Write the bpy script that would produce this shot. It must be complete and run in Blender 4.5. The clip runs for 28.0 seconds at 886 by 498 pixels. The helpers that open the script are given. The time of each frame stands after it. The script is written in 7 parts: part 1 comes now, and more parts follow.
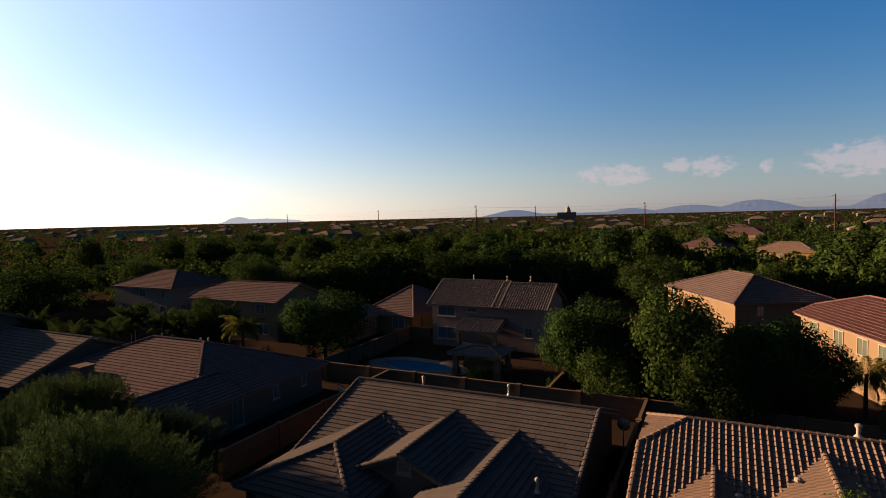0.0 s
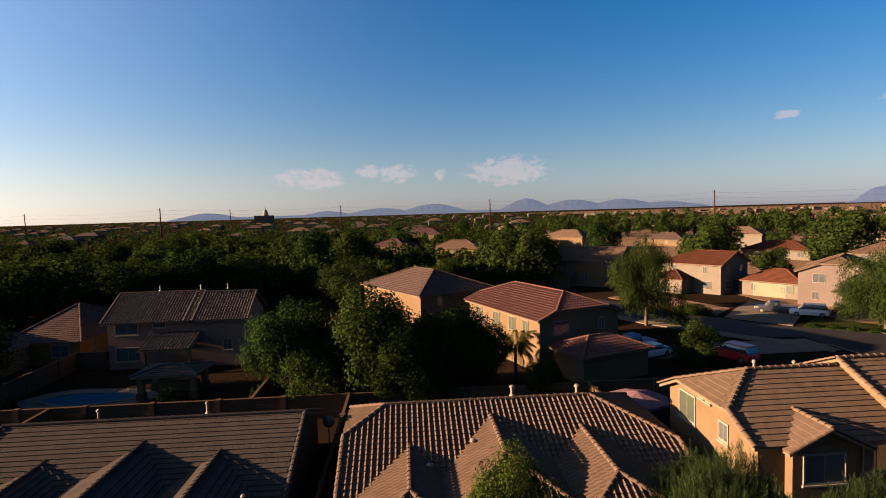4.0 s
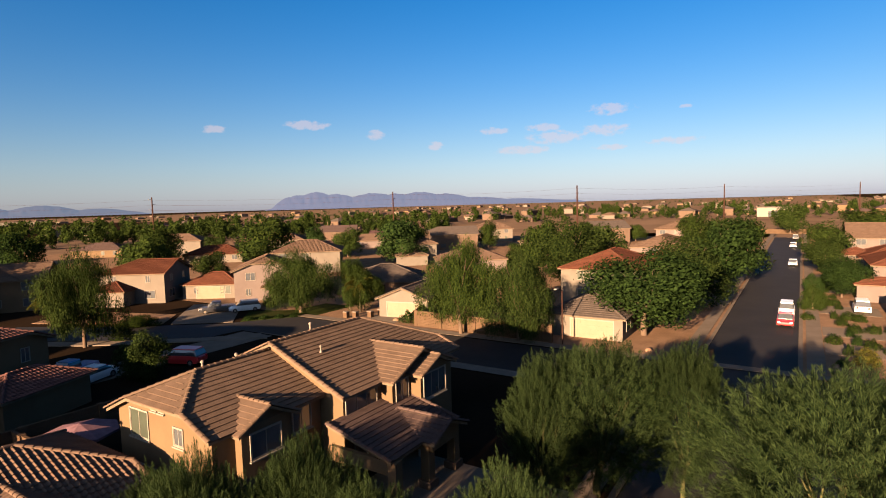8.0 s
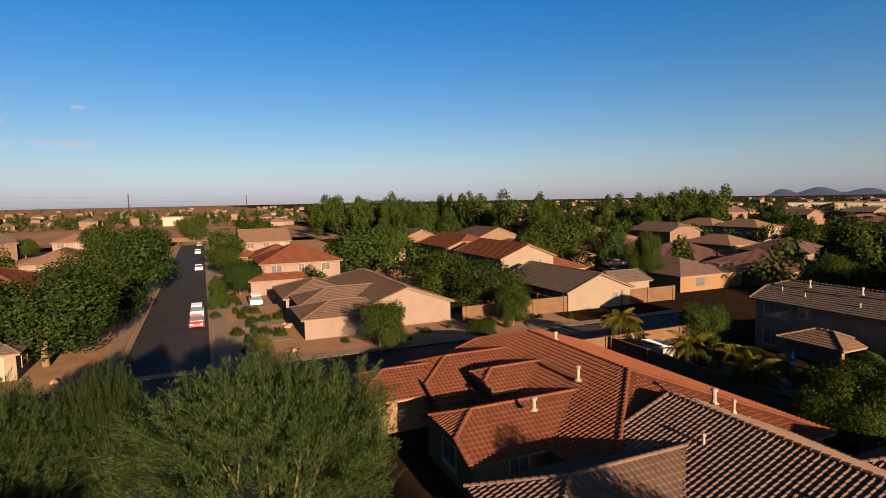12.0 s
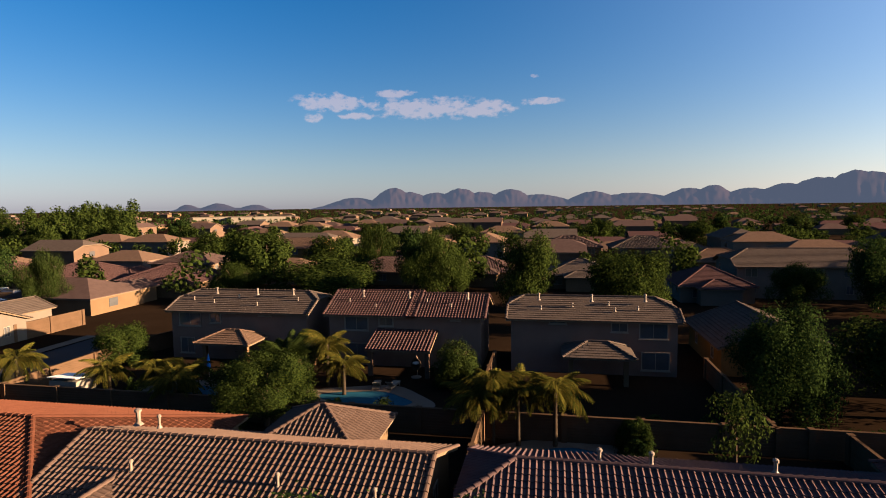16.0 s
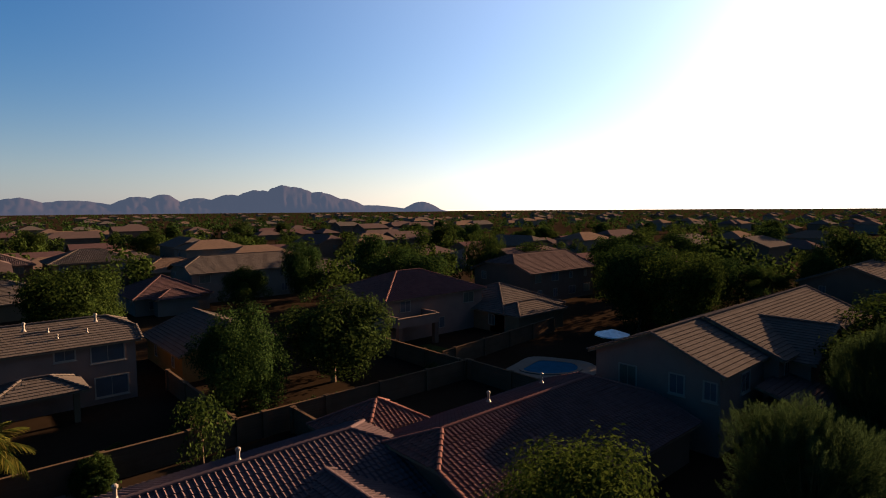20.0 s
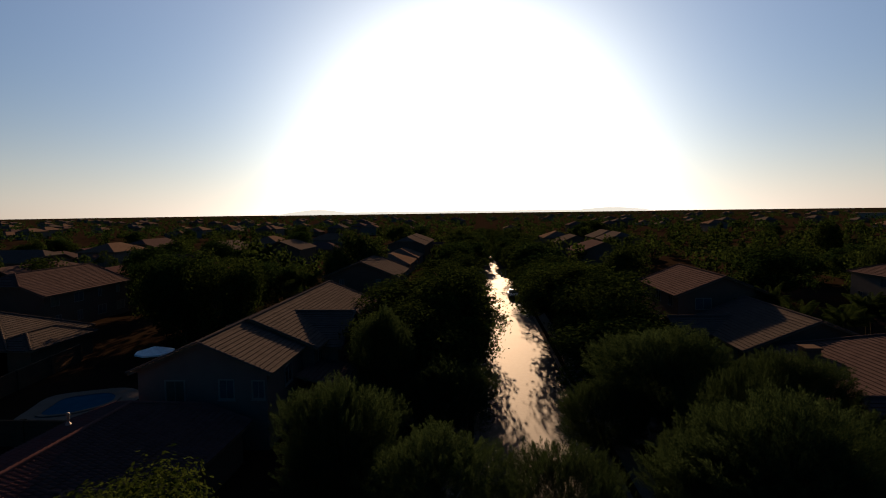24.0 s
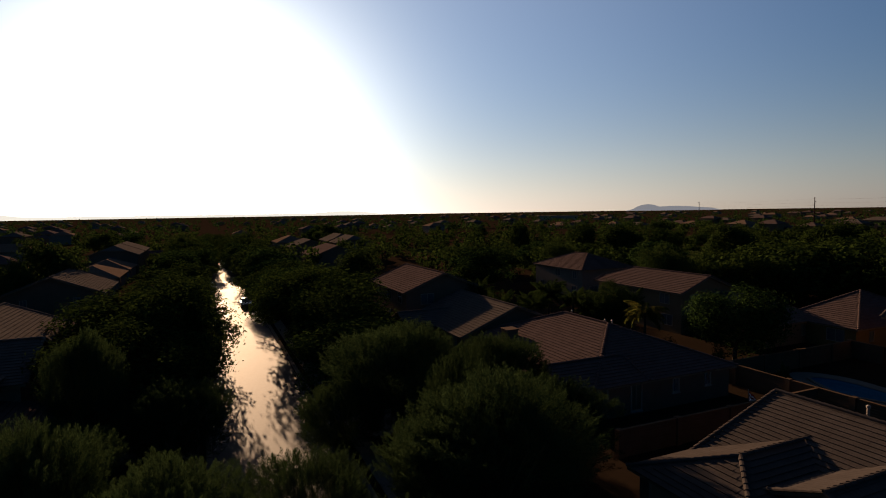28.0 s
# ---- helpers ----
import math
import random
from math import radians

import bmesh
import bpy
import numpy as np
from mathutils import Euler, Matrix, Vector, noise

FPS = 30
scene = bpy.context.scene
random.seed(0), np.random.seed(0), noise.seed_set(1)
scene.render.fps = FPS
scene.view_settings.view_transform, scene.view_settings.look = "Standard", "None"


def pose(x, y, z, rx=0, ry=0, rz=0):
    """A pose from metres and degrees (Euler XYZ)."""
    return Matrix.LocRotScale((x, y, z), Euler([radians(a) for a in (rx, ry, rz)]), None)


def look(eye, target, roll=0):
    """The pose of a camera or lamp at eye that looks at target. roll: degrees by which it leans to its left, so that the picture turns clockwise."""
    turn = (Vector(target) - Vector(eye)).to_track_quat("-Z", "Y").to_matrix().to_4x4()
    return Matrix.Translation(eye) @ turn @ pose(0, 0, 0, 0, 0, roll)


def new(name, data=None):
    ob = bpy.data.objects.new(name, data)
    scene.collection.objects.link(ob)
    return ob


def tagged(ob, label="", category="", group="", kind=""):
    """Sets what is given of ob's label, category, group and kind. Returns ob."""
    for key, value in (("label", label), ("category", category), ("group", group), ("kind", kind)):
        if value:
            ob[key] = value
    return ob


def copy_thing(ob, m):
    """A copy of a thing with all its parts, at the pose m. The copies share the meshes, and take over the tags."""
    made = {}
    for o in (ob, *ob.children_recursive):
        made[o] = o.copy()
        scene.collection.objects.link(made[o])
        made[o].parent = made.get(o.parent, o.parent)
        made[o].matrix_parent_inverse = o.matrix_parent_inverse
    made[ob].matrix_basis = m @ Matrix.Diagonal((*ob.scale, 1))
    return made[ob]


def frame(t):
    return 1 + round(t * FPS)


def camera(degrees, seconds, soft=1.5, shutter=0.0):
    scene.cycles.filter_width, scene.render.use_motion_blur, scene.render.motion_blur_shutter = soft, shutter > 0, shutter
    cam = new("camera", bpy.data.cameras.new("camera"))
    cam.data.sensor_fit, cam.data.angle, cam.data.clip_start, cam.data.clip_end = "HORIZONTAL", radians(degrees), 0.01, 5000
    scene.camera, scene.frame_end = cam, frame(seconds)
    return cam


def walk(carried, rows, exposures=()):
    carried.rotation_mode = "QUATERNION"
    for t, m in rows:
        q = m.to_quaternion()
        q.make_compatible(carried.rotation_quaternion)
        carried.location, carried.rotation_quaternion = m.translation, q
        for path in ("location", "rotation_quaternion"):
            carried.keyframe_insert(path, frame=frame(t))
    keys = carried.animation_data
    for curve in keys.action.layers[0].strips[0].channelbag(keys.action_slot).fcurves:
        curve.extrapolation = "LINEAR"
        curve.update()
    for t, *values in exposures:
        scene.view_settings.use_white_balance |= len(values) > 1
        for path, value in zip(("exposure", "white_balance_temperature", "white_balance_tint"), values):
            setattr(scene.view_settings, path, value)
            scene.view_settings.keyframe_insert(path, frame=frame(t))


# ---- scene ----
# The camera hangs still over the front yards of a street and turns once round.
LENS = 77.0
EYE = (0.0, 0.0, 16.0)
PATH = [
    (0.0, 26.40, -3.37, 1.41),
    (0.5, 25.14, -3.41, 1.36),
    (1.0, 22.87, -3.46, 1.46),
    (1.5, 20.05, -3.46, 1.50),
    (2.0, 16.85, -3.51, 1.50),
    (2.5, 13.21, -3.58, 1.53),
    (4.5, -10.67, -3.96, 1.63),
    (5.0, -17.56, -4.06, 1.62),
    (5.5, -24.63, -4.17, 1.62),
    (6.0, -31.78, -4.29, 1.61),
    (6.5, -38.72, -4.39, 1.68),
    (7.0, -45.13, -4.51, 1.68),
    (7.5, -51.29, -4.59, 1.64),
    (8.0, -57.30, -4.69, 1.59),
    (8.5, -63.34, -4.77, 1.54),
    (9.0, -69.65, -4.84, 1.45),
    (9.5, -76.37, -4.90, 1.43),
    (10.0, -83.41, -4.91, 1.40),
    (10.5, -90.58, -4.95, 1.24),
    (11.0, -98.05, -5.01, 1.13),
    (11.5, -105.73, -5.04, 1.15),
    (12.0, -113.37, -5.08, 1.07),
    (12.5, -120.91, -5.05, 0.93),
    (13.0, -128.35, -5.00, 0.84),
    (13.5, -135.73, -4.91, 0.87),
    (15.5, -162.67, -4.56, 0.74),
    (16.0, -169.22, -4.49, 0.76),
    (16.5, -175.53, -4.49, 0.60),
    (17.0, -181.53, -4.44, 0.51),
    (17.5, -188.21, -4.36, 0.49),
    (18.0, -195.10, -4.32, 0.42),
    (18.5, -201.95, -4.21, 0.48),
    (19.0, -208.68, -4.19, 0.43),
    (19.5, -215.27, -4.14, 0.45),
    (20.0, -221.60, -4.10, 0.46),
    (20.5, -227.97, -4.09, 0.47),
    (21.0, -233.73, -4.06, 0.44),
    (21.5, -238.96, -4.05, 0.53),
    (23.5, -260.57, -3.86, 0.60),
    (24.0, -266.47, -3.88, 0.77),
    (24.5, -272.53, -3.86, 0.82),
    (25.0, -278.53, -3.84, 0.87),
    (25.5, -284.35, -3.85, 0.90),
    (26.0, -289.27, -3.87, 0.98),
    (26.5, -290.96, -3.88, 0.93),
    (27.0, -292.07, -3.86, 0.92),
    (27.5, -292.79, -3.86, 0.94),
    (28.0, -293.36, -3.85, 0.88),
]
EXPOSURE = [(0.0, 2.9), (2.0, 2.9), (4.5, 3.1), (7.0, 3.2), (9.0, 3.1), (11.0, 2.85), (14.0, 2.9), (16.0, 3.15), (17.0, 3.3), (19.0, 3.1), (20.0, 2.95), (21.5, 2.45), (23.5, 1.8), (25.0, 1.7), (28.0, 1.8)]
cam = camera(LENS, 28.0, soft=1.0)
walk(cam, [(t, pose(*EYE, 90 + pitch, roll, yaw)) for t, yaw, pitch, roll in PATH], EXPOSURE)

# ---- light ----
GLOW, CORE = (6.8, 6.8, 7.0), (56.0, 50.0, 41.0)
SKY_SAT, SKY_TINT, HAZE, CLOUD_COLOR = 1.35, (0.9, 1.2, 1.38), (1.0, 0.93, 1.12), (6.9, 5.5, 5.7)
DUST = (10.0, 6.4, 1.4)
SUN_AZ, SUN_EL = 269.3, 12.0      # clockwise from +y, and above the horizon
SUN_WAY = (math.sin(radians(SUN_AZ)) * math.cos(radians(SUN_EL)), math.cos(radians(SUN_AZ)) * math.cos(radians(SUN_EL)), math.sin(radians(SUN_EL)))
HAZE_WAY = (math.sin(radians(SUN_AZ)) * math.cos(radians(3.0)), math.cos(radians(SUN_AZ)) * math.cos(radians(3.0)), math.sin(radians(3.0)))
world = bpy.data.worlds.new("sky")
scene.world = world
world.use_nodes = True
wn, wl = world.node_tree.nodes, world.node_tree.links
sky = wn.new("ShaderNodeTexSky")
sky.sky_type, sky.sun_disc = "NISHITA", False
sky.sun_elevation, sky.sun_rotation = radians(SUN_EL), radians(SUN_AZ)
sky.altitude, sky.air_density, sky.dust_density, sky.ozone_density = 400, 1.0, 0.5, 3.0


def wnode(kind, **inputs):
    nd = wn.new(kind)
    for k, v in inputs.items():
        nd.inputs[int(k[1:])].default_value = v
    return nd


def wmath(op, a, b=None):
    nd = wn.new("ShaderNodeMath")
    nd.operation = op
    for i, q in enumerate((a, b)):
        if q is None:
            continue
        if isinstance(q, (int, float)):
            nd.inputs[i].default_value = q
        else:
            wl.new(q, nd.inputs[i])
    return nd.outputs[0]


def wmix(fac, a, b):
    nd = wn.new("ShaderNodeMix")
    nd.data_type = "RGBA"
    nd.clamp_factor = True
    wl.new(fac, nd.inputs[0])
    for i, q in ((6, a), (7, b)):
        if isinstance(q, tuple):
            nd.inputs[i].default_value = (*q, 1)
        else:
            wl.new(q, nd.inputs[i])
    return nd.outputs[2]


# deep evening blue above, dusty lavender towards the horizon
vivid = wnode("ShaderNodeHueSaturation", _1=SKY_SAT)
wl.new(sky.outputs[0], vivid.inputs["Color"])
tinted = wn.new("ShaderNodeVectorMath")
tinted.operation = "MULTIPLY"
tinted.inputs[1].default_value = SKY_TINT
wl.new(vivid.outputs[0], tinted.inputs[0])
wtc = wn.new("ShaderNodeTexCoord")
wsep = wn.new("ShaderNodeSeparateXYZ")
wl.new(wtc.outputs["Generated"], wsep.inputs[0])
wbw = wn.new("ShaderNodeRGBToBW")
wl.new(sky.outputs[0], wbw.inputs[0])
wgrey = wn.new("ShaderNodeVectorMath")
wgrey.operation = "SCALE"
wgrey.inputs[0].default_value = HAZE
wl.new(wbw.outputs[0], wgrey.inputs["Scale"])
low = wmath("POWER", wmath("SUBTRACT", 1.0, wmath("MAXIMUM", wsep.outputs[2], 0.0)), 7.0)
air = wmix(wmath("MULTIPLY", low, 0.85), tinted.outputs[0], wgrey.outputs[0])
# the dusty glow that spreads round the low sun
wdot = wn.new("ShaderNodeVectorMath")
wdot.operation = "DOT_PRODUCT"
wdot.inputs[1].default_value = SUN_WAY
wl.new(wtc.outputs["Generated"], wdot.inputs[0])
glow = wmath("POWER", wmath("ADD", wmath("MULTIPLY", wdot.outputs["Value"], 0.5), 0.5), 5.3)
wadd = wn.new("ShaderNodeVectorMath")
wadd.operation = "MULTIPLY_ADD"
wadd.inputs[1].default_value = GLOW
wl.new(glow, wadd.inputs[0])
wl.new(air, wadd.inputs[2])
air = wadd.outputs[0]
wdust = wn.new("ShaderNodeVectorMath")
wdust.operation = "MULTIPLY_ADD"
wdust.inputs[1].default_value = DUST
wl.new(wmath("MULTIPLY", wmath("POWER", glow, 0.8), wmath("MULTIPLY", low, low)), wdust.inputs[0])
wl.new(air, wdust.inputs[2])
air = wdust.outputs[0]
wlow = wn.new("ShaderNodeVectorMath")
wlow.operation = "DOT_PRODUCT"
wlow.inputs[1].default_value = HAZE_WAY
wl.new(wtc.outputs["Generated"], wlow.inputs[0])
core = wmath("POWER", wmath("ADD", wmath("MULTIPLY", wlow.outputs["Value"], 0.5), 0.5), 70.0)
wcore = wn.new("ShaderNodeVectorMath")
wcore.operation = "MULTIPLY_ADD"
wcore.inputs[1].default_value = CORE
wl.new(core, wcore.inputs[0])
wl.new(air, wcore.inputs[2])
air = wcore.outputs[0]
# small fair-weather clouds: azimuth, height, half-width and half-height in degrees
wnz = wn.new("ShaderNodeTexNoise")
wnz.inputs["Scale"].default_value, wnz.inputs["Detail"].default_value, wnz.inputs["Roughness"].default_value = 58.0, 7.0, 0.58
wmap = wn.new("ShaderNodeMapping")
wmap.inputs["Scale"].default_value = (1.0, 1.0, 1.7)
wl.new(wtc.outputs["Generated"], wmap.inputs["Vector"])
wl.new(wmap.outputs[0], wnz.inputs["Vector"])
CLOUDS_NORTH = [(350.7, 3.6, 4.3, 1.33), (356.5, 4.2, 1.6, 1.02), (359.3, 4.0, 2.6, 1.26), (3.8, 3.7, 0.8, 0.86), (10.6, 3.9, 5.3, 1.88), (35.3, 7.5, 1.4, 0.47), (44.1, 8.0, 2.7, 0.63), (50.7, 7.0, 1.1, 0.63)]
CLOUDS_EAST = [(56.7, 5.8, 1.0, 0.55), (62.5, 7.1, 2.0, 0.47), (67.5, 7.2, 2.1, 0.55), (68.9, 6.2, 3.7, 0.86), (65.5, 5.1, 3.6, 0.55), (73.6, 6.7, 2.9, 0.78), (74.0, 8.6, 2.8, 0.71), (80.7, 8.3, 0.7, 0.31), (79.6, 5.3, 3.2, 0.47), (74.0, 5.0, 2.1, 0.39)]
CLOUDS_SOUTH = [(158.2, 10.2, 4.4, 1.18), (156.5, 8.7, 1.1, 0.63), (164.8, 11.1, 2.9, 0.47), (167.9, 9.7, 8.5, 1.41), (173.4, 9.6, 4.3, 1.1), (179.2, 10.1, 2.5, 0.47), (178.6, 12.5, 0.8, 0.24), (160.6, 8.9, 2.3, 0.47)]
total = None
for caz, cel, cw, ch in CLOUDS_NORTH + CLOUDS_EAST + CLOUDS_SOUTH:
    right = (math.cos(radians(caz)), -math.sin(radians(caz)), 0.0)
    ahead = (math.sin(radians(caz)), math.cos(radians(caz)), 0.0)
    du = wn.new("ShaderNodeVectorMath")
    du.operation = "DOT_PRODUCT"
    du.inputs[1].default_value = [q / math.tan(radians(cw)) for q in right]
    wl.new(wtc.outputs["Generated"], du.inputs[0])
    front = wn.new("ShaderNodeVectorMath")
    front.operation = "DOT_PRODUCT"
    front.inputs[1].default_value = ahead
    wl.new(wtc.outputs["Generated"], front.inputs[0])
    dv = wmath("MULTIPLY", wmath("SUBTRACT", wsep.outputs[2], math.sin(radians(cel))), 1 / math.sin(radians(ch)))
    rr = wmath("ADD", wmath("MULTIPLY", du.outputs["Value"], du.outputs["Value"]), wmath("MULTIPLY", dv, dv))
    inside = wmath("MULTIPLY", wmath("MAXIMUM", wmath("SUBTRACT", 1.0, rr), 0.0), wmath("GREATER_THAN", front.outputs["Value"], 0.0))
    total = inside if total is None else wmath("MAXIMUM", total, inside)
puff = wmath("ADD", wmath("MULTIPLY", wmath("SUBTRACT", wnz.outputs["Fac"], 0.5), 5.0), wmath("SUBTRACT", wmath("MULTIPLY", total, 1.7), 0.5))
puff = wmath("MULTIPLY", wmath("MINIMUM", wmath("MAXIMUM", puff, 0.0), 1.0), wmath("MINIMUM", wmath("MULTIPLY", total, 0.9), 0.44))
air = wmix(puff, air, CLOUD_COLOR)
wl.new(air, wn["Background"].inputs[0])
wn["Background"].inputs[1].default_value = 0.0135
sun = new("sun", bpy.data.lights.new("sun", "SUN"))
sun.data.energy, sun.data.angle, sun.data.color = 5.0, radians(0.6), (1.0, 0.64, 0.38)
sun.matrix_world = look(Vector(SUN_WAY) * 50, (0, 0, 0))


# ---- materials ----
def mat(name, color, rough=0.9, color2=None, scale=3.0, bump=0.0, rnd=0.0, metal=0.0, spec=0.0, fine=0.0):
    """Noise-mixed paint: two tones at a large scale, a little fine grain, and a shade that differs from piece to piece."""
    m = bpy.data.materials.new(name)
    m.use_nodes = True
    n, l = m.node_tree.nodes, m.node_tree.links
    b = n["Principled BSDF"]
    b.inputs["Roughness"].default_value = rough
    b.inputs["Metallic"].default_value = metal
    b.inputs["Specular IOR Level"].default_value = spec
    tc = n.new("ShaderNodeTexCoord")
    nz = n.new("ShaderNodeTexNoise")
    nz.inputs["Scale"].default_value, nz.inputs["Detail"].default_value = scale, 6
    l.new(tc.outputs["Object"], nz.inputs["Vector"])
    mix = n.new("ShaderNodeMix")
    mix.data_type = "RGBA"
    c2 = color2 or [c * 0.75 for c in color]
    mix.inputs[6].default_value = (*color, 1)
    mix.inputs[7].default_value = (*c2, 1)
    ramp = n.new("ShaderNodeMapRange")
    ramp.inputs[1].default_value, ramp.inputs[2].default_value = 0.35, 0.68
    l.new(nz.outputs["Fac"], ramp.inputs[0])
    l.new(ramp.outputs[0], mix.inputs[0])
    out = mix.outputs[2]
    if rnd or fine:
        hsv = n.new("ShaderNodeHueSaturation")
        l.new(out, hsv.inputs["Color"])
        val = None
        if rnd:
            oi = n.new("ShaderNodeObjectInfo")
            geo = n.new("ShaderNodeNewGeometry")
            add = n.new("ShaderNodeMath")
            add.operation = "ADD"
            l.new(oi.outputs["Random"], add.inputs[0])
            l.new(geo.outputs["Random Per Island"], add.inputs[1])
            mr = n.new("ShaderNodeMapRange")
            mr.inputs[2].default_value = 2.0
            mr.inputs[3].default_value, mr.inputs[4].default_value = 1 - rnd, 1 + rnd
            l.new(add.outputs[0], mr.inputs[0])
            val = mr.outputs[0]
        if fine:
            n3 = n.new("ShaderNodeTexNoise")
            n3.inputs["Scale"].default_value, n3.inputs["Detail"].default_value = scale * 14, 4
            l.new(tc.outputs["Object"], n3.inputs["Vector"])
            m3 = n.new("ShaderNodeMapRange")
            m3.inputs[3].default_value, m3.inputs[4].default_value = 1 - fine, 1 + fine
            l.new(n3.outputs["Fac"], m3.inputs[0])
            if val:
                mu = n.new("ShaderNodeMath")
                mu.operation = "MULTIPLY"
                l.new(val, mu.inputs[0])
                l.new(m3.outputs[0], mu.inputs[1])
                val = mu.outputs[0]
            else:
                val = m3.outputs[0]
        l.new(val, hsv.inputs["Value"])
        out = hsv.outputs[0]
    l.new(out, b.inputs["Base Color"])
    if bump:
        n2 = n.new("ShaderNodeTexNoise")
        n2.inputs["Scale"].default_value, n2.inputs["Detail"].default_value = scale * 12, 8
        l.new(tc.outputs["Object"], n2.inputs["Vector"])
        bp = n.new("ShaderNodeBump")
        bp.inputs["Strength"].default_value, bp.inputs["Distance"].default_value = bump, 0.02
        l.new(n2.outputs["Fac"], bp.inputs["Height"])
        l.new(bp.outputs[0], b.inputs["Normal"])
    return m


def leafmat(name, color, color2, trans=0.27):
    """Leaves: two greens from leaf to leaf, with light shining through."""
    m = bpy.data.materials.new(name)
    m.use_nodes = True
    n, l = m.node_tree.nodes, m.node_tree.links
    b = n["Principled BSDF"]
    b.inputs["Roughness"].default_value = 0.8
    b.inputs["Specular IOR Level"].default_value = 0.0
    geo = n.new("ShaderNodeNewGeometry")
    oi = n.new("ShaderNodeObjectInfo")
    mix = n.new("ShaderNodeMix")
    mix.data_type = "RGBA"
    mix.inputs[6].default_value, mix.inputs[7].default_value = (*color, 1), (*color2, 1)
    l.new(geo.outputs["Random Per Island"], mix.inputs[0])
    hsv = n.new("ShaderNodeHueSaturation")
    mr = n.new("ShaderNodeMapRange")
    mr.inputs[3].default_value, mr.inputs[4].default_value = 0.8, 1.2
    l.new(oi.outputs["Random"], mr.inputs[0])
    l.new(mr.outputs[0], hsv.inputs["Value"])
    l.new(mix.outputs[2], hsv.inputs["Color"])
    l.new(hsv.outputs[0], b.inputs["Base Color"])
    tr = n.new("ShaderNodeBsdfTranslucent")
    l.new(hsv.outputs[0], tr.inputs["Color"])
    ms = n.new("ShaderNodeMixShader")
    ms.inputs[0].default_value = trans
    l.new(b.outputs[0], ms.inputs[1])
    l.new(tr.outputs[0], ms.inputs[2])
    l.new(ms.outputs[0], n["Material Output"].inputs["Surface"])
    return m


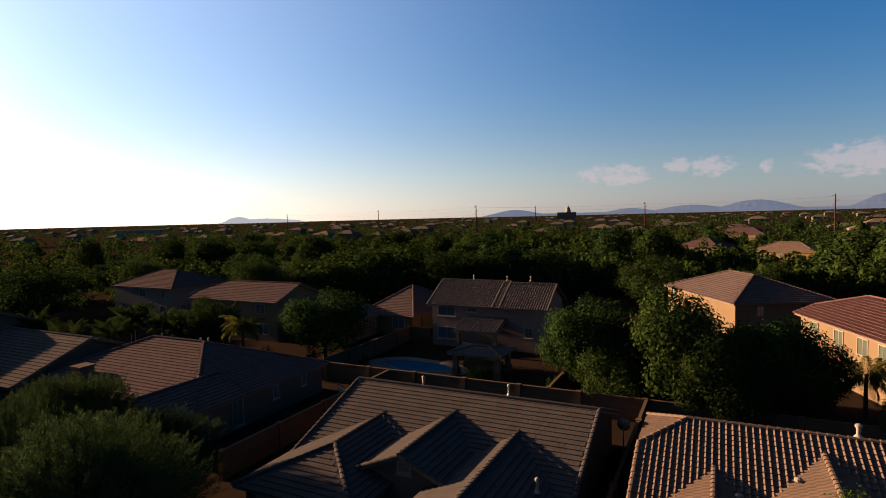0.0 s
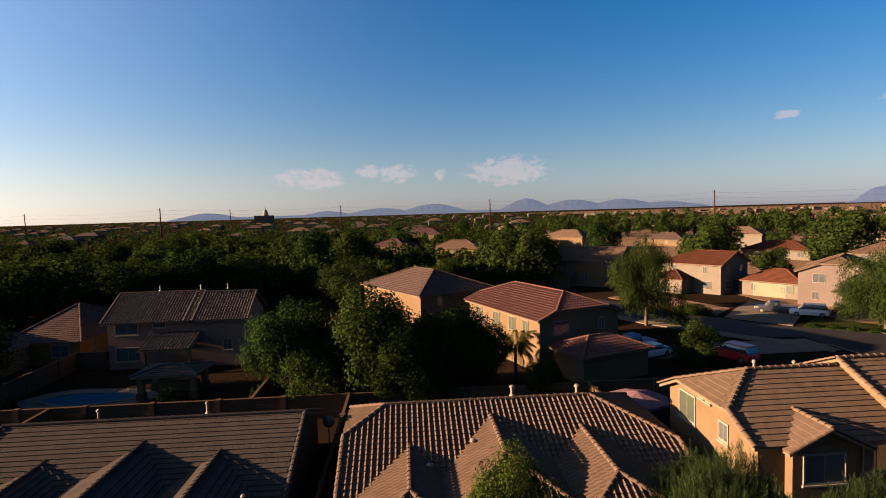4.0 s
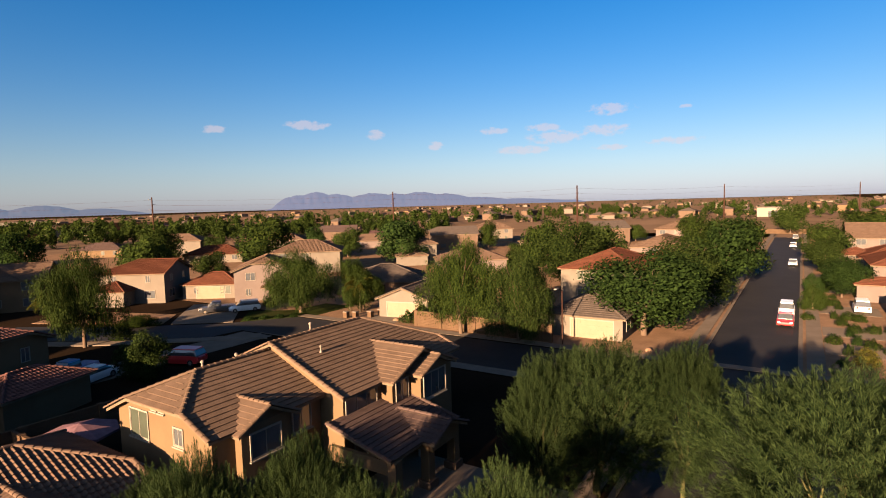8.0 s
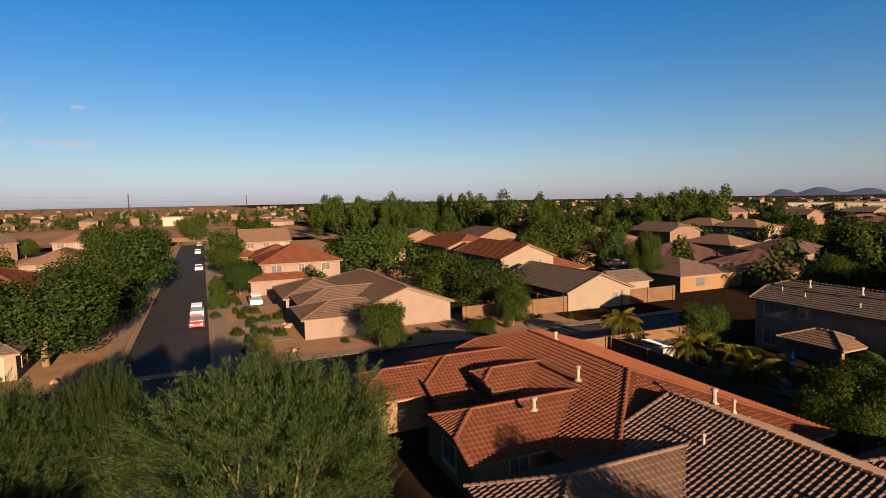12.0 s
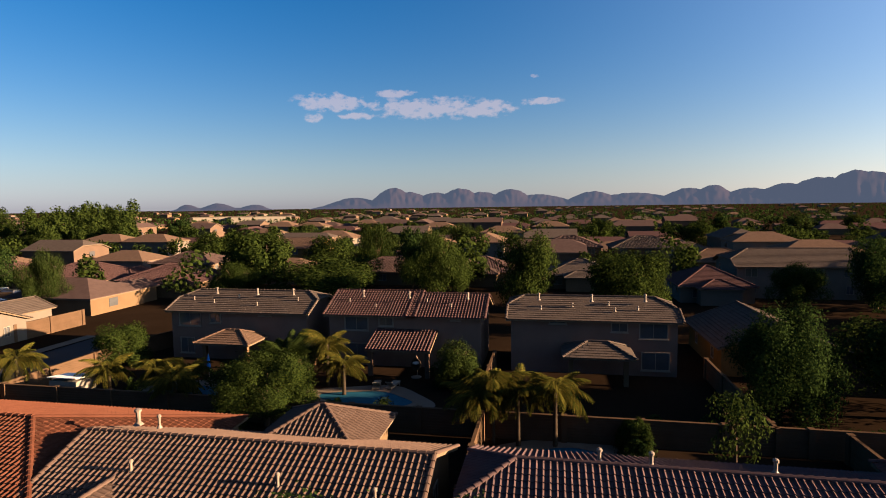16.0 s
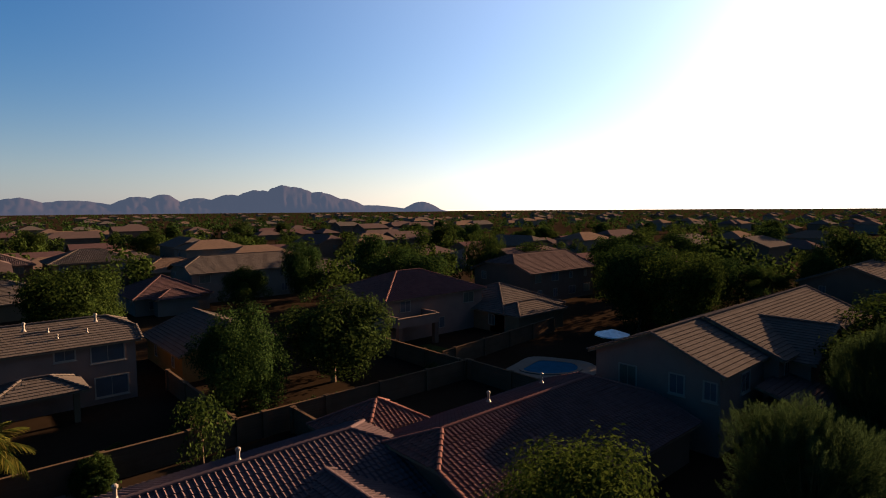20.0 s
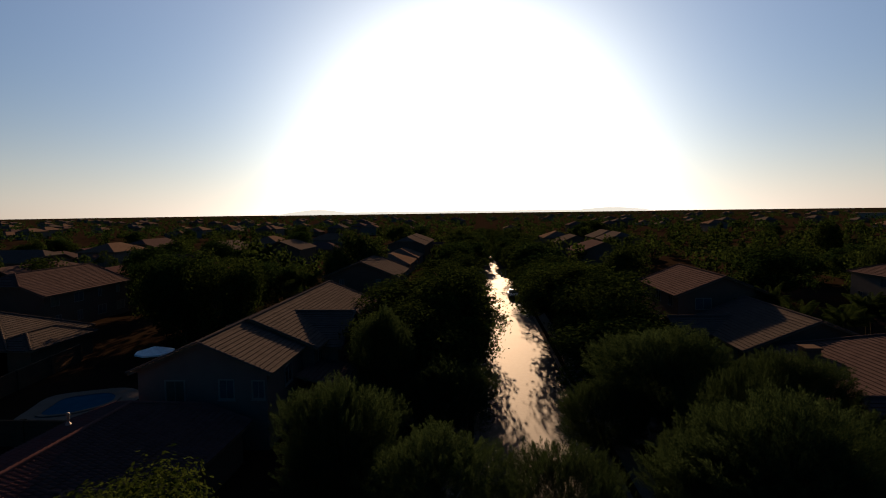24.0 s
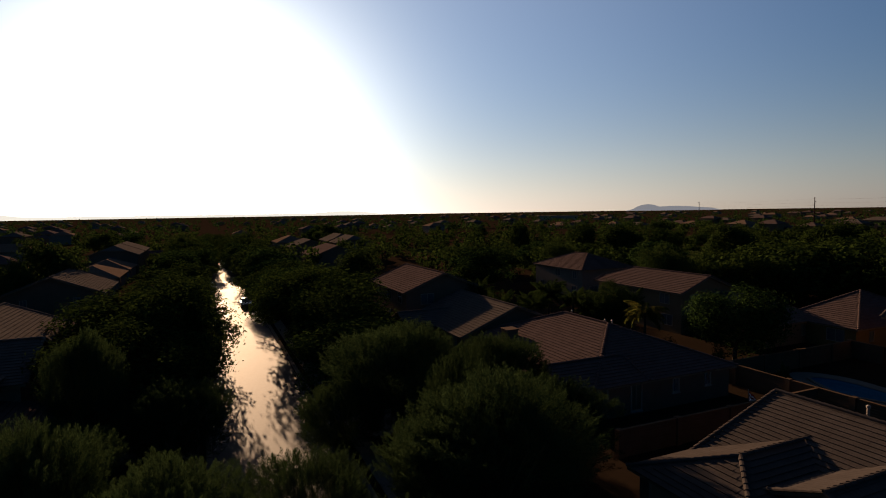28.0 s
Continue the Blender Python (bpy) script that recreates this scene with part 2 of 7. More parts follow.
M = {
    "stucco_tan": mat("stucco_tan", (0.079, 0.0545, 0.0325), 0.95, (0.0703, 0.0485, 0.0289), 0.7, 0.35, 0, fine=0.06),
    "stucco_cream": mat("stucco_cream", (0.081, 0.0708, 0.0589), 0.95, (0.072, 0.063, 0.0524), 0.7, 0.35, fine=0.06),
    "stucco_pink": mat("stucco_pink", (0.0799, 0.0649, 0.0592), 0.95, (0.0712, 0.0577, 0.0527), 0.7, 0.35, fine=0.06),
    "stucco_brown": mat("stucco_brown", (0.065, 0.0455, 0.0335), 0.95, (0.0572, 0.04, 0.0295), 0.7, 0.35, fine=0.06),
    "stucco_gold": mat("stucco_gold", (0.09, 0.057, 0.021), 0.95, (0.0801, 0.0507, 0.0187), 0.7, 0.35, fine=0.06),
    "tile_grey": mat("tile_grey", (0.052, 0.043, 0.0375), 0.9, (0.0416, 0.0344, 0.03), 1.3, 0.2, 0.06, fine=0.12),
    "tile_brown": mat("tile_brown", (0.05, 0.0355, 0.0325), 0.9, (0.04, 0.0284, 0.026), 1.3, 0.2, 0.06, fine=0.12),
    "tile_tan": mat("tile_tan", (0.075, 0.051, 0.0375), 0.9, (0.06, 0.0408, 0.03), 1.3, 0.2, 0.06, fine=0.12),
    "tile_red": mat("tile_red", (0.064, 0.026, 0.0165), 0.9, (0.0512, 0.0208, 0.0132), 1.3, 0.2, 0.06, fine=0.12),
    "tile_maroon": mat("tile_maroon", (0.047, 0.0285, 0.028), 0.9, (0.0376, 0.0228, 0.0224), 1.3, 0.2, 0.06, fine=0.12),
    "stucco_taupe": mat("stucco_taupe", (0.0980, 0.0690, 0.0560), 0.95, (0.0870, 0.0610, 0.0490), 0.7, 0.35, fine=0.06),
    "tile_wine": mat("tile_wine", (0.0780, 0.0400, 0.0350), 0.9, (0.0620, 0.0310, 0.0270), 1.3, 0.2, 0.08, fine=0.12),
    "tile_slate": mat("tile_slate", (0.0370, 0.0310, 0.0280), 0.9, (0.0300, 0.0250, 0.0225), 1.3, 0.2, 0.06, fine=0.12),
    "tile_plum": mat("tile_plum", (0.0540, 0.0380, 0.0390), 0.9, (0.0430, 0.0300, 0.0310), 1.3, 0.2, 0.06, fine=0.12),
    "tile_rose": mat("tile_rose", (0.0616, 0.044, 0.0361), 0.9, (0.0502, 0.0352, 0.029), 1.3, 0.2, 0.06, fine=0.12),
    "tile_light": mat("tile_light", (0.076, 0.053, 0.0385), 0.9, (0.0608, 0.0424, 0.0308), 1.3, 0.2, 0.06, fine=0.12),
    "trim_white": mat("trim_white", (0.1273, 0.1167, 0.0991), 0.8, (0.1167, 0.1061, 0.0885), 2.0, 0.1),
    "trim_brown": mat("trim_brown", (0.1181, 0.0827, 0.059), 0.8, None, 2.0, 0.1),
    "fascia": mat("fascia", (0.0929, 0.0708, 0.0486), 0.8, None, 2.0, 0.1),
    "door_paint": mat("door_paint", (0.1282, 0.1039, 0.0752), 0.7, (0.1194, 0.095, 0.0686), 1.0, 0.05),
    "metal": mat("metal", (0.13, 0.11, 0.09), 0.6, None, 4.0, 0, 0.1, 0.2, 0.3),
    "asphalt": mat("asphalt", (0.0120, 0.0118, 0.0126), 0.75, (0.0165, 0.0158, 0.0160), 0.25, 0.5, fine=0.25, spec=0.07),
    "concrete": mat("concrete", (0.0986, 0.081, 0.0648), 0.9, (0.081, 0.0669, 0.0528), 0.6, 0.3, 0.06, fine=0.1),
    "block_wall": mat("block_wall", (0.0537, 0.0349, 0.022), 0.95, (0.0444, 0.0292, 0.0181), 0.8, 0.4, 0.08, fine=0.1),
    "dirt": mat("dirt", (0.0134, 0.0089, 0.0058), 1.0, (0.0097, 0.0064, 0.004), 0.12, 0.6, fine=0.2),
    "gravel": mat("gravel", (0.1324, 0.085, 0.0544), 1.0, (0.0976, 0.062, 0.039), 0.5, 0.8, 0.15, fine=0.3),
    "field": mat("field", (0.1152, 0.0778, 0.0518), 1.0, (0.0756, 0.0518, 0.0346), 0.03, 0.3, fine=0.15),
    "lawn": mat("lawn", (0.0124, 0.0175, 0.0050), 1.0, (0.0175, 0.0203, 0.0073), 0.2, 0.5, fine=0.3),
    "wood": mat("wood", (0.1584, 0.1008, 0.0612), 0.85, (0.1152, 0.0720, 0.0432), 3.0, 0.3, 0.15),
    "bark": mat("bark", (0.07, 0.05, 0.036), 0.95, (0.04, 0.03, 0.022), 3.0, 0.6),
    "bark_green": mat("bark_green", (0.045, 0.045, 0.02), 0.9, (0.03, 0.03, 0.015), 3.0, 0.4),
    "palm_bark": mat("palm_bark", (0.032, 0.026, 0.019), 0.95, (0.0192, 0.0156, 0.0114), 4.0, 0.6),
    "leaf_dark": leafmat("leaf_dark", (0.0046, 0.01, 0.003), (0.017, 0.031, 0.008)),
    "leaf_mid": leafmat("leaf_mid", (0.0054, 0.0105, 0.0028), (0.0215, 0.033, 0.007)),
    "leaf_bright": leafmat("leaf_bright", (0.0095, 0.0175, 0.0038), (0.0360, 0.0490, 0.0090)),
    "leaf_olive": leafmat("leaf_olive", (0.0062, 0.0115, 0.0032), (0.0200, 0.0305, 0.0075)),
    "leaf_palo": leafmat("leaf_palo", (0.0062, 0.0118, 0.0046), (0.0215, 0.0335, 0.0115), 0.27),
    "leaf_palm": leafmat("leaf_palm", (0.0160, 0.0250, 0.0050), (0.0800, 0.0680, 0.0140), 0.4),
}


def glass(name, color, rough=0.06):
    m = bpy.data.materials.new(name)
    m.use_nodes = True
    b = m.node_tree.nodes["Principled BSDF"]
    n, l = m.node_tree.nodes, m.node_tree.links
    tc = n.new("ShaderNodeTexCoord")
    nz = n.new("ShaderNodeTexNoise")
    nz.inputs["Scale"].default_value = 1.1
    l.new(tc.outputs["Object"], nz.inputs["Vector"])
    mix = n.new("ShaderNodeMix")
    mix.data_type = "RGBA"
    mix.inputs[6].default_value, mix.inputs[7].default_value = (*color, 1), (*[c * 0.6 for c in color], 1)
    l.new(nz.outputs["Fac"], mix.inputs[0])
    l.new(mix.outputs[2], b.inputs["Base Color"])
    b.inputs["Roughness"].default_value = rough
    b.inputs["Specular IOR Level"].default_value = 0.8
    return m


M["glass"] = glass("glass", (0.05, 0.055, 0.06))
M["glass_blind"] = glass("glass_blind", (0.035, 0.042, 0.032), 0.3)
M["glass_blind"].node_tree.nodes["Principled BSDF"].inputs["Specular IOR Level"].default_value = 0.35
M["water"] = glass("water", (0.012, 0.06, 0.1), 0.3)
M["water"].node_tree.nodes["Principled BSDF"].inputs["Specular IOR Level"].default_value = 0.0


# ---- building helpers ----
def mesh_from(name, verts, faces, material, smooth=False):
    me = bpy.data.meshes.new(name)
    me.from_pydata([tuple(map(float, v)) for v in verts], [], faces)
    me.materials.append(M[material] if isinstance(material, str) else material)
    if smooth:
        me.polygons.foreach_set("use_smooth", [True] * len(me.polygons))
    me.update()
    return me


def thing(name, loc, label, category, group="", kind="", rz=0.0):
    ob = new(name)
    ob.matrix_basis = pose(*loc, 0, 0, rz)
    return tagged(ob, label, category, group, kind)


def part(name, geo, material, parent, label="", smooth=False, at=None):
    """Links one mesh (verts, faces) under a thing or a part."""
    ob = new(name, mesh_from(name, geo[0], geo[1], material, smooth))
    if parent:
        ob.parent = parent
    if at is not None:
        ob.matrix_basis = at
    if label:
        ob["label"] = label
    return ob


class Geo:
    """Collects vertices and faces for one mesh."""

    def __init__(self):
        self.v, self.f = [], []

    def __getitem__(self, i):
        return (self.v, self.f)[i]

    def face(self, *pts):
        k = len(self.v)
        self.v += list(pts)
        self.f.append(tuple(range(k, k + len(pts))))
        return self

    def box(self, x0, y0, z0, x1, y1, z1):
        k = len(self.v)
        self.v += [(x0, y0, z0), (x1, y0, z0), (x1, y1, z0), (x0, y1, z0), (x0, y0, z1), (x1, y0, z1), (x1, y1, z1), (x0, y1, z1)]
        self.f += [(k, k + 3, k + 2, k + 1), (k + 4, k + 5, k + 6, k + 7), (k, k + 1, k + 5, k + 4), (k + 1, k + 2, k + 6, k + 5), (k + 2, k + 3, k + 7, k + 6), (k + 3, k, k + 4, k + 7)]
        return self

    def slab(self, pts, t):
        """A polygon with thickness t downward."""
        k, n = len(self.v), len(pts)
        self.v += [tuple(p) for p in pts] + [(p[0], p[1], p[2] - t) for p in pts]
        self.f += [tuple(range(k, k + n)), tuple(range(k + 2 * n - 1, k + n - 1, -1))]
        self.f += [(k + i, k + n + i, k + n + (i + 1) % n, k + (i + 1) % n) for i in range(n)]
        return self

    def tube(self, a, b, r0, r1, n=8, cap=True):
        a, b = Vector(a), Vector(b)
        d = (b - a).normalized()
        u = d.orthogonal().normalized()
        w = d.cross(u)
        k = len(self.v)
        for p, r in ((a, r0), (b, r1)):
            for i in range(n):
                q = p + r * (math.cos(i * math.tau / n) * u + math.sin(i * math.tau / n) * w)
                self.v.append(tuple(q))
        self.f += [(k + i, k + (i + 1) % n, k + n + (i + 1) % n, k + n + i) for i in range(n)]
        if cap:
            self.f += [tuple(range(k + n, k + 2 * n)), tuple(range(k + n - 1, k - 1, -1))]
        return self

    def lathe(self, c, prof, n=10):
        """Rings of (radius, z) about the upright axis through c."""
        k = len(self.v)
        for r, z in prof:
            self.v += [(c[0] + r * math.cos(i * math.tau / n), c[1] + r * math.sin(i * math.tau / n), c[2] + z) for i in range(n)]
        for j in range(len(prof) - 1):
            self.f += [(k + j * n + i, k + j * n + (i + 1) % n, k + (j + 1) * n + (i + 1) % n, k + (j + 1) * n + i) for i in range(n)]
        self.f += [tuple(range(k + (len(prof) - 1) * n, k + len(prof) * n)), tuple(range(k + n - 1, k - 1, -1))]
        return self


# ---- roofs ----
S_PROF = [(0.0, 0.0), (0.12, 0.05), (0.3, 0.085), (0.48, 0.05), (0.6, 0.0), (1.0, 0.012)]
F_PROF = [(0.0, 0.0), (0.03, 0.012), (0.97, 0.012), (1.0, 0.0)]


def clip_poly(pts, lines):
    """Cuts a convex polygon in the plane by half-planes a*u + b*v >= c."""
    for a, b, c in lines:
        out = []
        for i, p in enumerate(pts):
            q = pts[(i + 1) % len(pts)]
            dp, dq = a * p[0] + b * p[1] - c, a * q[0] + b * q[1] - c
            if dp >= 0:
                out.append(p)
            if (dp > 0) != (dq > 0) and abs(dp - dq) > 1e-9:
                s = dp / (dp - dq)
                out.append((p[0] + s * (q[0] - p[0]), p[1] + s * (q[1] - p[1])))
        pts = out
        if len(pts) < 3:
            return []
    return pts


def tile_mesh(style, tw, cl):
    """One roof tile: its wavy or flat top with a thick lower edge; u along the eave, v up the slope."""
    prof = S_PROF if style == "S" else F_PROF
    g = Geo()
    n = len(prof)
    for v, lift in ((-0.04, 0.068), (cl, 0.012)):
        for a, h in prof:
            g.v.append((a * tw, v, h + lift))
    for a, h in prof:
        g.v.append((a * tw, -0.04, h * 0.8 - 0.01))
    g.f += [(i, i + 1, n + i + 1, n + i) for i in range(n - 1)] + [(2 * n + i, 2 * n + i + 1, i + 1, i) for i in range(n - 1)]
    return g


def tile_plane(g, poly, style, tw, cl, pieces, rng):
    """Lays tiles over a roof plane whose first edge is its eave. Whole tiles may be handed back as poses for single pieces."""
    p = [Vector(q) for q in poly]
    u = (p[1] - p[0]).normalized()
    nrm = Vector((0, 0, 0))
    for i in range(1, len(p) - 1):
        nrm += (p[i] - p[0]).cross(p[i + 1] - p[0])
    nrm.normalize()
    if nrm.z < 0:
        nrm = -nrm
        u = -u
    v = nrm.cross(u)
    o = p[0] if (p[1] - p[0]).dot(u) > 0 else p[1]
    uv = [((q - o).dot(u), (q - o).dot(v)) for q in p]
    if sum(uv[i][0] * uv[(i + 1) % len(uv)][1] - uv[(i + 1) % len(uv)][0] * uv[i][1] for i in range(len(uv))) < 0:
        uv = uv[::-1]
    lines = []
    for i in range(len(uv)):
        (x0, y0), (x1, y1) = uv[i], uv[(i + 1) % len(uv)]
        a, b = y0 - y1, x1 - x0
        d = math.hypot(a, b)
        if d > 1e-6:
            lines.append((a / d, b / d, (a * x0 + b * y0) / d))
    prof = S_PROF if style == "S" else F_PROF
    u0, u1 = min(q[0] for q in uv), max(q[0] for q in uv)
    v1 = max(q[1] for q in uv)
    out = []
    for j in range(int(v1 / cl) + 1):
        shift = 0.0 if style == "S" else (j % 2) * tw * 0.5
        for i in range(-1, int((u1 - u0) / tw) + 2):
            a0, b0 = u0 + i * tw - shift, j * cl
            cs = [(a0, b0), (a0 + tw, b0), (a0 + tw, b0 + cl), (a0, b0 + cl)]
            ds = [[a * x + b * y - c for x, y in cs] for a, b, c in lines]
            if any(max(d) <= 0 for d in ds):
                continue
            inside = all(min(d) >= -1e-6 for d in ds)
            jit = rng.uniform(-0.005, 0.005) if style == "S" else rng.uniform(-0.003, 0.003)
            if inside and pieces:
                m = Matrix.Translation(o + u * a0 + v * b0 + nrm * jit) @ Matrix((u, v, nrm)).transposed().to_4x4()
                out.append(m)
                continue
            k = len(prof)
            if inside:
                s = len(g.v)
                for vv, lift in ((b0 - 0.04, 0.068), (b0 + cl, 0.012)):
                    g.v += [o + u * (a0 + a * tw) + v * vv + nrm * (h + lift + jit) for a, h in prof]
                g.v += [o + u * (a0 + a * tw) + v * (b0 - 0.04) + nrm * (h * 0.8 - 0.01) for a, h in prof]
                g.f += [(s + q, s + q + 1, s + k + q + 1, s + k + q) for q in range(k - 1)] + [(s + 2 * k + q, s + 2 * k + q + 1, s + q + 1, s + q) for q in range(k - 1)]
            else:
                for q in range(k - 1):
                    (aa, ha), (ab, hb) = prof[q], prof[q + 1]
                    if ab - aa < 1e-6:
                        continue
                    quad = [(a0 + aa * tw, b0), (a0 + ab * tw, b0), (a0 + ab * tw, b0 + cl), (a0 + aa * tw, b0 + cl)]
                    pts = clip_poly(quad, lines)
                    if len(pts) > 2:
                        s = len(g.v)
                        for x, y in pts:
                            f = (x - a0 - aa * tw) / ((ab - aa) * tw)
                            h = ha + f * (hb - ha) + 0.045 - 0.033 * (y - b0) / cl
                            g.v.append(o + u * x + v * y + nrm * (h + jit))
                        g.f.append(tuple(range(s, s + len(pts))))
    return out


def roof_planes(w):
    """The planes of one wing's roof, the eave edge first, and its ridge and hip lines. w: x0, x1, y0, y1 of the walls, eave, pitch, axis,
    clipped share of each end (0 gable, 1 hip), overhang."""
    x0, x1, y0, y1, ev, pitch, axis, c0, c1, oh = w
    if axis == "y":
        pl, ln = roof_planes((y0, y1, x0, x1, ev, pitch, "x", c0, c1, oh))
        sw = lambda q: (q[1], q[0], q[2])
        return [[sw(q) for q in p] for p in pl], [tuple(sw(q) for q in p) for p in ln]
    x0, x1, y0, y1 = x0 - oh, x1 + oh, y0 - oh, y1 + oh
    e = ev - oh * pitch
    h = (y1 - y0) / 2
    ym, r = (y0 + y1) / 2, h * pitch
    top = e + r
    i0, i1 = c0 * h, c1 * h
    if i0 + i1 > x1 - x0:
        s = (x1 - x0) / (i0 + i1)
        i0, i1 = i0 * s, i1 * s
    A, B = (x0 + i0, ym, top), (x1 - i1, ym, top)
    L0, L1 = (x0, ym - c0 * h, e + (1 - c0) * r), (x1, ym - c1 * h, e + (1 - c1) * r)
    H0, H1 = (x0, ym + c0 * h, e + (1 - c0) * r), (x1, ym + c1 * h, e + (1 - c1) * r)
    def poly(*q):
        out = []
        for a in q:
            if not out or (Vector(a) - Vector(out[-1])).length > 1e-4:
                out.append(a)
        if (Vector(out[0]) - Vector(out[-1])).length < 1e-4:
            out.pop()
        return out
    planes = [poly((x0, y0, e), (x1, y0, e), L1, B, A, L0), poly((x1, y1, e), (x0, y1, e), H0, A, B, H1)]
    lines = [(A, B)]
    if c0 > 0:
        planes.append(poly(H0, L0, A))
        lines += [(L0, A), (H0, A)]
    if c1 > 0:
        planes.append(poly(L1, H1, B))
        lines += [(L1, B), (H1, B)]
    lines = [q for q in lines if (Vector(q[0]) - Vector(q[1])).length > 0.3]
    rakes = []
    if c0 < 1:
        rakes += [((x0, y0, e), L0), ((x0, y1, e), H0)]
    if c1 < 1:
        rakes += [((x1, y0, e), L1), ((x1, y1, e), H1)]
    return planes, lines + rakes


def caps(g, a, b, r=0.13, step=0.4):
    """A row of overlapping half-round cap tiles from a to b."""
    a, b = Vector(a), Vector(b)
    if a.z > b.z:
        a, b = b, a
    d = b - a
    n = max(1, int(d.length / step))
    t = d.normalized()
    side = t.cross(Vector((0, 0, 1))).normalized()
    up = side.cross(t)
    for i in range(n):
        p, q = a + d * (i / n) - t * 0.03, a + d * ((i + 1) / n)
        s = len(g.v)
        for c, rr, li in ((p, r * 1.12, 0.075), (q, r * 0.92, 0.05)):
            for k in range(6):
                an = math.pi * k / 5
                g.v.append(c + side * (math.cos(an) * rr) + up * (math.sin(an) * rr * 0.8 + li))
        g.f += [(s + k, s + k + 1, s + 6 + k + 1, s + 6 + k) for k in range(5)]
        g.f.append(tuple(range(s + 5, s - 1, -1)))


TILE_MESHES = {}


def wall_geo(w, z0):
    """The closed body of a wing up to just under its roof: four walls, gables where the ends are not hipped."""
    x0, x1, y0, y1, ev, pitch, axis, c0, c1, oh = w
    sw = axis == "y"
    if sw:
        x0, x1, y0, y1 = y0, y1, x0, x1
    h, ym, e = (y1 - y0) / 2, (y0 + y1) / 2, ev - 0.06
    g = Geo()
    for xe, c in ((x0, c0), (x1, c1)):
        c = min(c, 0.98)
        zt = e + (1 - c) * h * pitch
        g.v += [(xe, y0, z0), (xe, y1, z0), (xe, y1, e), (xe, ym + max(c, 0.01) * h, zt), (xe, ym - max(c, 0.01) * h, zt), (xe, y0, e)]
    g.f += [(5, 4, 3, 2, 1, 0), (6, 7, 8, 9, 10, 11)]
    g.f += [(i, (i + 1) % 6, 6 + (i + 1) % 6, 6 + i) for i in range(6)]
    if sw:
        g.v = [(q[1], q[0], q[2]) for q in g.v]
        g.f = [f[::-1] for f in g.f]
    return g


def roof_slab(planes, t):
    """The roof's boards: all planes joined along their shared edges, with a fascia round the outer edge."""
    g, idx, edges = Geo(), {}, {}
    tops = []
    for p in planes:
        f = []
        for q in p:
            k = tuple(round(a, 3) for a in q)
            if k not in idx:
                idx[k] = len(g.v)
                g.v.append(q)
            f.append(idx[k])
        tops.append(f)
    n = len(g.v)
    g.v += [(q[0], q[1], q[2] - t) for q in g.v]
    for f in tops:
        g.f += [tuple(f), tuple(n + i for i in reversed(f))]
        for i in range(len(f)):
            a, b = f[i], f[(i + 1) % len(f)]
            edges[(a, b)] = edges.get((a, b), 0) + 1
    for (a, b) in list(edges):
        if (b, a) not in edges:
            g.f.append((b, a, n + a, n + b))
    return g


def wing(hs, w, z0, wall, roof, style, tiles=True, pieces=0, tw=0.3, cl=0.36, rng=None, capr=0.13):
    """Walls and roof of one wing of a house: a prism up under the eaves and gables, a roof slab, its tiles and ridge caps."""
    rng = rng or random.Random(1)
    x0, x1, y0, y1, ev, pitch, axis, c0, c1, oh = w
    planes, lines = roof_planes(w)
    if z0 is not None:
        part("wall", wall_geo(w, z0), wall, hs)
    rf = part("roof", roof_slab(planes, 0.16), "fascia", hs)
    g = Geo()
    if tiles:
        poses = []
        for p in planes:
            poses += tile_plane(g, p, style, tw, cl, pieces > len(poses), rng)
        if poses:
            key = (style, tw, cl, roof)
            if key not in TILE_MESHES:
                tm = tile_mesh(style, tw, cl)
                TILE_MESHES[key] = mesh_from("tile", tm.v, tm.f, roof)
            single = poses[:pieces]
            for m in single:
                ob = new("tile", TILE_MESHES[key])
                ob.parent = rf
                ob.matrix_basis = m
            rest = tile_mesh(style, tw, cl)
            for m in poses[pieces:]:
                s = len(g.v)
                g.v += [m @ Vector(q) for q in rest.v]
                g.f += [tuple(s + i for i in f) for f in rest.f]
        if g.f:
            ob = part("roof_tiles", g, roof, rf)
            ob["kind"] = "stuff"
        g = Geo()
        for a, b in lines:
            caps(g, a, b, capr)
        part("ridge_tiles", g, roof, rf)["kind"] = "stuff"
    else:
        part("roof_tiles", roof_slab([[(q[0], q[1], q[2] + 0.1) for q in p] for p in planes], 0.09), roof, rf)
    return rf


SIDES = {"s": (0, -1), "n": (0, 1), "w": (-1, 0), "e": (1, 0)}


def wall_frame(side, x, y, z):
    """A pose on a wall that faces side: its x runs along the wall, its y outward, its z up."""
    nx, ny = SIDES[side]
    m = Matrix(((ny, nx, 0), (-nx, ny, 0), (0, 0, 1))).to_4x4()
    return Matrix.Translation((x, y, z)) @ m


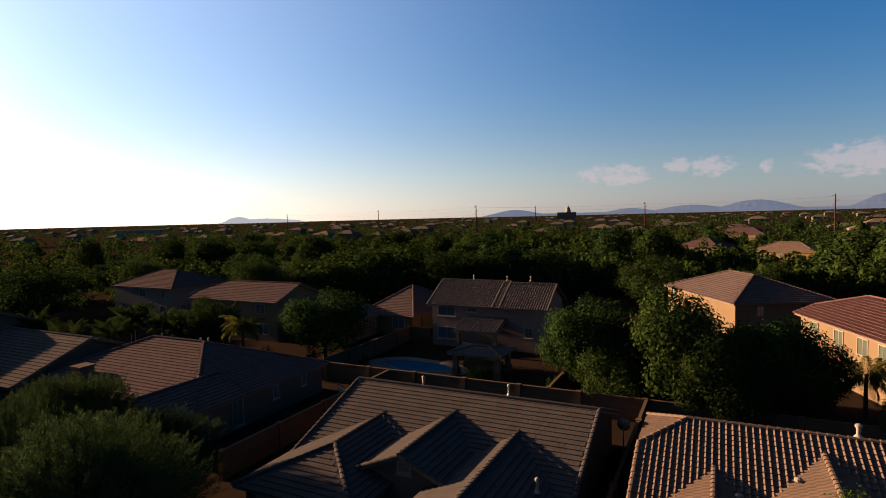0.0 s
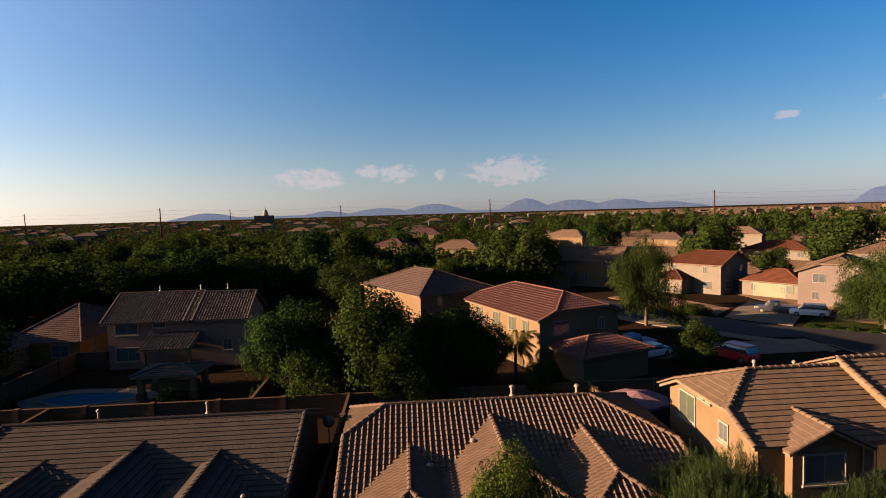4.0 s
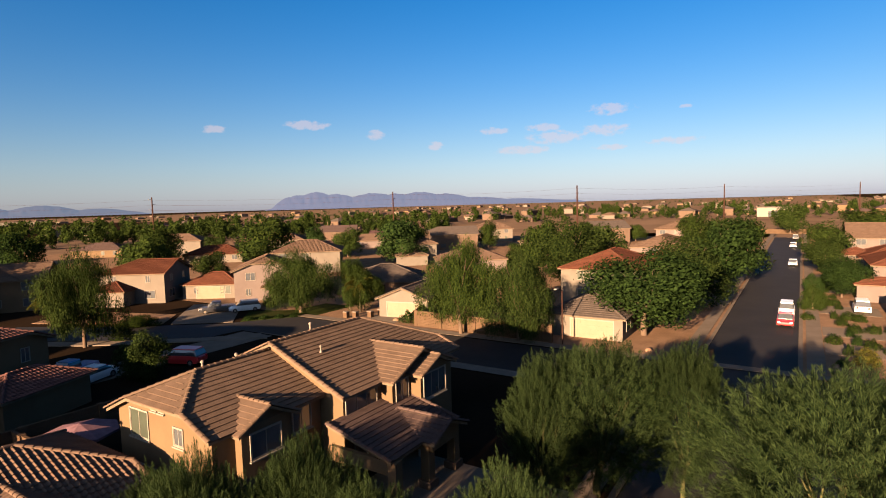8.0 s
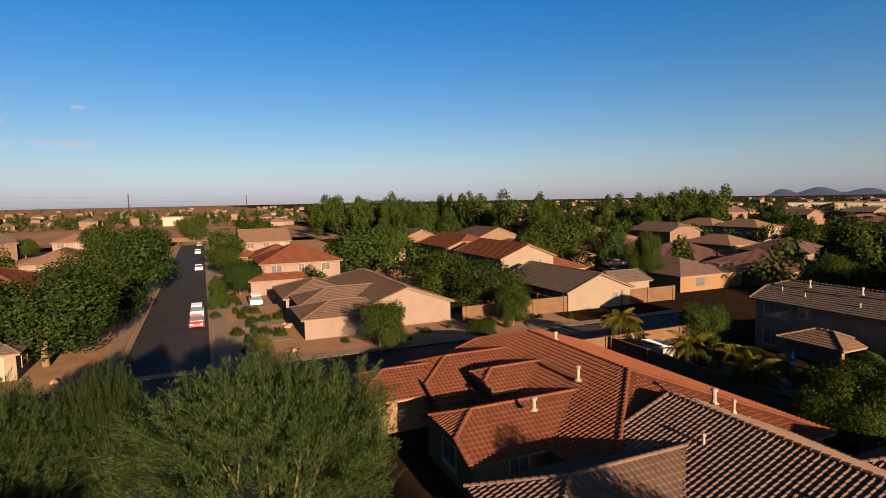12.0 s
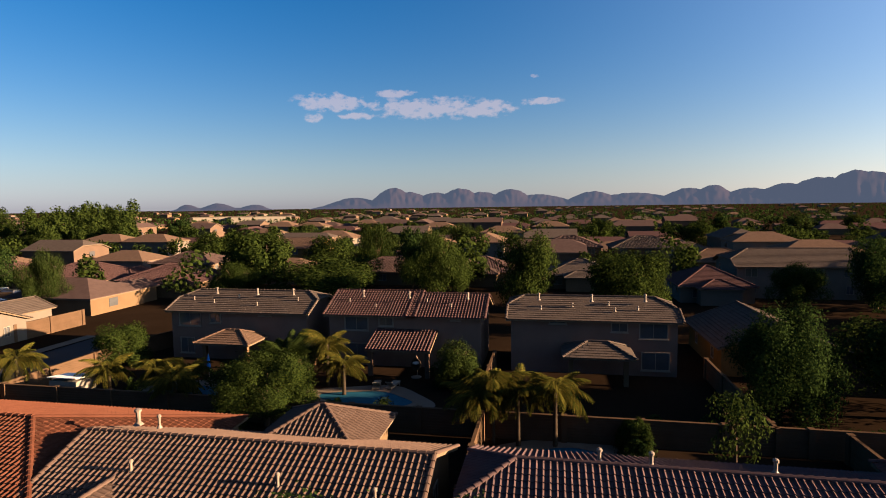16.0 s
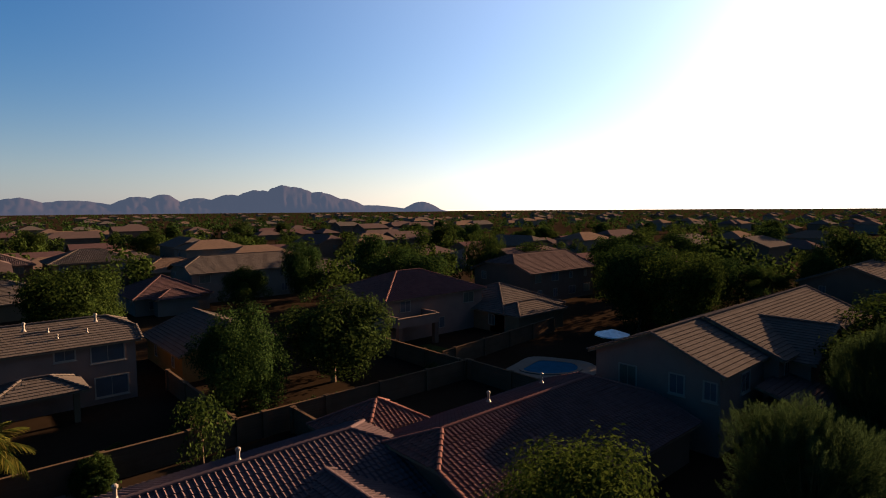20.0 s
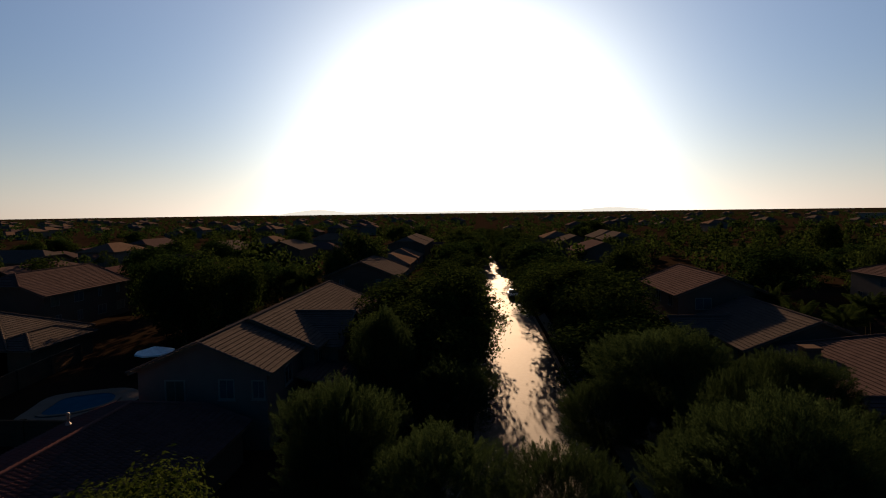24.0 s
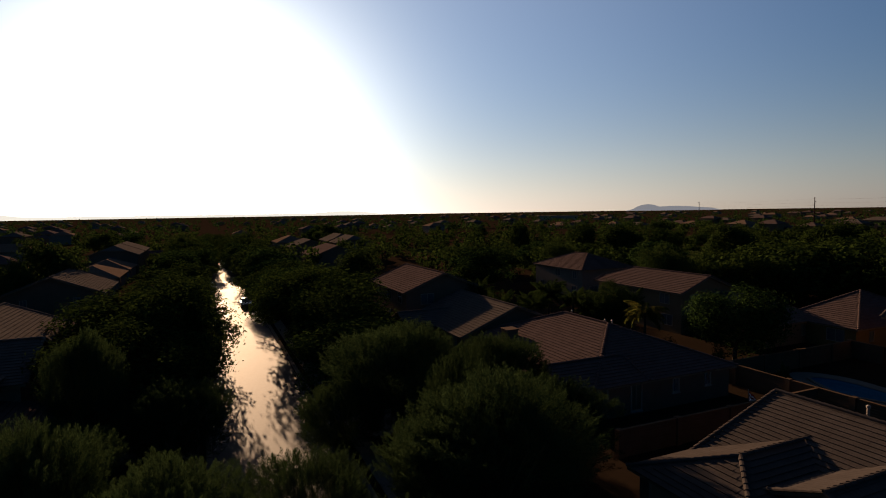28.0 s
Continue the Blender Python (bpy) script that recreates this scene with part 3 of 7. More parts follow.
def window(hs, side, x, y, z, w, h, pane="glass", trim="trim_white", bars=1, sill=True):
    """A window at the middle (x, y, z) of a wall's face: a raised surround, sashes and panes."""
    m = wall_frame(side, x, y, z)
    g = Geo()
    a, b, t = w / 2, h / 2, 0.07
    g.box(-a - t, -0.05, b, a + t, 0.06, b + t).box(-a - t, -0.05, -b - t, a + t, 0.06, -b)
    g.box(-a - t, -0.05, -b, -a, 0.06, b).box(a, -0.05, -b, a + t, 0.06, b)
    win = part("window", g, trim, hs, at=m)
    g = Geo()
    s = 0.04
    g.box(-a, -0.03, b - s, a, 0.035, b).box(-a, -0.03, -b, a, 0.035, -b + s).box(-a, -0.03, -b + s, -a + s, 0.035, b - s).box(a - s, -0.03, -b + s, a, 0.035, b - s)
    for i in range(bars):
        xx = -a + w * (i + 1) / (bars + 1)
        g.box(xx - s / 2, -0.03, -b + s, xx + s / 2, 0.032, b - s)
    part("sash", g, "trim_white", win)
    for i in range(bars + 1):
        x0 = -a + w * i / (bars + 1)
        g = Geo().box(x0 + 0.02, -0.03, -b + 0.02, x0 + w / (bars + 1) - 0.02, 0.012, b - 0.02)
        part("pane", g, pane, win)
    if sill:
        part("sill", Geo().box(-a - t - 0.06, 0.0, -b - t - 0.08, a + t + 0.06, 0.12, -b - t), trim, win)
    return win


def garage_door(hs, side, x, y, w=4.9, h=2.15):
    """A sectional door of four rows of raised panels in a trimmed opening."""
    m = wall_frame(side, x, y, 0)
    g = Geo()
    g.box(-w / 2 - 0.15, -0.05, 0, -w / 2, 0.05, h + 0.15).box(w / 2, -0.05, 0, w / 2 + 0.15, 0.05, h + 0.15).box(-w / 2, -0.05, h, w / 2, 0.05, h + 0.15)
    gd = part("garage_door", g, "trim_white", hs, at=m)
    for r in range(4):
        g = Geo()
        z0, z1 = r * h / 4 + 0.003, (r + 1) * h / 4 - 0.003
        g.box(-w / 2, -0.04, z0, w / 2, 0.014, z1)
        n = int(w / 0.6)
        for i in range(n):
            xx = -w / 2 + w * i / n
            g.box(xx + 0.08, 0.01, z0 + 0.08, xx + w / n - 0.08, 0.022, z1 - 0.08)
        part("panel", g, "door_paint", gd)
    return gd


def entry_door(hs, side, x, y, w=1.0, h=2.1):
    m = wall_frame(side, x, y, 0)
    g = Geo()
    g.box(-w / 2 - 0.1, -0.05, 0, -w / 2, 0.05, h + 0.1).box(w / 2, -0.05, 0, w / 2 + 0.1, 0.05, h + 0.1).box(-w / 2, -0.05, h, w / 2, 0.05, h + 0.1)
    d = part("door", g, "trim_white", hs, at=m)
    part("leaf", Geo().box(-w / 2, -0.03, 0.01, w / 2, 0.01, h).box(-w / 2 + 0.15, 0.01, 0.2, w / 2 - 0.15, 0.02, 0.9).box(-w / 2 + 0.15, 0.01, 1.05, w / 2 - 0.15, 0.02, h - 0.2), "trim_brown", d)
    part("handle", Geo().box(w / 2 - 0.14, 0.01, 0.95, w / 2 - 0.09, 0.07, 1.1), "metal", d)
    return d


def vent(hs, x, y, z, h=0.5, r=0.06, name="vent_pipe"):
    """A flue through the roof with a collar and a cap."""
    g = Geo().lathe((x, y, z - 0.3), [(r * 2.2, 0.3), (r * 1.3, 0.42), (r, 0.45), (r, 0.3 + h), (r * 1.6, 0.32 + h), (r * 1.6, 0.42 + h), (r * 0.6, 0.48 + h)])
    return part(name, g, "metal", hs)


# ---- ground, roads, walls ----
def sheet(name, x0, x1, y0, y1, z, material, label, kind="structure", t=0.0):
    g = Geo().box(x0, y0, z - max(t, 0.02), x1, y1, z)
    ob = new(name, mesh_from(name, g.v, g.f, material))
    return tagged(ob, label, name.split("_")[0], kind=kind)


g = Geo()
for i in range(48):
    a0, a1 = i * math.tau / 48, (i + 1) * math.tau / 48
    g.face((0, 0, 0), (4800 * math.cos(a0), 4800 * math.sin(a0), 0), (4800 * math.cos(a1), 4800 * math.sin(a1), 0))
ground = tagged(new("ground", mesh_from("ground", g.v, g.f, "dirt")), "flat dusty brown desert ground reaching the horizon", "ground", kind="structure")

RB, RC = (0.0, 8.0), (46.5, 56.0)
sheet("road_east", RC[1], 262, RB[0], RB[1], 0.02, "asphalt", "dark asphalt side street between stucco houses")
sheet("road_west", -240, RC[0], RB[0], RB[1], 0.02, "asphalt", "asphalt street under trees glinting in low sun")
sheet("road_cross", RC[0], RC[1], -60, 62, 0.02, "asphalt", "dark asphalt cross street in long evening shade")


def patch(name, pts, z, material, label):
    """A flat paved or planted piece of ground with the outline pts."""
    n = len(pts)
    v = [(x, y, z) for x, y in pts] + [(x, y, -0.02) for x, y in pts]
    f = [tuple(range(n))] + [(i, i + n, (i + 1) % n + n, (i + 1) % n) for i in range(n)]
    ob = new(name, mesh_from(name, v, f, material))
    return tagged(ob, label, name.split("_")[0], kind="structure")


patch("road_bend", [(46.5, 62.0), (56.0, 62.0), (48.0, 68.0), (41.5, 77.5), (33.0, 94.0), (25.0, 92.0), (34.0, 74.0), (42.0, 62.5)], 0.024, "asphalt", "dark asphalt street bending away between homes")
patch("pavement_bend", [(44.8, 55.0), (46.2, 58.0), (41.4, 62.4), (33.4, 73.6), (24.6, 91.0), (22.8, 90.0), (32.0, 72.2), (40.4, 60.6)], 0.12, "concrete", "pale concrete pavement along a bending street")
patch("driveway_pair", [(44.2, 74.6), (49.2, 67.6), (56.5, 75.5), (60.5, 80.0), (55.5, 86.5), (49.5, 80.5)], 0.06, "concrete", "broad pale concrete driveway with parked cars")
patch("lawn_front", [(50.0, 67.0), (56.8, 61.0), (60.5, 65.0), (55.5, 72.0)], 0.06, "lawn", "small mown front lawn with low shrubs")
patch("yard_bend", [(43.6, 75.8), (49.0, 81.0), (43.0, 100.0), (35.0, 95.0)], 0.05, "gravel", "tan gravel front yard in shade")


# ---- houses ----
def one_house(name_label, c, wings, wall, roof, style, pieces=0, tiles=True, tw=0.3, cl=0.36, seed=1, z0=0.0, oh=0.45, group="houses", rz=0.0):
    """wings in world metres: x0, x1, y0, y1, eave, pitch, axis, c0, c1 and the height its walls start from (None: roof alone)."""
    hs = thing("house", (c[0], c[1], 0), name_label, "house", group, rz=rz)
    rng = random.Random(seed)
    rfs = []
    for w in wings:
        x0, x1, y0, y1, ev, pitch, axis, c0, c1 = w[:9]
        zz = w[9] if len(w) > 9 else z0
        loc = (x0 - c[0], x1 - c[0], y0 - c[1], y1 - c[1], ev, pitch, axis, c0, c1, oh)
        rfs.append(wing(hs, loc, zz, wall, roof, style, tiles, pieces if w is wings[0] else 0, tw, cl, rng))
    return hs


# north side of the street
house_l = one_house("brown stucco one-storey house with a hipped flat-tile roof", (-42, 33), [
    (-53.8, -33.2, 26.6, 40.6, 2.8, 0.39, "x", 1, 1), (-38.6, -33.22, 24.3, 31, 2.8, 0.42, "y", 0, 0)], "stucco_brown", "tile_brown", "F", 170)
house_a = one_house("grey flat-tiled one-storey house with three front gables", (-15, 31), [
    (-22, -6.5, 25, 38, 2.5, 0.36, "x", 0, 0), (-17, -11.5, 23.5, 31, 3.0, 0.42, "y", 0, 0),
    (-12.5, -7.5, 19.5, 30, 2.8, 0.42, "y", 0, 0), (-22.0, -15.4, 20.5, 30, 2.6, 0.36, "y", 1, 0)], "stucco_brown", "tile_slate", "F", 170)
house_p = one_house("tan barrel-tiled one-storey house with front hips", (5, 30), [
    (-3.2, 13.5, 24.5, 38, 2.5, 0.38, "x", 0.3, 0.5), (0.3, 8.4, 21.1, 30.5, 2.6, 0.49, "y", 1, 0), (5.6, 12.6, 20.0, 29, 2.6, 0.45, "y", 1, 0), (-3.1, 2.7, 20.6, 28.6, 2.6, 0.44, "y", 1, 0)],
    "stucco_tan", "tile_tan", "S", 170)
house_b = one_house("tan two-storey stucco house with brown flat tile roof", (23, 26), [
    (22.8, 34.4, 21.8, 32.8, 5.4, 0.42, "x", 0, 0.7), (15.6, 23, 23.6, 32.0, 5.3, 0.45, "x", 0.55, 0),
    (26.2, 31.9, 20.9, 26, 5.45, 0.42, "y", 0, 0), (28.1, 31.3, 20.1, 24, 5.5, 0.42, "y", 0, 0), (16.9, 19.9, 23.1, 27, 5.2, 0.5, "y", 0, 0)],
    "stucco_tan", "tile_light", "F", 170)
# south side
house_q = one_house("tan barrel-tiled one-storey house with a side gable", (14, -22), [
    (5.5, 22.7, -29.5, -17.9, 2.6, 0.38, "x", 0, 0), (16.4, 22.4, -24, -11.2, 2.6, 0.4, "y", 0, 1), (10.2, 16.4, -33.5, -27.6, 2.7, 0.5, "x", 1, 1)], "stucco_tan", "tile_rose", "S", 170)
house_r = one_house("grey barrel-tiled one-storey house seen over its ridge", (-7, -23), [
    (-17, 3.5, -29.6, -19.4, 2.6, 0.38, "x", 0.42, 0.45), (-16, -9, -22, -12, 2.6, 0.38, "y", 0, 1)], "stucco_tan", "tile_plum", "S", 170)
house_s = one_house("red barrel-tiled one-storey house in shade", (-25, -22), [
    (-34, -16.6, -26.4, -15.2, 2.7, 0.37, "x", 0.5, 0.35), (-22.3, -16.9, -31.2, -25.9, 2.6, 0.55, "x", 1, 1), (-25.5, -19.2, -22, -15.0, 2.6, 0.43, "y", 0, 1)], "stucco_brown", "tile_wine", "S", 170)
house_g = one_house("brown two-storey house with a long gabled tile roof", (-50, -18), [
    (-50, -35.9, -23.2, -14.2, 5.55, 0.42, "x", 0, 0), (-67, -43.4, -23.4, -13.2, 5.4, 0.42, "x", 0, 0), (-55, -45.5, -18, -11.8, 5.0, 0.4, "y", 0, 0)], "stucco_taupe", "tile_grey", "F", 120)
house_red = one_house("red barrel-tiled one-storey corner house with stepped hips", (31, -21), [
    (19.8, 42, -32, -17, 2.5, 0.32, "x", 1, 0.4), (34.2, 42, -24, -14.2, 2.6, 0.38, "y", 0, 0.6), (35.6, 41.2, -18, -10.3, 2.6, 0.36, "y", 0, 0.5), (31.9, 35.3, -24, -17.3, 3.5, 0.4, "y", 0, 0.5), (25.0, 31.4, -22, -12.3, 2.6, 0.38, "y", 0, 0.5)], "stucco_tan", "tile_red", "S", 170)
# rows behind
house_n1 = one_house("tan two-storey house with a clipped-gable tile roof", (32, -57), [(24.5, 40, -60, -52.8, 5.3, 0.42, "x", 0.4, 0.4)], "stucco_taupe", "tile_grey", "F")
house_n2 = one_house("brown two-storey house with a red barrel-tile roof", (14, -57), [(6.5, 13.4, -60, -52.8, 5.3, 0.42, "x", 0, 0), (13.4, 22, -60.7, -52.8, 5.3, 0.42, "x", 0, 0)], "stucco_taupe", "tile_maroon", "S")
house_n3 = one_house("brown two-storey house with a grey hipped tile roof", (-4, -57), [(-11.5, 3.6, -60, -53, 5.3, 0.42, "x", 0.5, 0.4)], "stucco_taupe", "tile_grey", "F")
house_h1 = one_house("tan two-storey house with a grey barrel-tile roof", (-25, 64), [(-32.2, -23.6, 61.2, 69.6, 5.3, 0.56, "x", 0, 0), (-23.6, -17.8, 61.2, 69.1, 5.3, 0.56, "x", 0, 0)], "stucco_taupe", "tile_grey", "S")


# ---- plants ----
def quads(name, c, a, b, material):
    """Many small leaves at once: centres c, half-axes a and b, each an array of n x 3."""
    n = len(c)
    v = np.stack([c - a, c + b * 0.9, c + a, c - b * 0.9], 1).reshape(-1, 3)
    me = bpy.data.meshes.new(name)
    me.vertices.add(4 * n)
    me.vertices.foreach_set("co", v.ravel())
    me.loops.add(4 * n)
    me.loops.foreach_set("vertex_index", np.arange(4 * n, dtype=np.int32))
    me.polygons.add(n)
    me.polygons.foreach_set("loop_start", np.arange(0, 4 * n, 4, dtype=np.int32))
    me.materials.append(M[material])
    me.update(calc_edges=True)
    return me


def unit(v):
    return v / np.maximum(np.linalg.norm(v, axis=1, keepdims=True), 1e-9)


def crown_mesh(kind, seed, count, leaf, material):
    """A crown one wide and one high, from z 0.2 up, of lobes set with leaves; uneven, with gaps between the lobes."""
    r = np.random.RandomState(seed)
    nl = r.randint(30, 40)
    p = unit(r.normal(size=(nl, 3)))
    p[:, 2] = np.where(p[:, 2] < -0.55, -p[:, 2], p[:, 2])
    lobes = p * r.uniform(0.55, 0.98, (nl, 1)) * np.array([0.42, 0.42, 0.38]) + np.array([0, 0, 0.5])
    size = r.uniform(0.09, 0.18, nl)
    k = r.choice(nl, count, p=size ** 2 / (size ** 2).sum())
    d = unit(r.normal(size=(count, 3)) + p[k] * 0.45)
    c = lobes[k] + d * size[k][:, None] * (r.uniform(0.62, 1.1, (count, 1)) + 0.35 * r.rand(count, 1) ** 6) * np.array([1, 1, 0.85])
    # leaves of the inner crown, so that the gaps look into shade
    inner = r.rand(count) < 0.16
    c[inner] = np.array([0, 0, 0.5]) + d[inner] * r.uniform(0.3, 0.72, (inner.sum(), 1)) * np.array([0.4, 0.4, 0.36])
    face = unit(d * 0.9 + p[k] * 0.35 + r.normal(size=(count, 3)) * 0.42)
    zs, rs = np.percentile(c[:, 2], [0.5, 99.7]), np.percentile(np.hypot(c[:, 0], c[:, 1]), 96)
    base = 0.1 if kind == "round" else 0.16
    c[:, 2] = base + (c[:, 2] - zs[0]) / (zs[1] - zs[0]) * (1 - base)
    c[:, :2] *= 0.5 / rs
    if kind == "palo":
        # plumes that sweep up and out from the middle, each set with fine twigs
        nb = 2000
        q = unit(r.normal(size=(nb, 3)) + np.array([0, 0, 0.2]))
        lump = 1 + 0.13 * np.sin(q[:, :1] * 5.1 + seed) * np.cos(q[:, 1:2] * 4.3 + 2 * seed) + 0.1 * np.sin(q[:, 2:] * 6 + seed)
        tip = np.array([0, 0, 0.54]) + q * np.array([0.44, 0.44, 0.42]) * r.uniform(0.7, 1.08, (nb, 1)) * lump
        root = tip - unit(q + np.array([0, 0, 0.75]) + 0.3 * r.normal(size=(nb, 3))) * r.uniform(0.06, 0.15, (nb, 1))
        k = r.randint(0, nb, count)
        s = r.rand(count, 1)
        along = unit(tip - root)[k]
        side = unit(r.normal(size=(count, 3)))
        c = root[k] + (tip - root)[k] * s + side * (0.004 + 0.02 * (1 - s) ** 0.8) * r.uniform(0.2, 1.3, (count, 1))
        ax = unit(along * 0.9 + side * 0.5 + r.normal(size=(count, 3)) * 0.2)
        bx = unit(np.cross(ax, q[k] + r.normal(size=(count, 3)) * 0.5))
        L = leaf * r.uniform(0.5, 1.6, (count, 1))
        return quads("crown", c + ax * L * 0.6, ax * L, bx * L * 0.13, material)
    if kind == "willow":
        n2 = count // 6
        c0 = c[:n2]
        cs, aa, bb = [], [], []
        for i in range(6):
            ax = unit(np.array([0, 0, -1.0]) + r.normal(size=(n2, 3)) * 0.3 + np.concatenate([d[:n2, :2] * 0.3, np.zeros((n2, 1))], 1))
            cs.append(c0 + np.array([0, 0, -1]) * i * leaf * 1.15 + r.normal(size=(n2, 3)) * 0.012)
            bx = unit(np.cross(ax, face[:n2] + r.normal(size=(n2, 3)) * 0.3))
            L = leaf * r.uniform(0.7, 1.3, (n2, 1))
            aa.append(ax * L * 1.1)
            bb.append(bx * L * 0.35)
        return quads("crown", np.concatenate(cs), np.concatenate(aa), np.concatenate(bb), material)
    ax = unit(np.cross(face, r.normal(size=(count, 3))))
    bx = np.cross(face, ax)
    L = leaf * r.uniform(0.55, 1.35, (count, 1))
    return quads("crown", c, ax * L, bx * L * 0.6, material)


def trunk_geo(seed, limbs=7, low=0.22, r0=0.022):
    """A leaning tapered trunk that forks into limbs, for a tree one wide and one high."""
    r = random.Random(seed)
    g = Geo()
    fork = Vector((r.uniform(-0.03, 0.03), r.uniform(-0.03, 0.03), low + r.uniform(0.02, 0.08)))
    mid = fork * 0.5 + Vector((r.uniform(-0.01, 0.01), r.uniform(-0.01, 0.01), 0))
    g.tube((0, 0, -0.02), mid, r0 * 1.25, r0, 8, False).tube(mid, fork, r0, r0 * 0.85, 8, False)
    for i in range(limbs):
        a = i * math.tau / limbs + r.uniform(-0.3, 0.3)
        rr = r.uniform(0.1, 0.26)
        k = fork + Vector((math.cos(a) * rr * 0.5, math.sin(a) * rr * 0.5, r.uniform(0.12, 0.2)))
        e = fork + Vector((math.cos(a) * rr, math.sin(a) * rr, r.uniform(0.28, 0.5)))
        g.tube(fork, k, r0 * 0.55, r0 * 0.4, 6, False).tube(k, e, r0 * 0.4, r0 * 0.12, 5, False)
        for j in range(2):
            q = e + Vector((r.uniform(-0.1, 0.1), r.uniform(-0.1, 0.1), r.uniform(0.02, 0.12)))
            g.tube(k.lerp(e, 0.5), q, r0 * 0.22, r0 * 0.06, 4, False)
    return g


CROWNS, TRUNKS = {}, {}
SPEC = {"round": ((44000, 0.0115), (18000, 0.0165), (7500, 0.025)), "leafy": ((50000, 0.0085), (9000, 0.02), (3000, 0.03)),
        "willow": ((48000, 0.0100), (42000, 0.0120), (11000, 0.02)), "palo": ((210000, 0.0078), (40000, 0.018), (6000, 0.045)),
        "palo_dark": ((160000, 0.0085), (20000, 0.026), (6000, 0.045)), "sparse": ((1500, 0.03), (900, 0.03), (500, 0.03))}
LEAVES = {"round": ["leaf_dark", "leaf_mid", "leaf_mid", "leaf_olive"], "leafy": ["leaf_bright"], "willow": ["leaf_olive", "leaf_mid"], "palo": ["leaf_palo"], "palo_dark": ["leaf_palo"], "sparse": ["leaf_mid"]}
WORDS = {"round": "dense round-crowned green shade tree", "leafy": "bright green broad-leaved tree", "willow": "tall drooping grey-green tree with a bare trunk",
         "palo": "feathery green palo verde tree with fine twigs", "palo_dark": "feathery green palo verde tree with fine twigs", "sparse": "young slender tree with few leaves"}
trees_made = 0


def tree(x, y, h, w, kind):
    global trees_made
    trees_made += 1
    rng = random.Random(trees_made * 7 + 3)
    d = math.hypot(x, y)
    lod = 0 if d < 46 else 1 if d < 105 else 2
    nvar = 2 if lod == 0 and kind in ("palo", "round") else 1 if lod == 0 else 4 if kind == "round" else 2
    key = (kind, lod, rng.randrange(nvar))
    if key not in CROWNS:
        n, leaf = SPEC[kind][lod]
        mats = LEAVES[kind]
        CROWNS[key] = crown_mesh(kind.split("_")[0], len(CROWNS) + 11, n, leaf, mats[key[2] % len(mats)])
        bk = "bark_green" if kind.startswith("palo") else "bark"
        g = trunk_geo(len(CROWNS), 7 if lod < 2 else 4, 0.14 if kind.startswith("palo") else 0.24)
        TRUNKS[key] = mesh_from("trunk", g.v, g.f, bk, True)
    size = "tall " if h > 9 else "small " if h < 5 else ""
    t = thing("tree", (x, y, 0), size + WORDS[kind], "tree", "trees", rz=rng.uniform(0, 360))
    c = new("crown", CROWNS[key])
    s = new("trunk", TRUNKS[key])
    wm = max(w, h * 0.5) * 1.08
    for o in (c, s):
        o.parent = t
    c.scale = (wm, wm * rng.uniform(0.9, 1.1), h)
    s.scale = (wm, wm, h)
    if kind != "sparse" and h < 4.9:
        c.scale, c.location = (wm, wm, h * 1.25), (0, 0, -0.25 * h)
    return t


def frond_mesh(kind):
    """One palm frond of length one, arching out along x, with paired leaflets."""
    cs, aa, bb = [], [], []
    n = 52
    droop = 1.0 if kind == "queen" else 0.55
    for i in range(n):
        s = 0.1 + 0.9 * i / n
        p = np.array([s * (1 - 0.22 * s * droop), 0, 0.42 * s - 0.78 * droop * s * s])
        for sg in (-1, 1):
            L = 0.15 * math.sin(math.pi * min(0.98, 0.25 + 0.72 * s)) + 0.03
            swing = 0.25 * math.sin(i * 2.4 + sg)
            dirn = np.array([0.45 + swing, sg * 0.6, -0.2 - 1.0 * droop + 0.5 * swing])
            dirn /= np.linalg.norm(dirn)
            cs.append(p + dirn * L)
            aa.append(dirn * L)
            bb.append(np.array([0.007, 0, 0.006]))
    for i in range(10):
        s0 = i / 10
        p0 = np.array([s0 * (1 - 0.22 * s0 * droop), 0, 0.42 * s0 - 0.78 * droop * s0 * s0])
        s1 = (i + 1) / 10
        p1 = np.array([s1 * (1 - 0.22 * s1 * droop), 0, 0.42 * s1 - 0.78 * droop * s1 * s1])
        cs.append((p0 + p1) / 2)
        aa.append((p1 - p0) / 2)
        bb.append(np.array([0, 0.012, 0]))
    return quads("frond", np.array(cs), np.array(aa), np.array(bb), "leaf_palm" if kind == "queen" else "leaf_olive")


FRONDS = {}
palms_made = 0


def palm(x, y, h, kind):
    global palms_made
    palms_made += 1
    rng = random.Random(palms_made * 13)
    if kind not in FRONDS:
        FRONDS[kind] = frond_mesh(kind)
    t = thing("palm_tree", (x, y, 0), "queen palm with drooping golden-green fronds" if kind == "queen" else "feathery dark green palm with arching fronds", "palm", "palms", rz=rng.uniform(0, 360))
    th = h * 0.66
    g = Geo()
    prof = []
    for i in range(13):
        z = th * i / 12
        r = 0.17 - 0.05 * i / 12
        prof += [(r * 1.08, z), (r * 0.94, z + th / 26)]
    g.lathe((0, 0, -0.05), prof, 10)
    part("trunk", g, "palm_bark", t, smooth=True)
    n = 24 if kind == "queen" else 26
    for i in range(n):
        f = new("frond", FRONDS[kind])
        f.parent = t
        el = rng.uniform(-25, 25) if i < n * 0.6 else rng.uniform(20, 60)
        L = rng.uniform(2.2, 3.1) * (0.8 + h / 25)
        f.matrix_basis = Matrix.Translation((0, 0, th)) @ pose(0, 0, 0, rng.uniform(-15, 15), -el, i * 137.5) @ Matrix.Diagonal((L, L, L, 1))
    return t


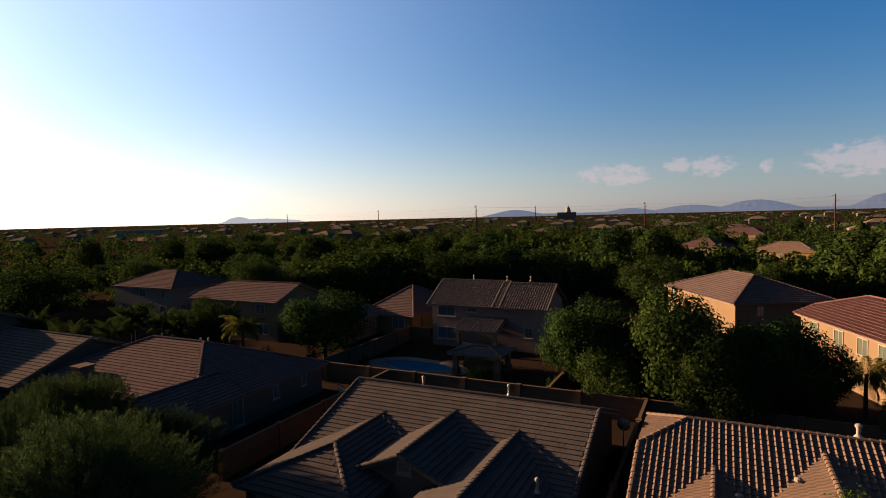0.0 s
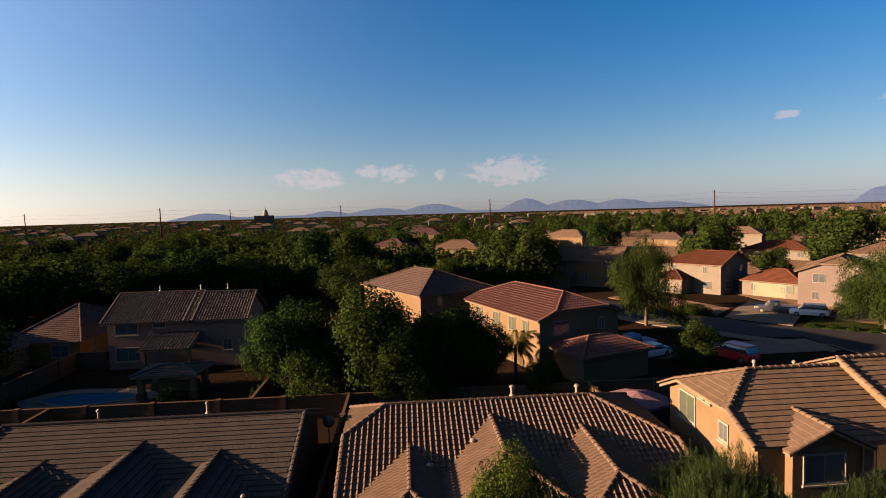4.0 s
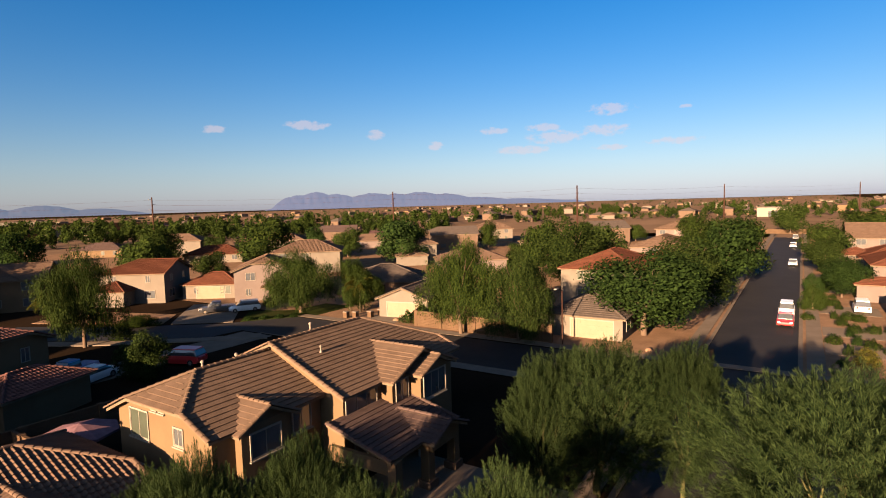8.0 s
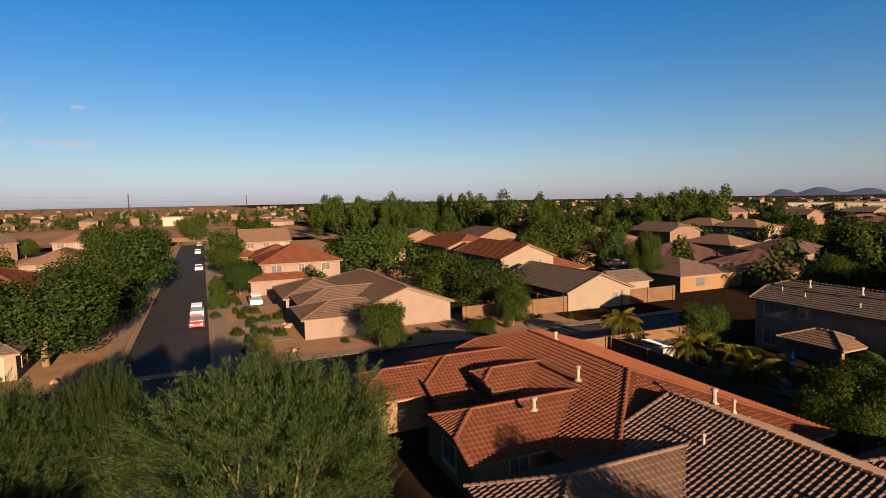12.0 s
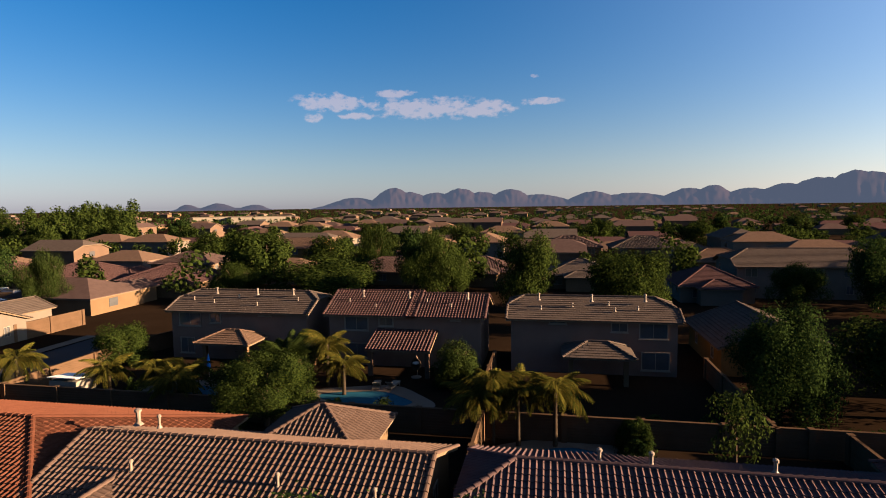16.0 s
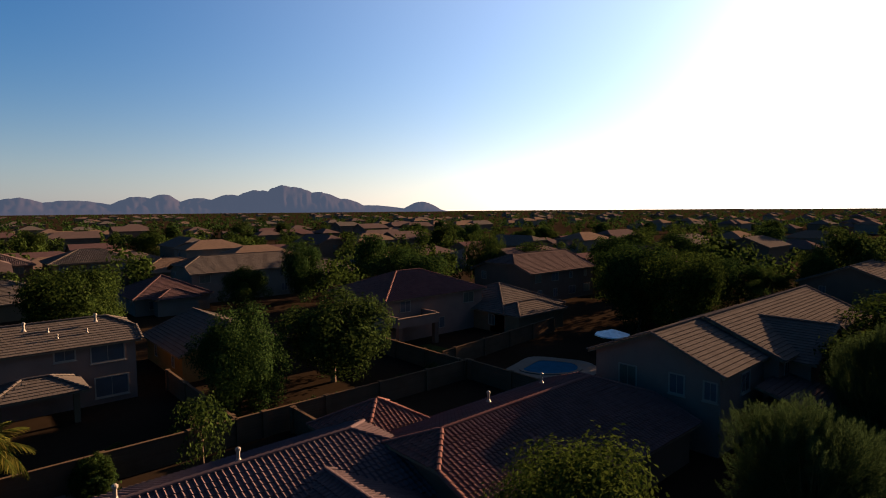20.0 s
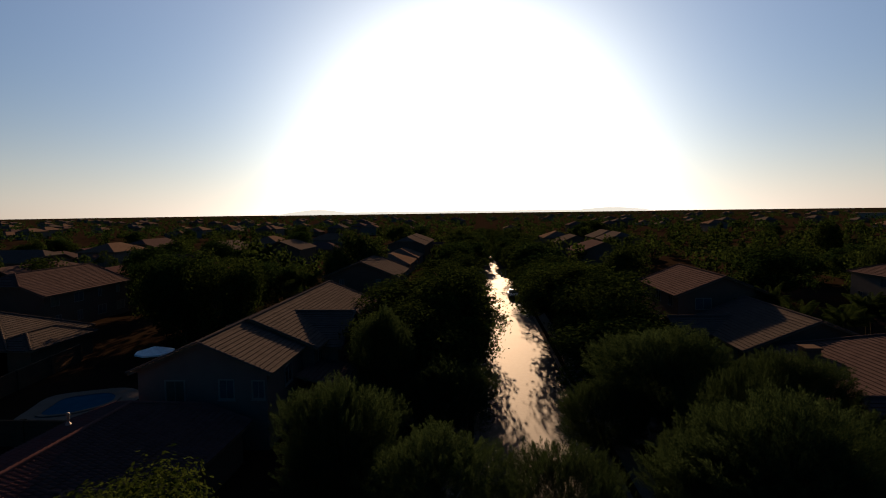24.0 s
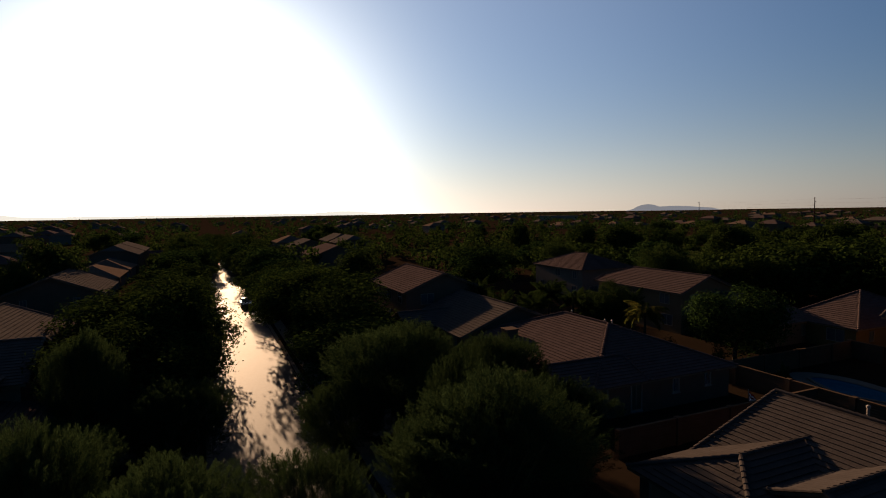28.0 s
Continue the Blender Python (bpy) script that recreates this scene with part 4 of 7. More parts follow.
def shrub(x, y, r, h, material="leaf_mid", label="clipped round green desert shrub", seed=0):
    key = ("shrub", material, seed % 3)
    if key not in CROWNS:
        rs = np.random.RandomState(seed + 90)
        n = 1600
        d = unit(rs.normal(size=(n, 3)))
        c = d * rs.uniform(0.75, 1.05, (n, 1)) * np.array([0.5, 0.5, 0.5]) * (1 + 0.18 * np.sin(d[:, :1] * 7 + d[:, 1:2] * 5))
        c[:, 2] = np.abs(c[:, 2]) * 1.9 + 0.01
        face = unit(d + rs.normal(size=(n, 3)) * 0.45)
        ax = unit(np.cross(face, rs.normal(size=(n, 3))))
        bx = np.cross(face, ax)
        L = 0.045 * rs.uniform(0.6, 1.4, (n, 1))
        CROWNS[key] = quads("shrub", c, ax * L, bx * L * 0.6, material)
    ob = new("shrub", CROWNS[key])
    ob.matrix_basis = pose(x, y, 0, 0, 0, seed * 47) @ Matrix.Diagonal((r * 2, r * 2, h, 1))
    return tagged(ob, label, "shrub", "shrubs")


# ---- houses farther off ----
def mid_window(hs, side, x, y, z, w, h, pane):
    m = wall_frame(side, x, y, z)
    a, b, t = w / 2, h / 2, 0.07
    g = Geo().box(-a - t, -0.05, b, a + t, 0.06, b + t).box(-a - t, -0.05, -b - t, a + t, 0.06, -b).box(-a - t, -0.05, -b, -a, 0.06, b).box(a, -0.05, -b, a + t, 0.06, b)
    g.box(-0.03, -0.03, -b, 0.03, 0.04, b)
    win = part("window", g, "trim_white", hs, at=m)
    part("pane", Geo().box(-a, -0.03, -b, a, 0.015, b), pane, win)


def mid_house(x, y, rz, w, d, floors, wall, roof, label, axis="x", c0=1, c1=1, style="F", wingf=None, garage="", tiles=True, win="snew", pitch=0.4):
    """A house of one or two floors about (x, y): w along its x, d along its y; wingf: a lower wing as x0, x1, y0, y1."""
    hs = thing("house", (x, y, 0), label, "house", "houses", rz=rz)
    ev = 2.8 if floors == 1 else 5.4
    rng = random.Random(int(x * 13 + y * 7))
    wing(hs, (-w / 2, w / 2, -d / 2, d / 2, ev, pitch, axis, c0, c1, 0.45), 0.0, wall, roof, style, tiles, 0, 0.33, 0.42, rng)
    if wingf:
        wx0, wx1, wy0, wy1 = wingf[:4]
        ax = "x" if wx1 - wx0 > wy1 - wy0 else "y"
        if len(wingf) > 4:
            ax = wingf[4]
        wing(hs, (wx0, wx1, wy0, wy1, 2.75, pitch, ax, wingf[5] if len(wingf) > 5 else 1, wingf[6] if len(wingf) > 6 else 1, 0.4), 0.0, wall, roof, style, tiles, 0, 0.33, 0.42, rng)
    for fl in range(floors):
        z = 1.55 + fl * 2.7
        for sd in win:
            L = w if sd in "sn" else d
            n = max(2, int(L / 4.2))
            for i in range(n):
                if rng.random() < 0.22:
                    continue
                q = -L / 2 + L * (i + 0.5) / n + rng.uniform(-0.3, 0.3)
                ww, hh = rng.choice([(1.5, 1.25), (1.0, 1.3), (1.8, 1.3), (0.7, 1.1)])
                px, py = {"s": (q, -d / 2), "n": (q, d / 2), "e": (w / 2, q), "w": (-w / 2, q)}[sd]
                mid_window(hs, sd, px, py, z, ww, hh, "glass_blind" if rng.random() < 0.3 else "glass")
    if garage:
        sd, gx, gy = garage
        garage_door(hs, sd, gx, gy)
    return hs


# ---- homes across the cross street and behind ----
house_m = mid_house(14.5, 61.0, 20, 9.6, 15.0, 2, "stucco_tan", "tile_wine", "tan two-storey house with a brown hipped tile roof", "y", 0.6, 0.6, wingf=(-3.5, 4, -12.5, -7.5), style="S", win="sne")
for wy in (-5.0, -2.4, 1.0, 5.0):
    mid_window(house_m, "w", -4.8, wy, 4.1, 1.3 if wy > -3 else 1.0, 1.4, "glass_blind")
mid_house(2.5, 81.5, 29, 11.5, 17.0, 2, "stucco_tan", "tile_brown", "tan two-storey house with a broad hipped tile roof", "y", 1, 1)
mid_house(15.5, 164, -24, 15, 10, 2, "stucco_gold", "tile_tan", "golden stucco two-storey house with a tan tile roof", wingf=(-10, -5, -8, 2))
mid_house(-4, 182, -24, 13, 11, 2, "stucco_tan", "tile_maroon", "tan two-storey house with a dark red tile roof", wingf=(-9, -4, -7, 2))
mid_house(9, 280, -20, 20, 12, 2, "stucco_tan", "tile_maroon", "distant tan two-storey house with a red tile roof")
mid_house(39, 115, -34, 13.5, 11, 2, "stucco_tan", "tile_tan", "tan two-storey house with a front gable", "x", 0, 0, wingf=(-8.5, -2, -9, 2, "y", 0, 0))
mid_house(55.5, 100.5, -58, 11.5, 9.5, 2, "stucco_cream", "tile_red", "cream two-storey house with a red tile roof", "x", 1, 0, style="S", wingf=(-5.5, 0.5, -8.2, -2, "x", 1, 1))
mid_house(64.2, 91.5, -58, 10, 8, 1, "stucco_cream", "tile_red", "cream garage wing under a red hipped roof", garage=("s", 0, -4.0))
mid_house(67.5, 82, -45, 10, 10, 2, "stucco_pink", "tile_tan", "pink stucco two-storey house with a tan tile roof", "y", 0.4, 0.4, wingf=(0, 5, -7.5, 0))
mid_house(99, 104, -50, 16, 12, 2, "stucco_cream", "tile_tan", "cream two-storey house with a tan hipped roof", style="S")
mid_house(80, 64, -50, 14, 12, 1, "stucco_brown", "tile_grey", "grey-roofed one-storey house in shade", "x", 1, 1)
mid_house(67, 48, -79, 7.5, 10, 1, "stucco_cream", "tile_grey", "cream gabled garage end of a one-storey house", "y", 0, 0, garage=("s", 0, -5), win="e")
mid_house(126, 90, -50, 10, 10, 2, "stucco_cream", "tile_tan", "cream two-storey house behind a low tiled wing", wingf=(-6, 2, -10, -4))
mid_house(107, 152, -52, 17, 11, 1, "stucco_cream", "tile_red", "one-storey house with a bright red tile roof", style="S")
mid_house(203, 107, -58, 16, 11, 2, "stucco_cream", "tile_tan", "cream two-storey house far beyond the trees", wingf=(-12, -4, -9, 0))
mid_house(62, 208, -50, 18, 11, 2, "stucco_tan", "tile_tan", "far tan two-storey house with a hipped roof")
mid_house(104, 215, -52, 17, 11, 1, "stucco_tan", "tile_brown", "far one-storey house with a brown roof")
# along the side street, north side
mid_house(70, 21, 0, 16, 9, 1, "stucco_cream", "tile_grey", "cream one-storey house half hidden by shade trees", "x", 1, 1, garage=("w", -8, -1), win="sne")
mid_house(92, 26, 0, 16, 12, 2, "stucco_cream", "tile_red", "cream house with an orange-red hipped roof", "x", 1, 1)
mid_house(122, 24, 0, 15, 12, 1, "stucco_pink", "tile_red", "pink house with a red tile roof")
mid_house(167, 33, 0, 22, 13, 1, "stucco_pink", "tile_tan", "pink one-storey house with a tan tile roof", wingf=(-8, -2, -10, -4))
mid_house(207, 35, 0, 18, 13, 2, "stucco_pink", "tile_tan", "pink two-storey house near the street's end")
mid_house(145, 23, 0, 14, 12, 1, "stucco_cream", "tile_tan", "cream one-storey house under trees")
mid_house(187, 22, 0, 13, 12, 1, "stucco_cream", "tile_tan", "cream one-storey house under trees")
# along the side street, south side
house_t = one_house("pink-beige one-storey corner house with many low tile hips", (74, -20), [
    (66.5, 94, -29.5, -17.5, 2.8, 0.36, "x", 0, 1), (64.6, 72.4, -21.5, -10.2, 2.6, 0.3, "y", 1, 1), (72, 80, -23, -11.2, 2.9, 0.34, "y", 0, 1), (80.2, 92, -20, -10.2, 2.6, 0.34, "x", 1, 1), (67.2, 74.5, -26, -19, 3.3, 0.3, "y", 0.5, 1)], "stucco_pink", "tile_rose", "F", tw=0.33, cl=0.42)
mid_house(109, -16, 0, 14, 14, 2, "stucco_pink", "tile_red", "pink two-storey house with an orange-red hipped roof", wingf=(-9, -2, -2, 9))
mid_house(128, -16, 0, 14, 13, 1, "stucco_pink", "tile_tan", "pink one-storey house with a tan roof", wingf=(-6, 0, 4, 10))
mid_house(147, -17, 0, 14, 13, 1, "stucco_pink", "tile_red", "pink one-storey house with a red roof", wingf=(0, 6, 4, 10))
mid_house(170, -16, 0, 15, 13, 2, "stucco_pink", "tile_tan", "pink two-storey house with a gabled front", "y", 0, 0)
mid_house(195, -17, 0, 15, 13, 1, "stucco_pink", "tile_red", "pink one-storey house with a red roof")
mid_house(220, -17, 0, 15, 13, 1, "stucco_tan", "tile_tan", "tan one-storey house with a tan roof")
mid_house(96, -54, 0, 19, 11, 2, "stucco_cream", "tile_red", "cream two-storey house with a long red gabled roof", "x", 0, 0)
mid_house(122, -56, 0, 18, 12, 2, "stucco_brown", "tile_red", "two-storey house with a red tile roof in shade", "x", 0.5, 0.5)
mid_house(150, -54, 0, 20, 13, 2, "stucco_brown", "tile_grey", "two-storey house with a grey tile roof", "x", 0, 0)
mid_house(93, -62, 0, 14, 9, 1, "stucco_tan", "tile_red", "one-storey house with a low red tile roof")
mid_house(73, -52, 0, 18, 11, 1, "stucco_cream", "tile_grey", "cream one-storey house with a grey gabled roof", "x", 0, 0, wingf=(-5, 1, -13, -4, "y", 0, 1))
# south beyond the second street
mid_house(92, -97, 0, 18, 13, 1, "stucco_tan", "tile_maroon", "one-storey house with red-brown tile hips", wingf=(-10, -4, -9, 0), style="S")
mid_house(72, -97, 0, 15, 13, 1, "stucco_tan", "tile_maroon", "one-storey house with stepped red hips", wingf=(-9, -2, 2, 9), style="S")
mid_house(112, -98, 0, 15, 13, 1, "stucco_tan", "tile_maroon", "one-storey house with a red-brown roof")
mid_house(66, -142, 0, 13, 11, 2, "stucco_gold", "tile_tan", "golden two-storey house with a gabled tan roof", "x", 0, 0)
mid_house(88, -126, 0, 16, 12, 1, "stucco_tan", "tile_brown", "one-storey house with a brown roof")
mid_house(33, -114, 0, 16, 12, 1, "stucco_tan", "tile_brown", "one-storey house with a brown tile roof", style="S")
mid_house(14, -116, 0, 14, 12, 1, "stucco_tan", "tile_brown", "one-storey house with a brown barrel-tile roof", style="S", wingf=(-4, 2, 5, 9))
mid_house(-6, -112, 0, 13, 12, 1, "stucco_tan", "tile_grey", "one-storey house with a low hipped roof", wingf=(-3, 3, 5, 9))
mid_house(-5, -147, 0, 15, 12, 2, "stucco_brown", "tile_brown", "two-storey house with a brown barrel-tile roof", style="S")
mid_house(-23, -144, 0, 16, 12, 2, "stucco_tan", "tile_grey", "two-storey house with a grey barrel-tile roof", style="S")
mid_house(-40, -105, 0, 19, 12, 2, "stucco_cream", "tile_grey", "pale two-storey house with a grey gabled roof", "x", 0, 0.6)
mid_house(-26, -100, 0, 11, 13, 1, "stucco_cream", "tile_maroon", "one-storey house with a dark red roof", wingf=(-3, 3, 4, 9))
mid_house(-62, -110, 0, 14, 12, 1, "stucco_tan", "tile_grey", "one-storey house with a grey roof")
mid_house(-38, -138, 0, 16, 12, 1, "stucco_tan", "tile_tan", "one-storey house with a tan roof")
house_v = mid_house(-46, -59, 0, 16, 12, 2, "stucco_taupe", "tile_wine", "brown two-storey house with a balcony over its patio", style="S")
mid_house(-58.5, -54, 0, 12, 13, 1, "stucco_tan", "tile_grey", "one-storey house with a pale tiled back hip", wingf=(-3, 6, 4, 9))
mid_house(-80, -65, 0, 18, 13, 2, "stucco_brown", "tile_brown", "brown two-storey house with a tile roof", "x", 0, 0.5)
mid_house(-20.5, -60, 0, 10, 12, 1, "stucco_gold", "tile_grey", "golden stucco one-storey house with a grey tile roof", "y", 0, 0)
# west along the street
mid_house(-98, -19.5, 0, 14, 12, 2, "stucco_brown", "tile_grey", "brown two-storey house with a gabled tile roof", "x", 0, 0)
mid_house(-76, -18, 0, 10, 11, 1, "stucco_brown", "tile_brown", "one-storey house under street trees")
mid_house(-60, 31.5, 0, 14, 13, 1, "stucco_brown", "tile_grey", "one-storey house with grey tile gables", "x", 0, 0, wingf=(-6, 0, -10, 0, "y", 0, 0))
mid_house(-77, 30, 0, 15, 11, 2, "stucco_brown", "tile_brown", "brown two-storey house with a gabled roof", "x", 0, 0)
mid_house(-60, 59.5, 0, 16, 9, 2, "stucco_tan", "tile_brown", "tan two-storey house with a side gable", "x", 0.6, 0)
mid_house(-88, 67, 0, 15, 11, 2, "stucco_cream", "tile_brown", "cream two-storey house with a hipped brown roof", "x", 1, 1)
mid_house(-47, 62, 0, 9, 11, 1, "stucco_tan", "tile_grey", "one-storey house with a low grey tile roof", "x", 0, 1)
mid_house(-41, 72, 0, 8, 15, 1, "stucco_gold", "tile_brown", "golden stucco one-storey house behind a block wall", "x", 1, 1)
mid_house(-13, 132, 10, 12, 11, 1, "stucco_tan", "tile_maroon", "one-storey house with a dark red roof among trees")

# ---- trees ----
tree(21.9, -1.9, 10.7, 10.7, "palo")
tree(30.6, 5.0, 9.0, 4.7, "palo")
tree(28.6, 9.0, 9.1, 7.8, "palo")
tree(25.8, 11.0, 8.3, 4.1, "palo_dark")
tree(9.9, 16.2, 8.8, 3.5, "palo")
tree(12.7, 14.1, 8.8, 3.4, "palo")
tree(15.2, 7.6, 8.2, 3.8, "palo")
tree(12.6, 11.4, 7.8, 2.0, "palo")
tree(3.4, 19.7, 7.2, 4.4, "leafy")
tree(10.4, 19.4, 7.2, 3.5, "palo")
tree(-13.6, -9.0, 9.3, 8.3, "leafy")
tree(6.5, -14.4, 7.0, 7.5, "round")
tree(1.0, -16.6, 6.4, 7.0, "round")
tree(-27.1, -7.2, 8.1, 6.2, "palo")
tree(-61.8, -5.1, 8.5, 15.3, "round")
tree(-74.0, -12.0, 3.9, 7.3, "round")
tree(-66.7, 13.4, 8.7, 16.5, "round")
tree(-119.4, 12.3, 7.6, 13.3, "round")
tree(-109.9, -4.6, 7.0, 14.2, "round")
tree(-31.2, -7.0, 6.5, 6.1, "palo")
tree(-37.9, -2.2, 6.2, 7.5, "palo")
tree(-38.0, 12.6, 8.5, 10.4, "palo")
tree(-29.8, 14.2, 7.3, 7.7, "palo")
tree(-33.6, 18.6, 8.0, 8.0, "palo")
tree(-26.6, 18.2, 6.6, 7.0, "palo")
tree(-35.1, 7.8, 5.4, 5.8, "palo")
tree(-23.5, -2.0, 7.0, 7.0, "palo")
tree(-24.5, 10.2, 6.8, 6.0, "palo")
tree(-65.7, -36.2, 11.5, 7.9, "round")
tree(-63.2, -30.0, 10.6, 8.9, "round")
tree(-123.6, 65.7, 6.7, 14.7, "round")
tree(-22.7, 12.6, 8.8, 8.8, "palo_dark")
tree(-27.2, 12.7, 8.8, 4.8, "palo_dark")
tree(-39.7, 49.4, 7.9, 8.9, "round")
tree(-55.4, 46.0, 7.1, 6.0, "round")
tree(-10.4, 48.5, 8.5, 7.3, "round")
tree(-2.7, 46.5, 10.0, 8.7, "round")
tree(3.4, 46.9, 7.9, 6.1, "round")
tree(-5.5, 49.7, 7.1, 5.7, "round")
tree(-98.0, 49.9, 8.8, 12.6, "round")
tree(-154.1, 93.0, 12.6, 6.2, "round")
tree(-151.1, 115.1, 11.6, 10.4, "round")
tree(-119.8, 120.6, 10.3, 9.8, "round")
tree(-135.4, 118.6, 11.7, 13.5, "round")
tree(-93.4, 90.5, 8.6, 13.7, "round")
tree(-66.8, 81.0, 8.5, 11.4, "round")
tree(-62.9, 90.2, 10.0, 14.3, "round")
tree(-58.0, 99.3, 10.7, 13.9, "round")
tree(-45.5, 94.6, 9.3, 12.7, "round")
tree(-39.6, 102.6, 10.5, 13.3, "round")
tree(-32.7, 110.3, 8.9, 12.6, "round")
tree(-21.2, 128.3, 12.8, 10.1, "round")
tree(-12.9, 139.4, 12.4, 10.6, "round")
tree(-10.1, 99.5, 8.3, 11.3, "round")
tree(-99.0, 162.2, 12.1, 13.4, "round")
tree(-71.8, 175.9, 11.3, 13.4, "round")
tree(-120.6, 146.8, 10.9, 13.1, "round")
tree(22.5, 117.9, 12.0, 15.4, "round")
tree(90.3, 155.7, 11.8, 12.5, "round")
tree(108.8, 130.6, 13.4, 15.9, "round")
tree(20.5, 116.2, 11.8, 9.5, "round")
tree(25.6, 109.0, 11.5, 10.2, "round")
tree(41.3, 77.7, 1.5, 5.3, "round")
tree(119.6, 90.5, 11.7, 13.7, "round")
tree(57.6, 159.9, 11.7, 10.3, "round")
tree(62.6, 57.5, 8.1, 3.7, "round")
tree(58.6, 63.9, 9.6, 10.0, "willow")
tree(57.3, 34.7, 11.5, 9.4, "willow")
tree(57.3, 27.0, 10.2, 8.0, "willow")
tree(64.1, 55.9, 6.9, 5.1, "round")
tree(94.1, 33.9, 12.4, 10.9, "round")
tree(105.1, 32.3, 11.4, 9.6, "round")
tree(110.8, 46.1, 12.3, 8.4, "round")
tree(66.3, 15.2, 9.8, 13.6, "round")
tree(108.5, 11.2, 11.8, 11.5, "round")
tree(128.0, 11.4, 11.5, 11.0, "round")
tree(86.0, 14.0, 10.2, 11.5, "round")
tree(168.2, 24.8, 11.2, 9.4, "round")
tree(130.0, -4.4, 7.5, 7.0, "round")
tree(90.5, -1.6, 3.6, 3.2, "round")
tree(135.9, 102.1, 11.0, 13.7, "round")
tree(73.6, 107.1, 6.9, 7.3, "round")
tree(63.2, 113.6, 11.2, 10.4, "round")
tree(28.2, 53.0, 4.6, 4.4, "round")
tree(31.7, 71.8, 11.7, 8.0, "willow")
tree(260.0, 3.6, 12.1, 11.2, "round")
tree(249.2, -20.5, 9.7, 16.1, "round")
tree(103.0, -5.4, 6.2, 7.0, "round")
tree(152.0, -5.0, 9.5, 9.5, "round")
tree(104.0, -2.0, 3.4, 3.0, "round")
tree(116.1, -30.2, 10.6, 14.7, "round")
tree(78.1, -33.5, 8.0, 12.7, "round")
tree(70.9, -37.1, 7.0, 12.1, "round")
tree(57.6, -17.1, 5.1, 5.4, "round")
tree(60.5, -35.5, 5.1, 4.6, "round")
tree(58.4, -29.8, 1.9, 3.6, "round")
tree(142.4, -47.1, 9.9, 9.6, "round")
tree(71.3, -58.1, 3.5, 5.6, "round")
tree(43.7, -49.4, 4.1, 5.3, "round")
tree(76.3, -72.1, 9.9, 6.4, "willow")
tree(23.3, -41.9, 4.0, 7.6, "round")
tree(102.8, -71.2, 10.9, 12.6, "round")
tree(101.3, -64.3, 9.4, 9.7, "round")
tree(103.6, -86.6, 8.9, 8.2, "round")
tree(36.6, -98.4, 6.7, 12.7, "round")
tree(62.6, -113.9, 9.5, 13.3, "round")
tree(43.8, -138.2, 10.7, 9.7, "willow")
tree(25.4, -101.9, 11.8, 5.1, "round")
tree(19.7, -96.0, 11.8, 11.6, "willow")
tree(3.7, -81.9, 11.9, 8.3, "round")
tree(-12.0, -84.2, 8.6, 9.4, "round")
tree(59.3, -104.3, 11.4, 13.5, "round")
tree(36.5, -87.7, 7.6, 16.7, "round")
tree(-46.0, -88.8, 10.5, 7.3, "round")
tree(-35.3, -88.2, 7.1, 7.2, "round")
tree(-67.5, -99.2, 10.7, 8.2, "round")
tree(-55.7, -70.7, 9.6, 11.0, "round")
tree(-16.0, -42.2, 8.7, 6.5, "round")
tree(-26.1, -45.0, 8.8, 9.3, "round")
tree(-11.0, -34.8, 4.9, 2.8, "sparse")
tree(7.8, -47.4, 4.2, 4.3, "round")
tree(-5.4, -36.4, 2.1, 2.2, "round")
tree(20.4, -36.7, 5.2, 7.0, "round")
tree(-70.2, -38.3, 11.3, 12.9, "round")
tree(-82.2, -36.7, 9.2, 9.1, "round")
tree(-82.6, -80.0, 10.9, 9.3, "willow")
tree(-61.3, -79.0, 9.4, 9.1, "round")
tree(-92.6, -76.3, 8.8, 9.6, "round")
tree(-110.5, -68.5, 9.6, 10.1, "round")
tree(-89.1, -33.0, 8.1, 8.5, "round")
tree(-39.4, -6.9, 9.8, 3.2, "palo")
tree(-9.6, -69.3, 10.1, 9.5, "round")
tree(-107.6, -23.1, 12.6, 10.0, "round")
tree(-57.9, -3.7, 9.9, 12.1, "round")
tree(-96.9, -24.9, 10.2, 4.8, "round")
tree(-116.5, 57.6, 8.6, 7.9, "round")
palm(-48.0, 45.3, 6.6, "queen")
palm(-60.3, 44.6, 5.8, "feather")
palm(-60.7, 38.7, 5.7, "feather")
palm(-61.2, 34.0, 5.9, "feather")
palm(-69.6, 35.3, 6.8, "feather")
palm(-66.1, 45.1, 6.1, "feather")
palm(-67.8, 32.1, 5.5, "queen")
palm(-56.4, 44.7, 4.9, "feather")
palm(19.5, -46.1, 5.5, "queen")
palm(17.1, -43.8, 4.1, "queen")
palm(22.2, -43.7, 5.2, "feather")
palm(3.7, -36.2, 6.1, "queen")
palm(2.0, -36.1, 5.4, "queen")
palm(-0.4, -36.2, 5.9, "queen")
palm(4.6, -35.4, 5.0, "queen")
palm(28.4, -37.4, 4.0, "queen")
palm(45.2, -39.4, 4.8, "queen")
palm(37.1, -40.6, 3.5, "queen")
palm(33.8, -42.1, 3.3, "queen")
palm(31.1, -42.9, 2.8, "queen")
palm(23.1, -46.6, 4.2, "feather")
palm(33.1, 83.7, 7.1, "queen")
palm(9.9, 51.0, 4.9, "queen")
palm(62.9, 55.7, 6.7, "queen")
palm(-52.1, 46.7, 6.3, "feather")
palm(-66.3, 44.7, 6.4, "feather")
palm(-81.0, -25.8, 9.1, "feather")
palm(-8.0, 49.4, 5.5, "queen")
tree(5.6, 47.6, 7.4, 6.0, "round")
tree(0.6, 45.6, 7.4, 7.0, "round")
tree(-8.0, 46.6, 5.6, 6.0, "round")
tree(11.0, 44.5, 3.6, 3.6, "round")
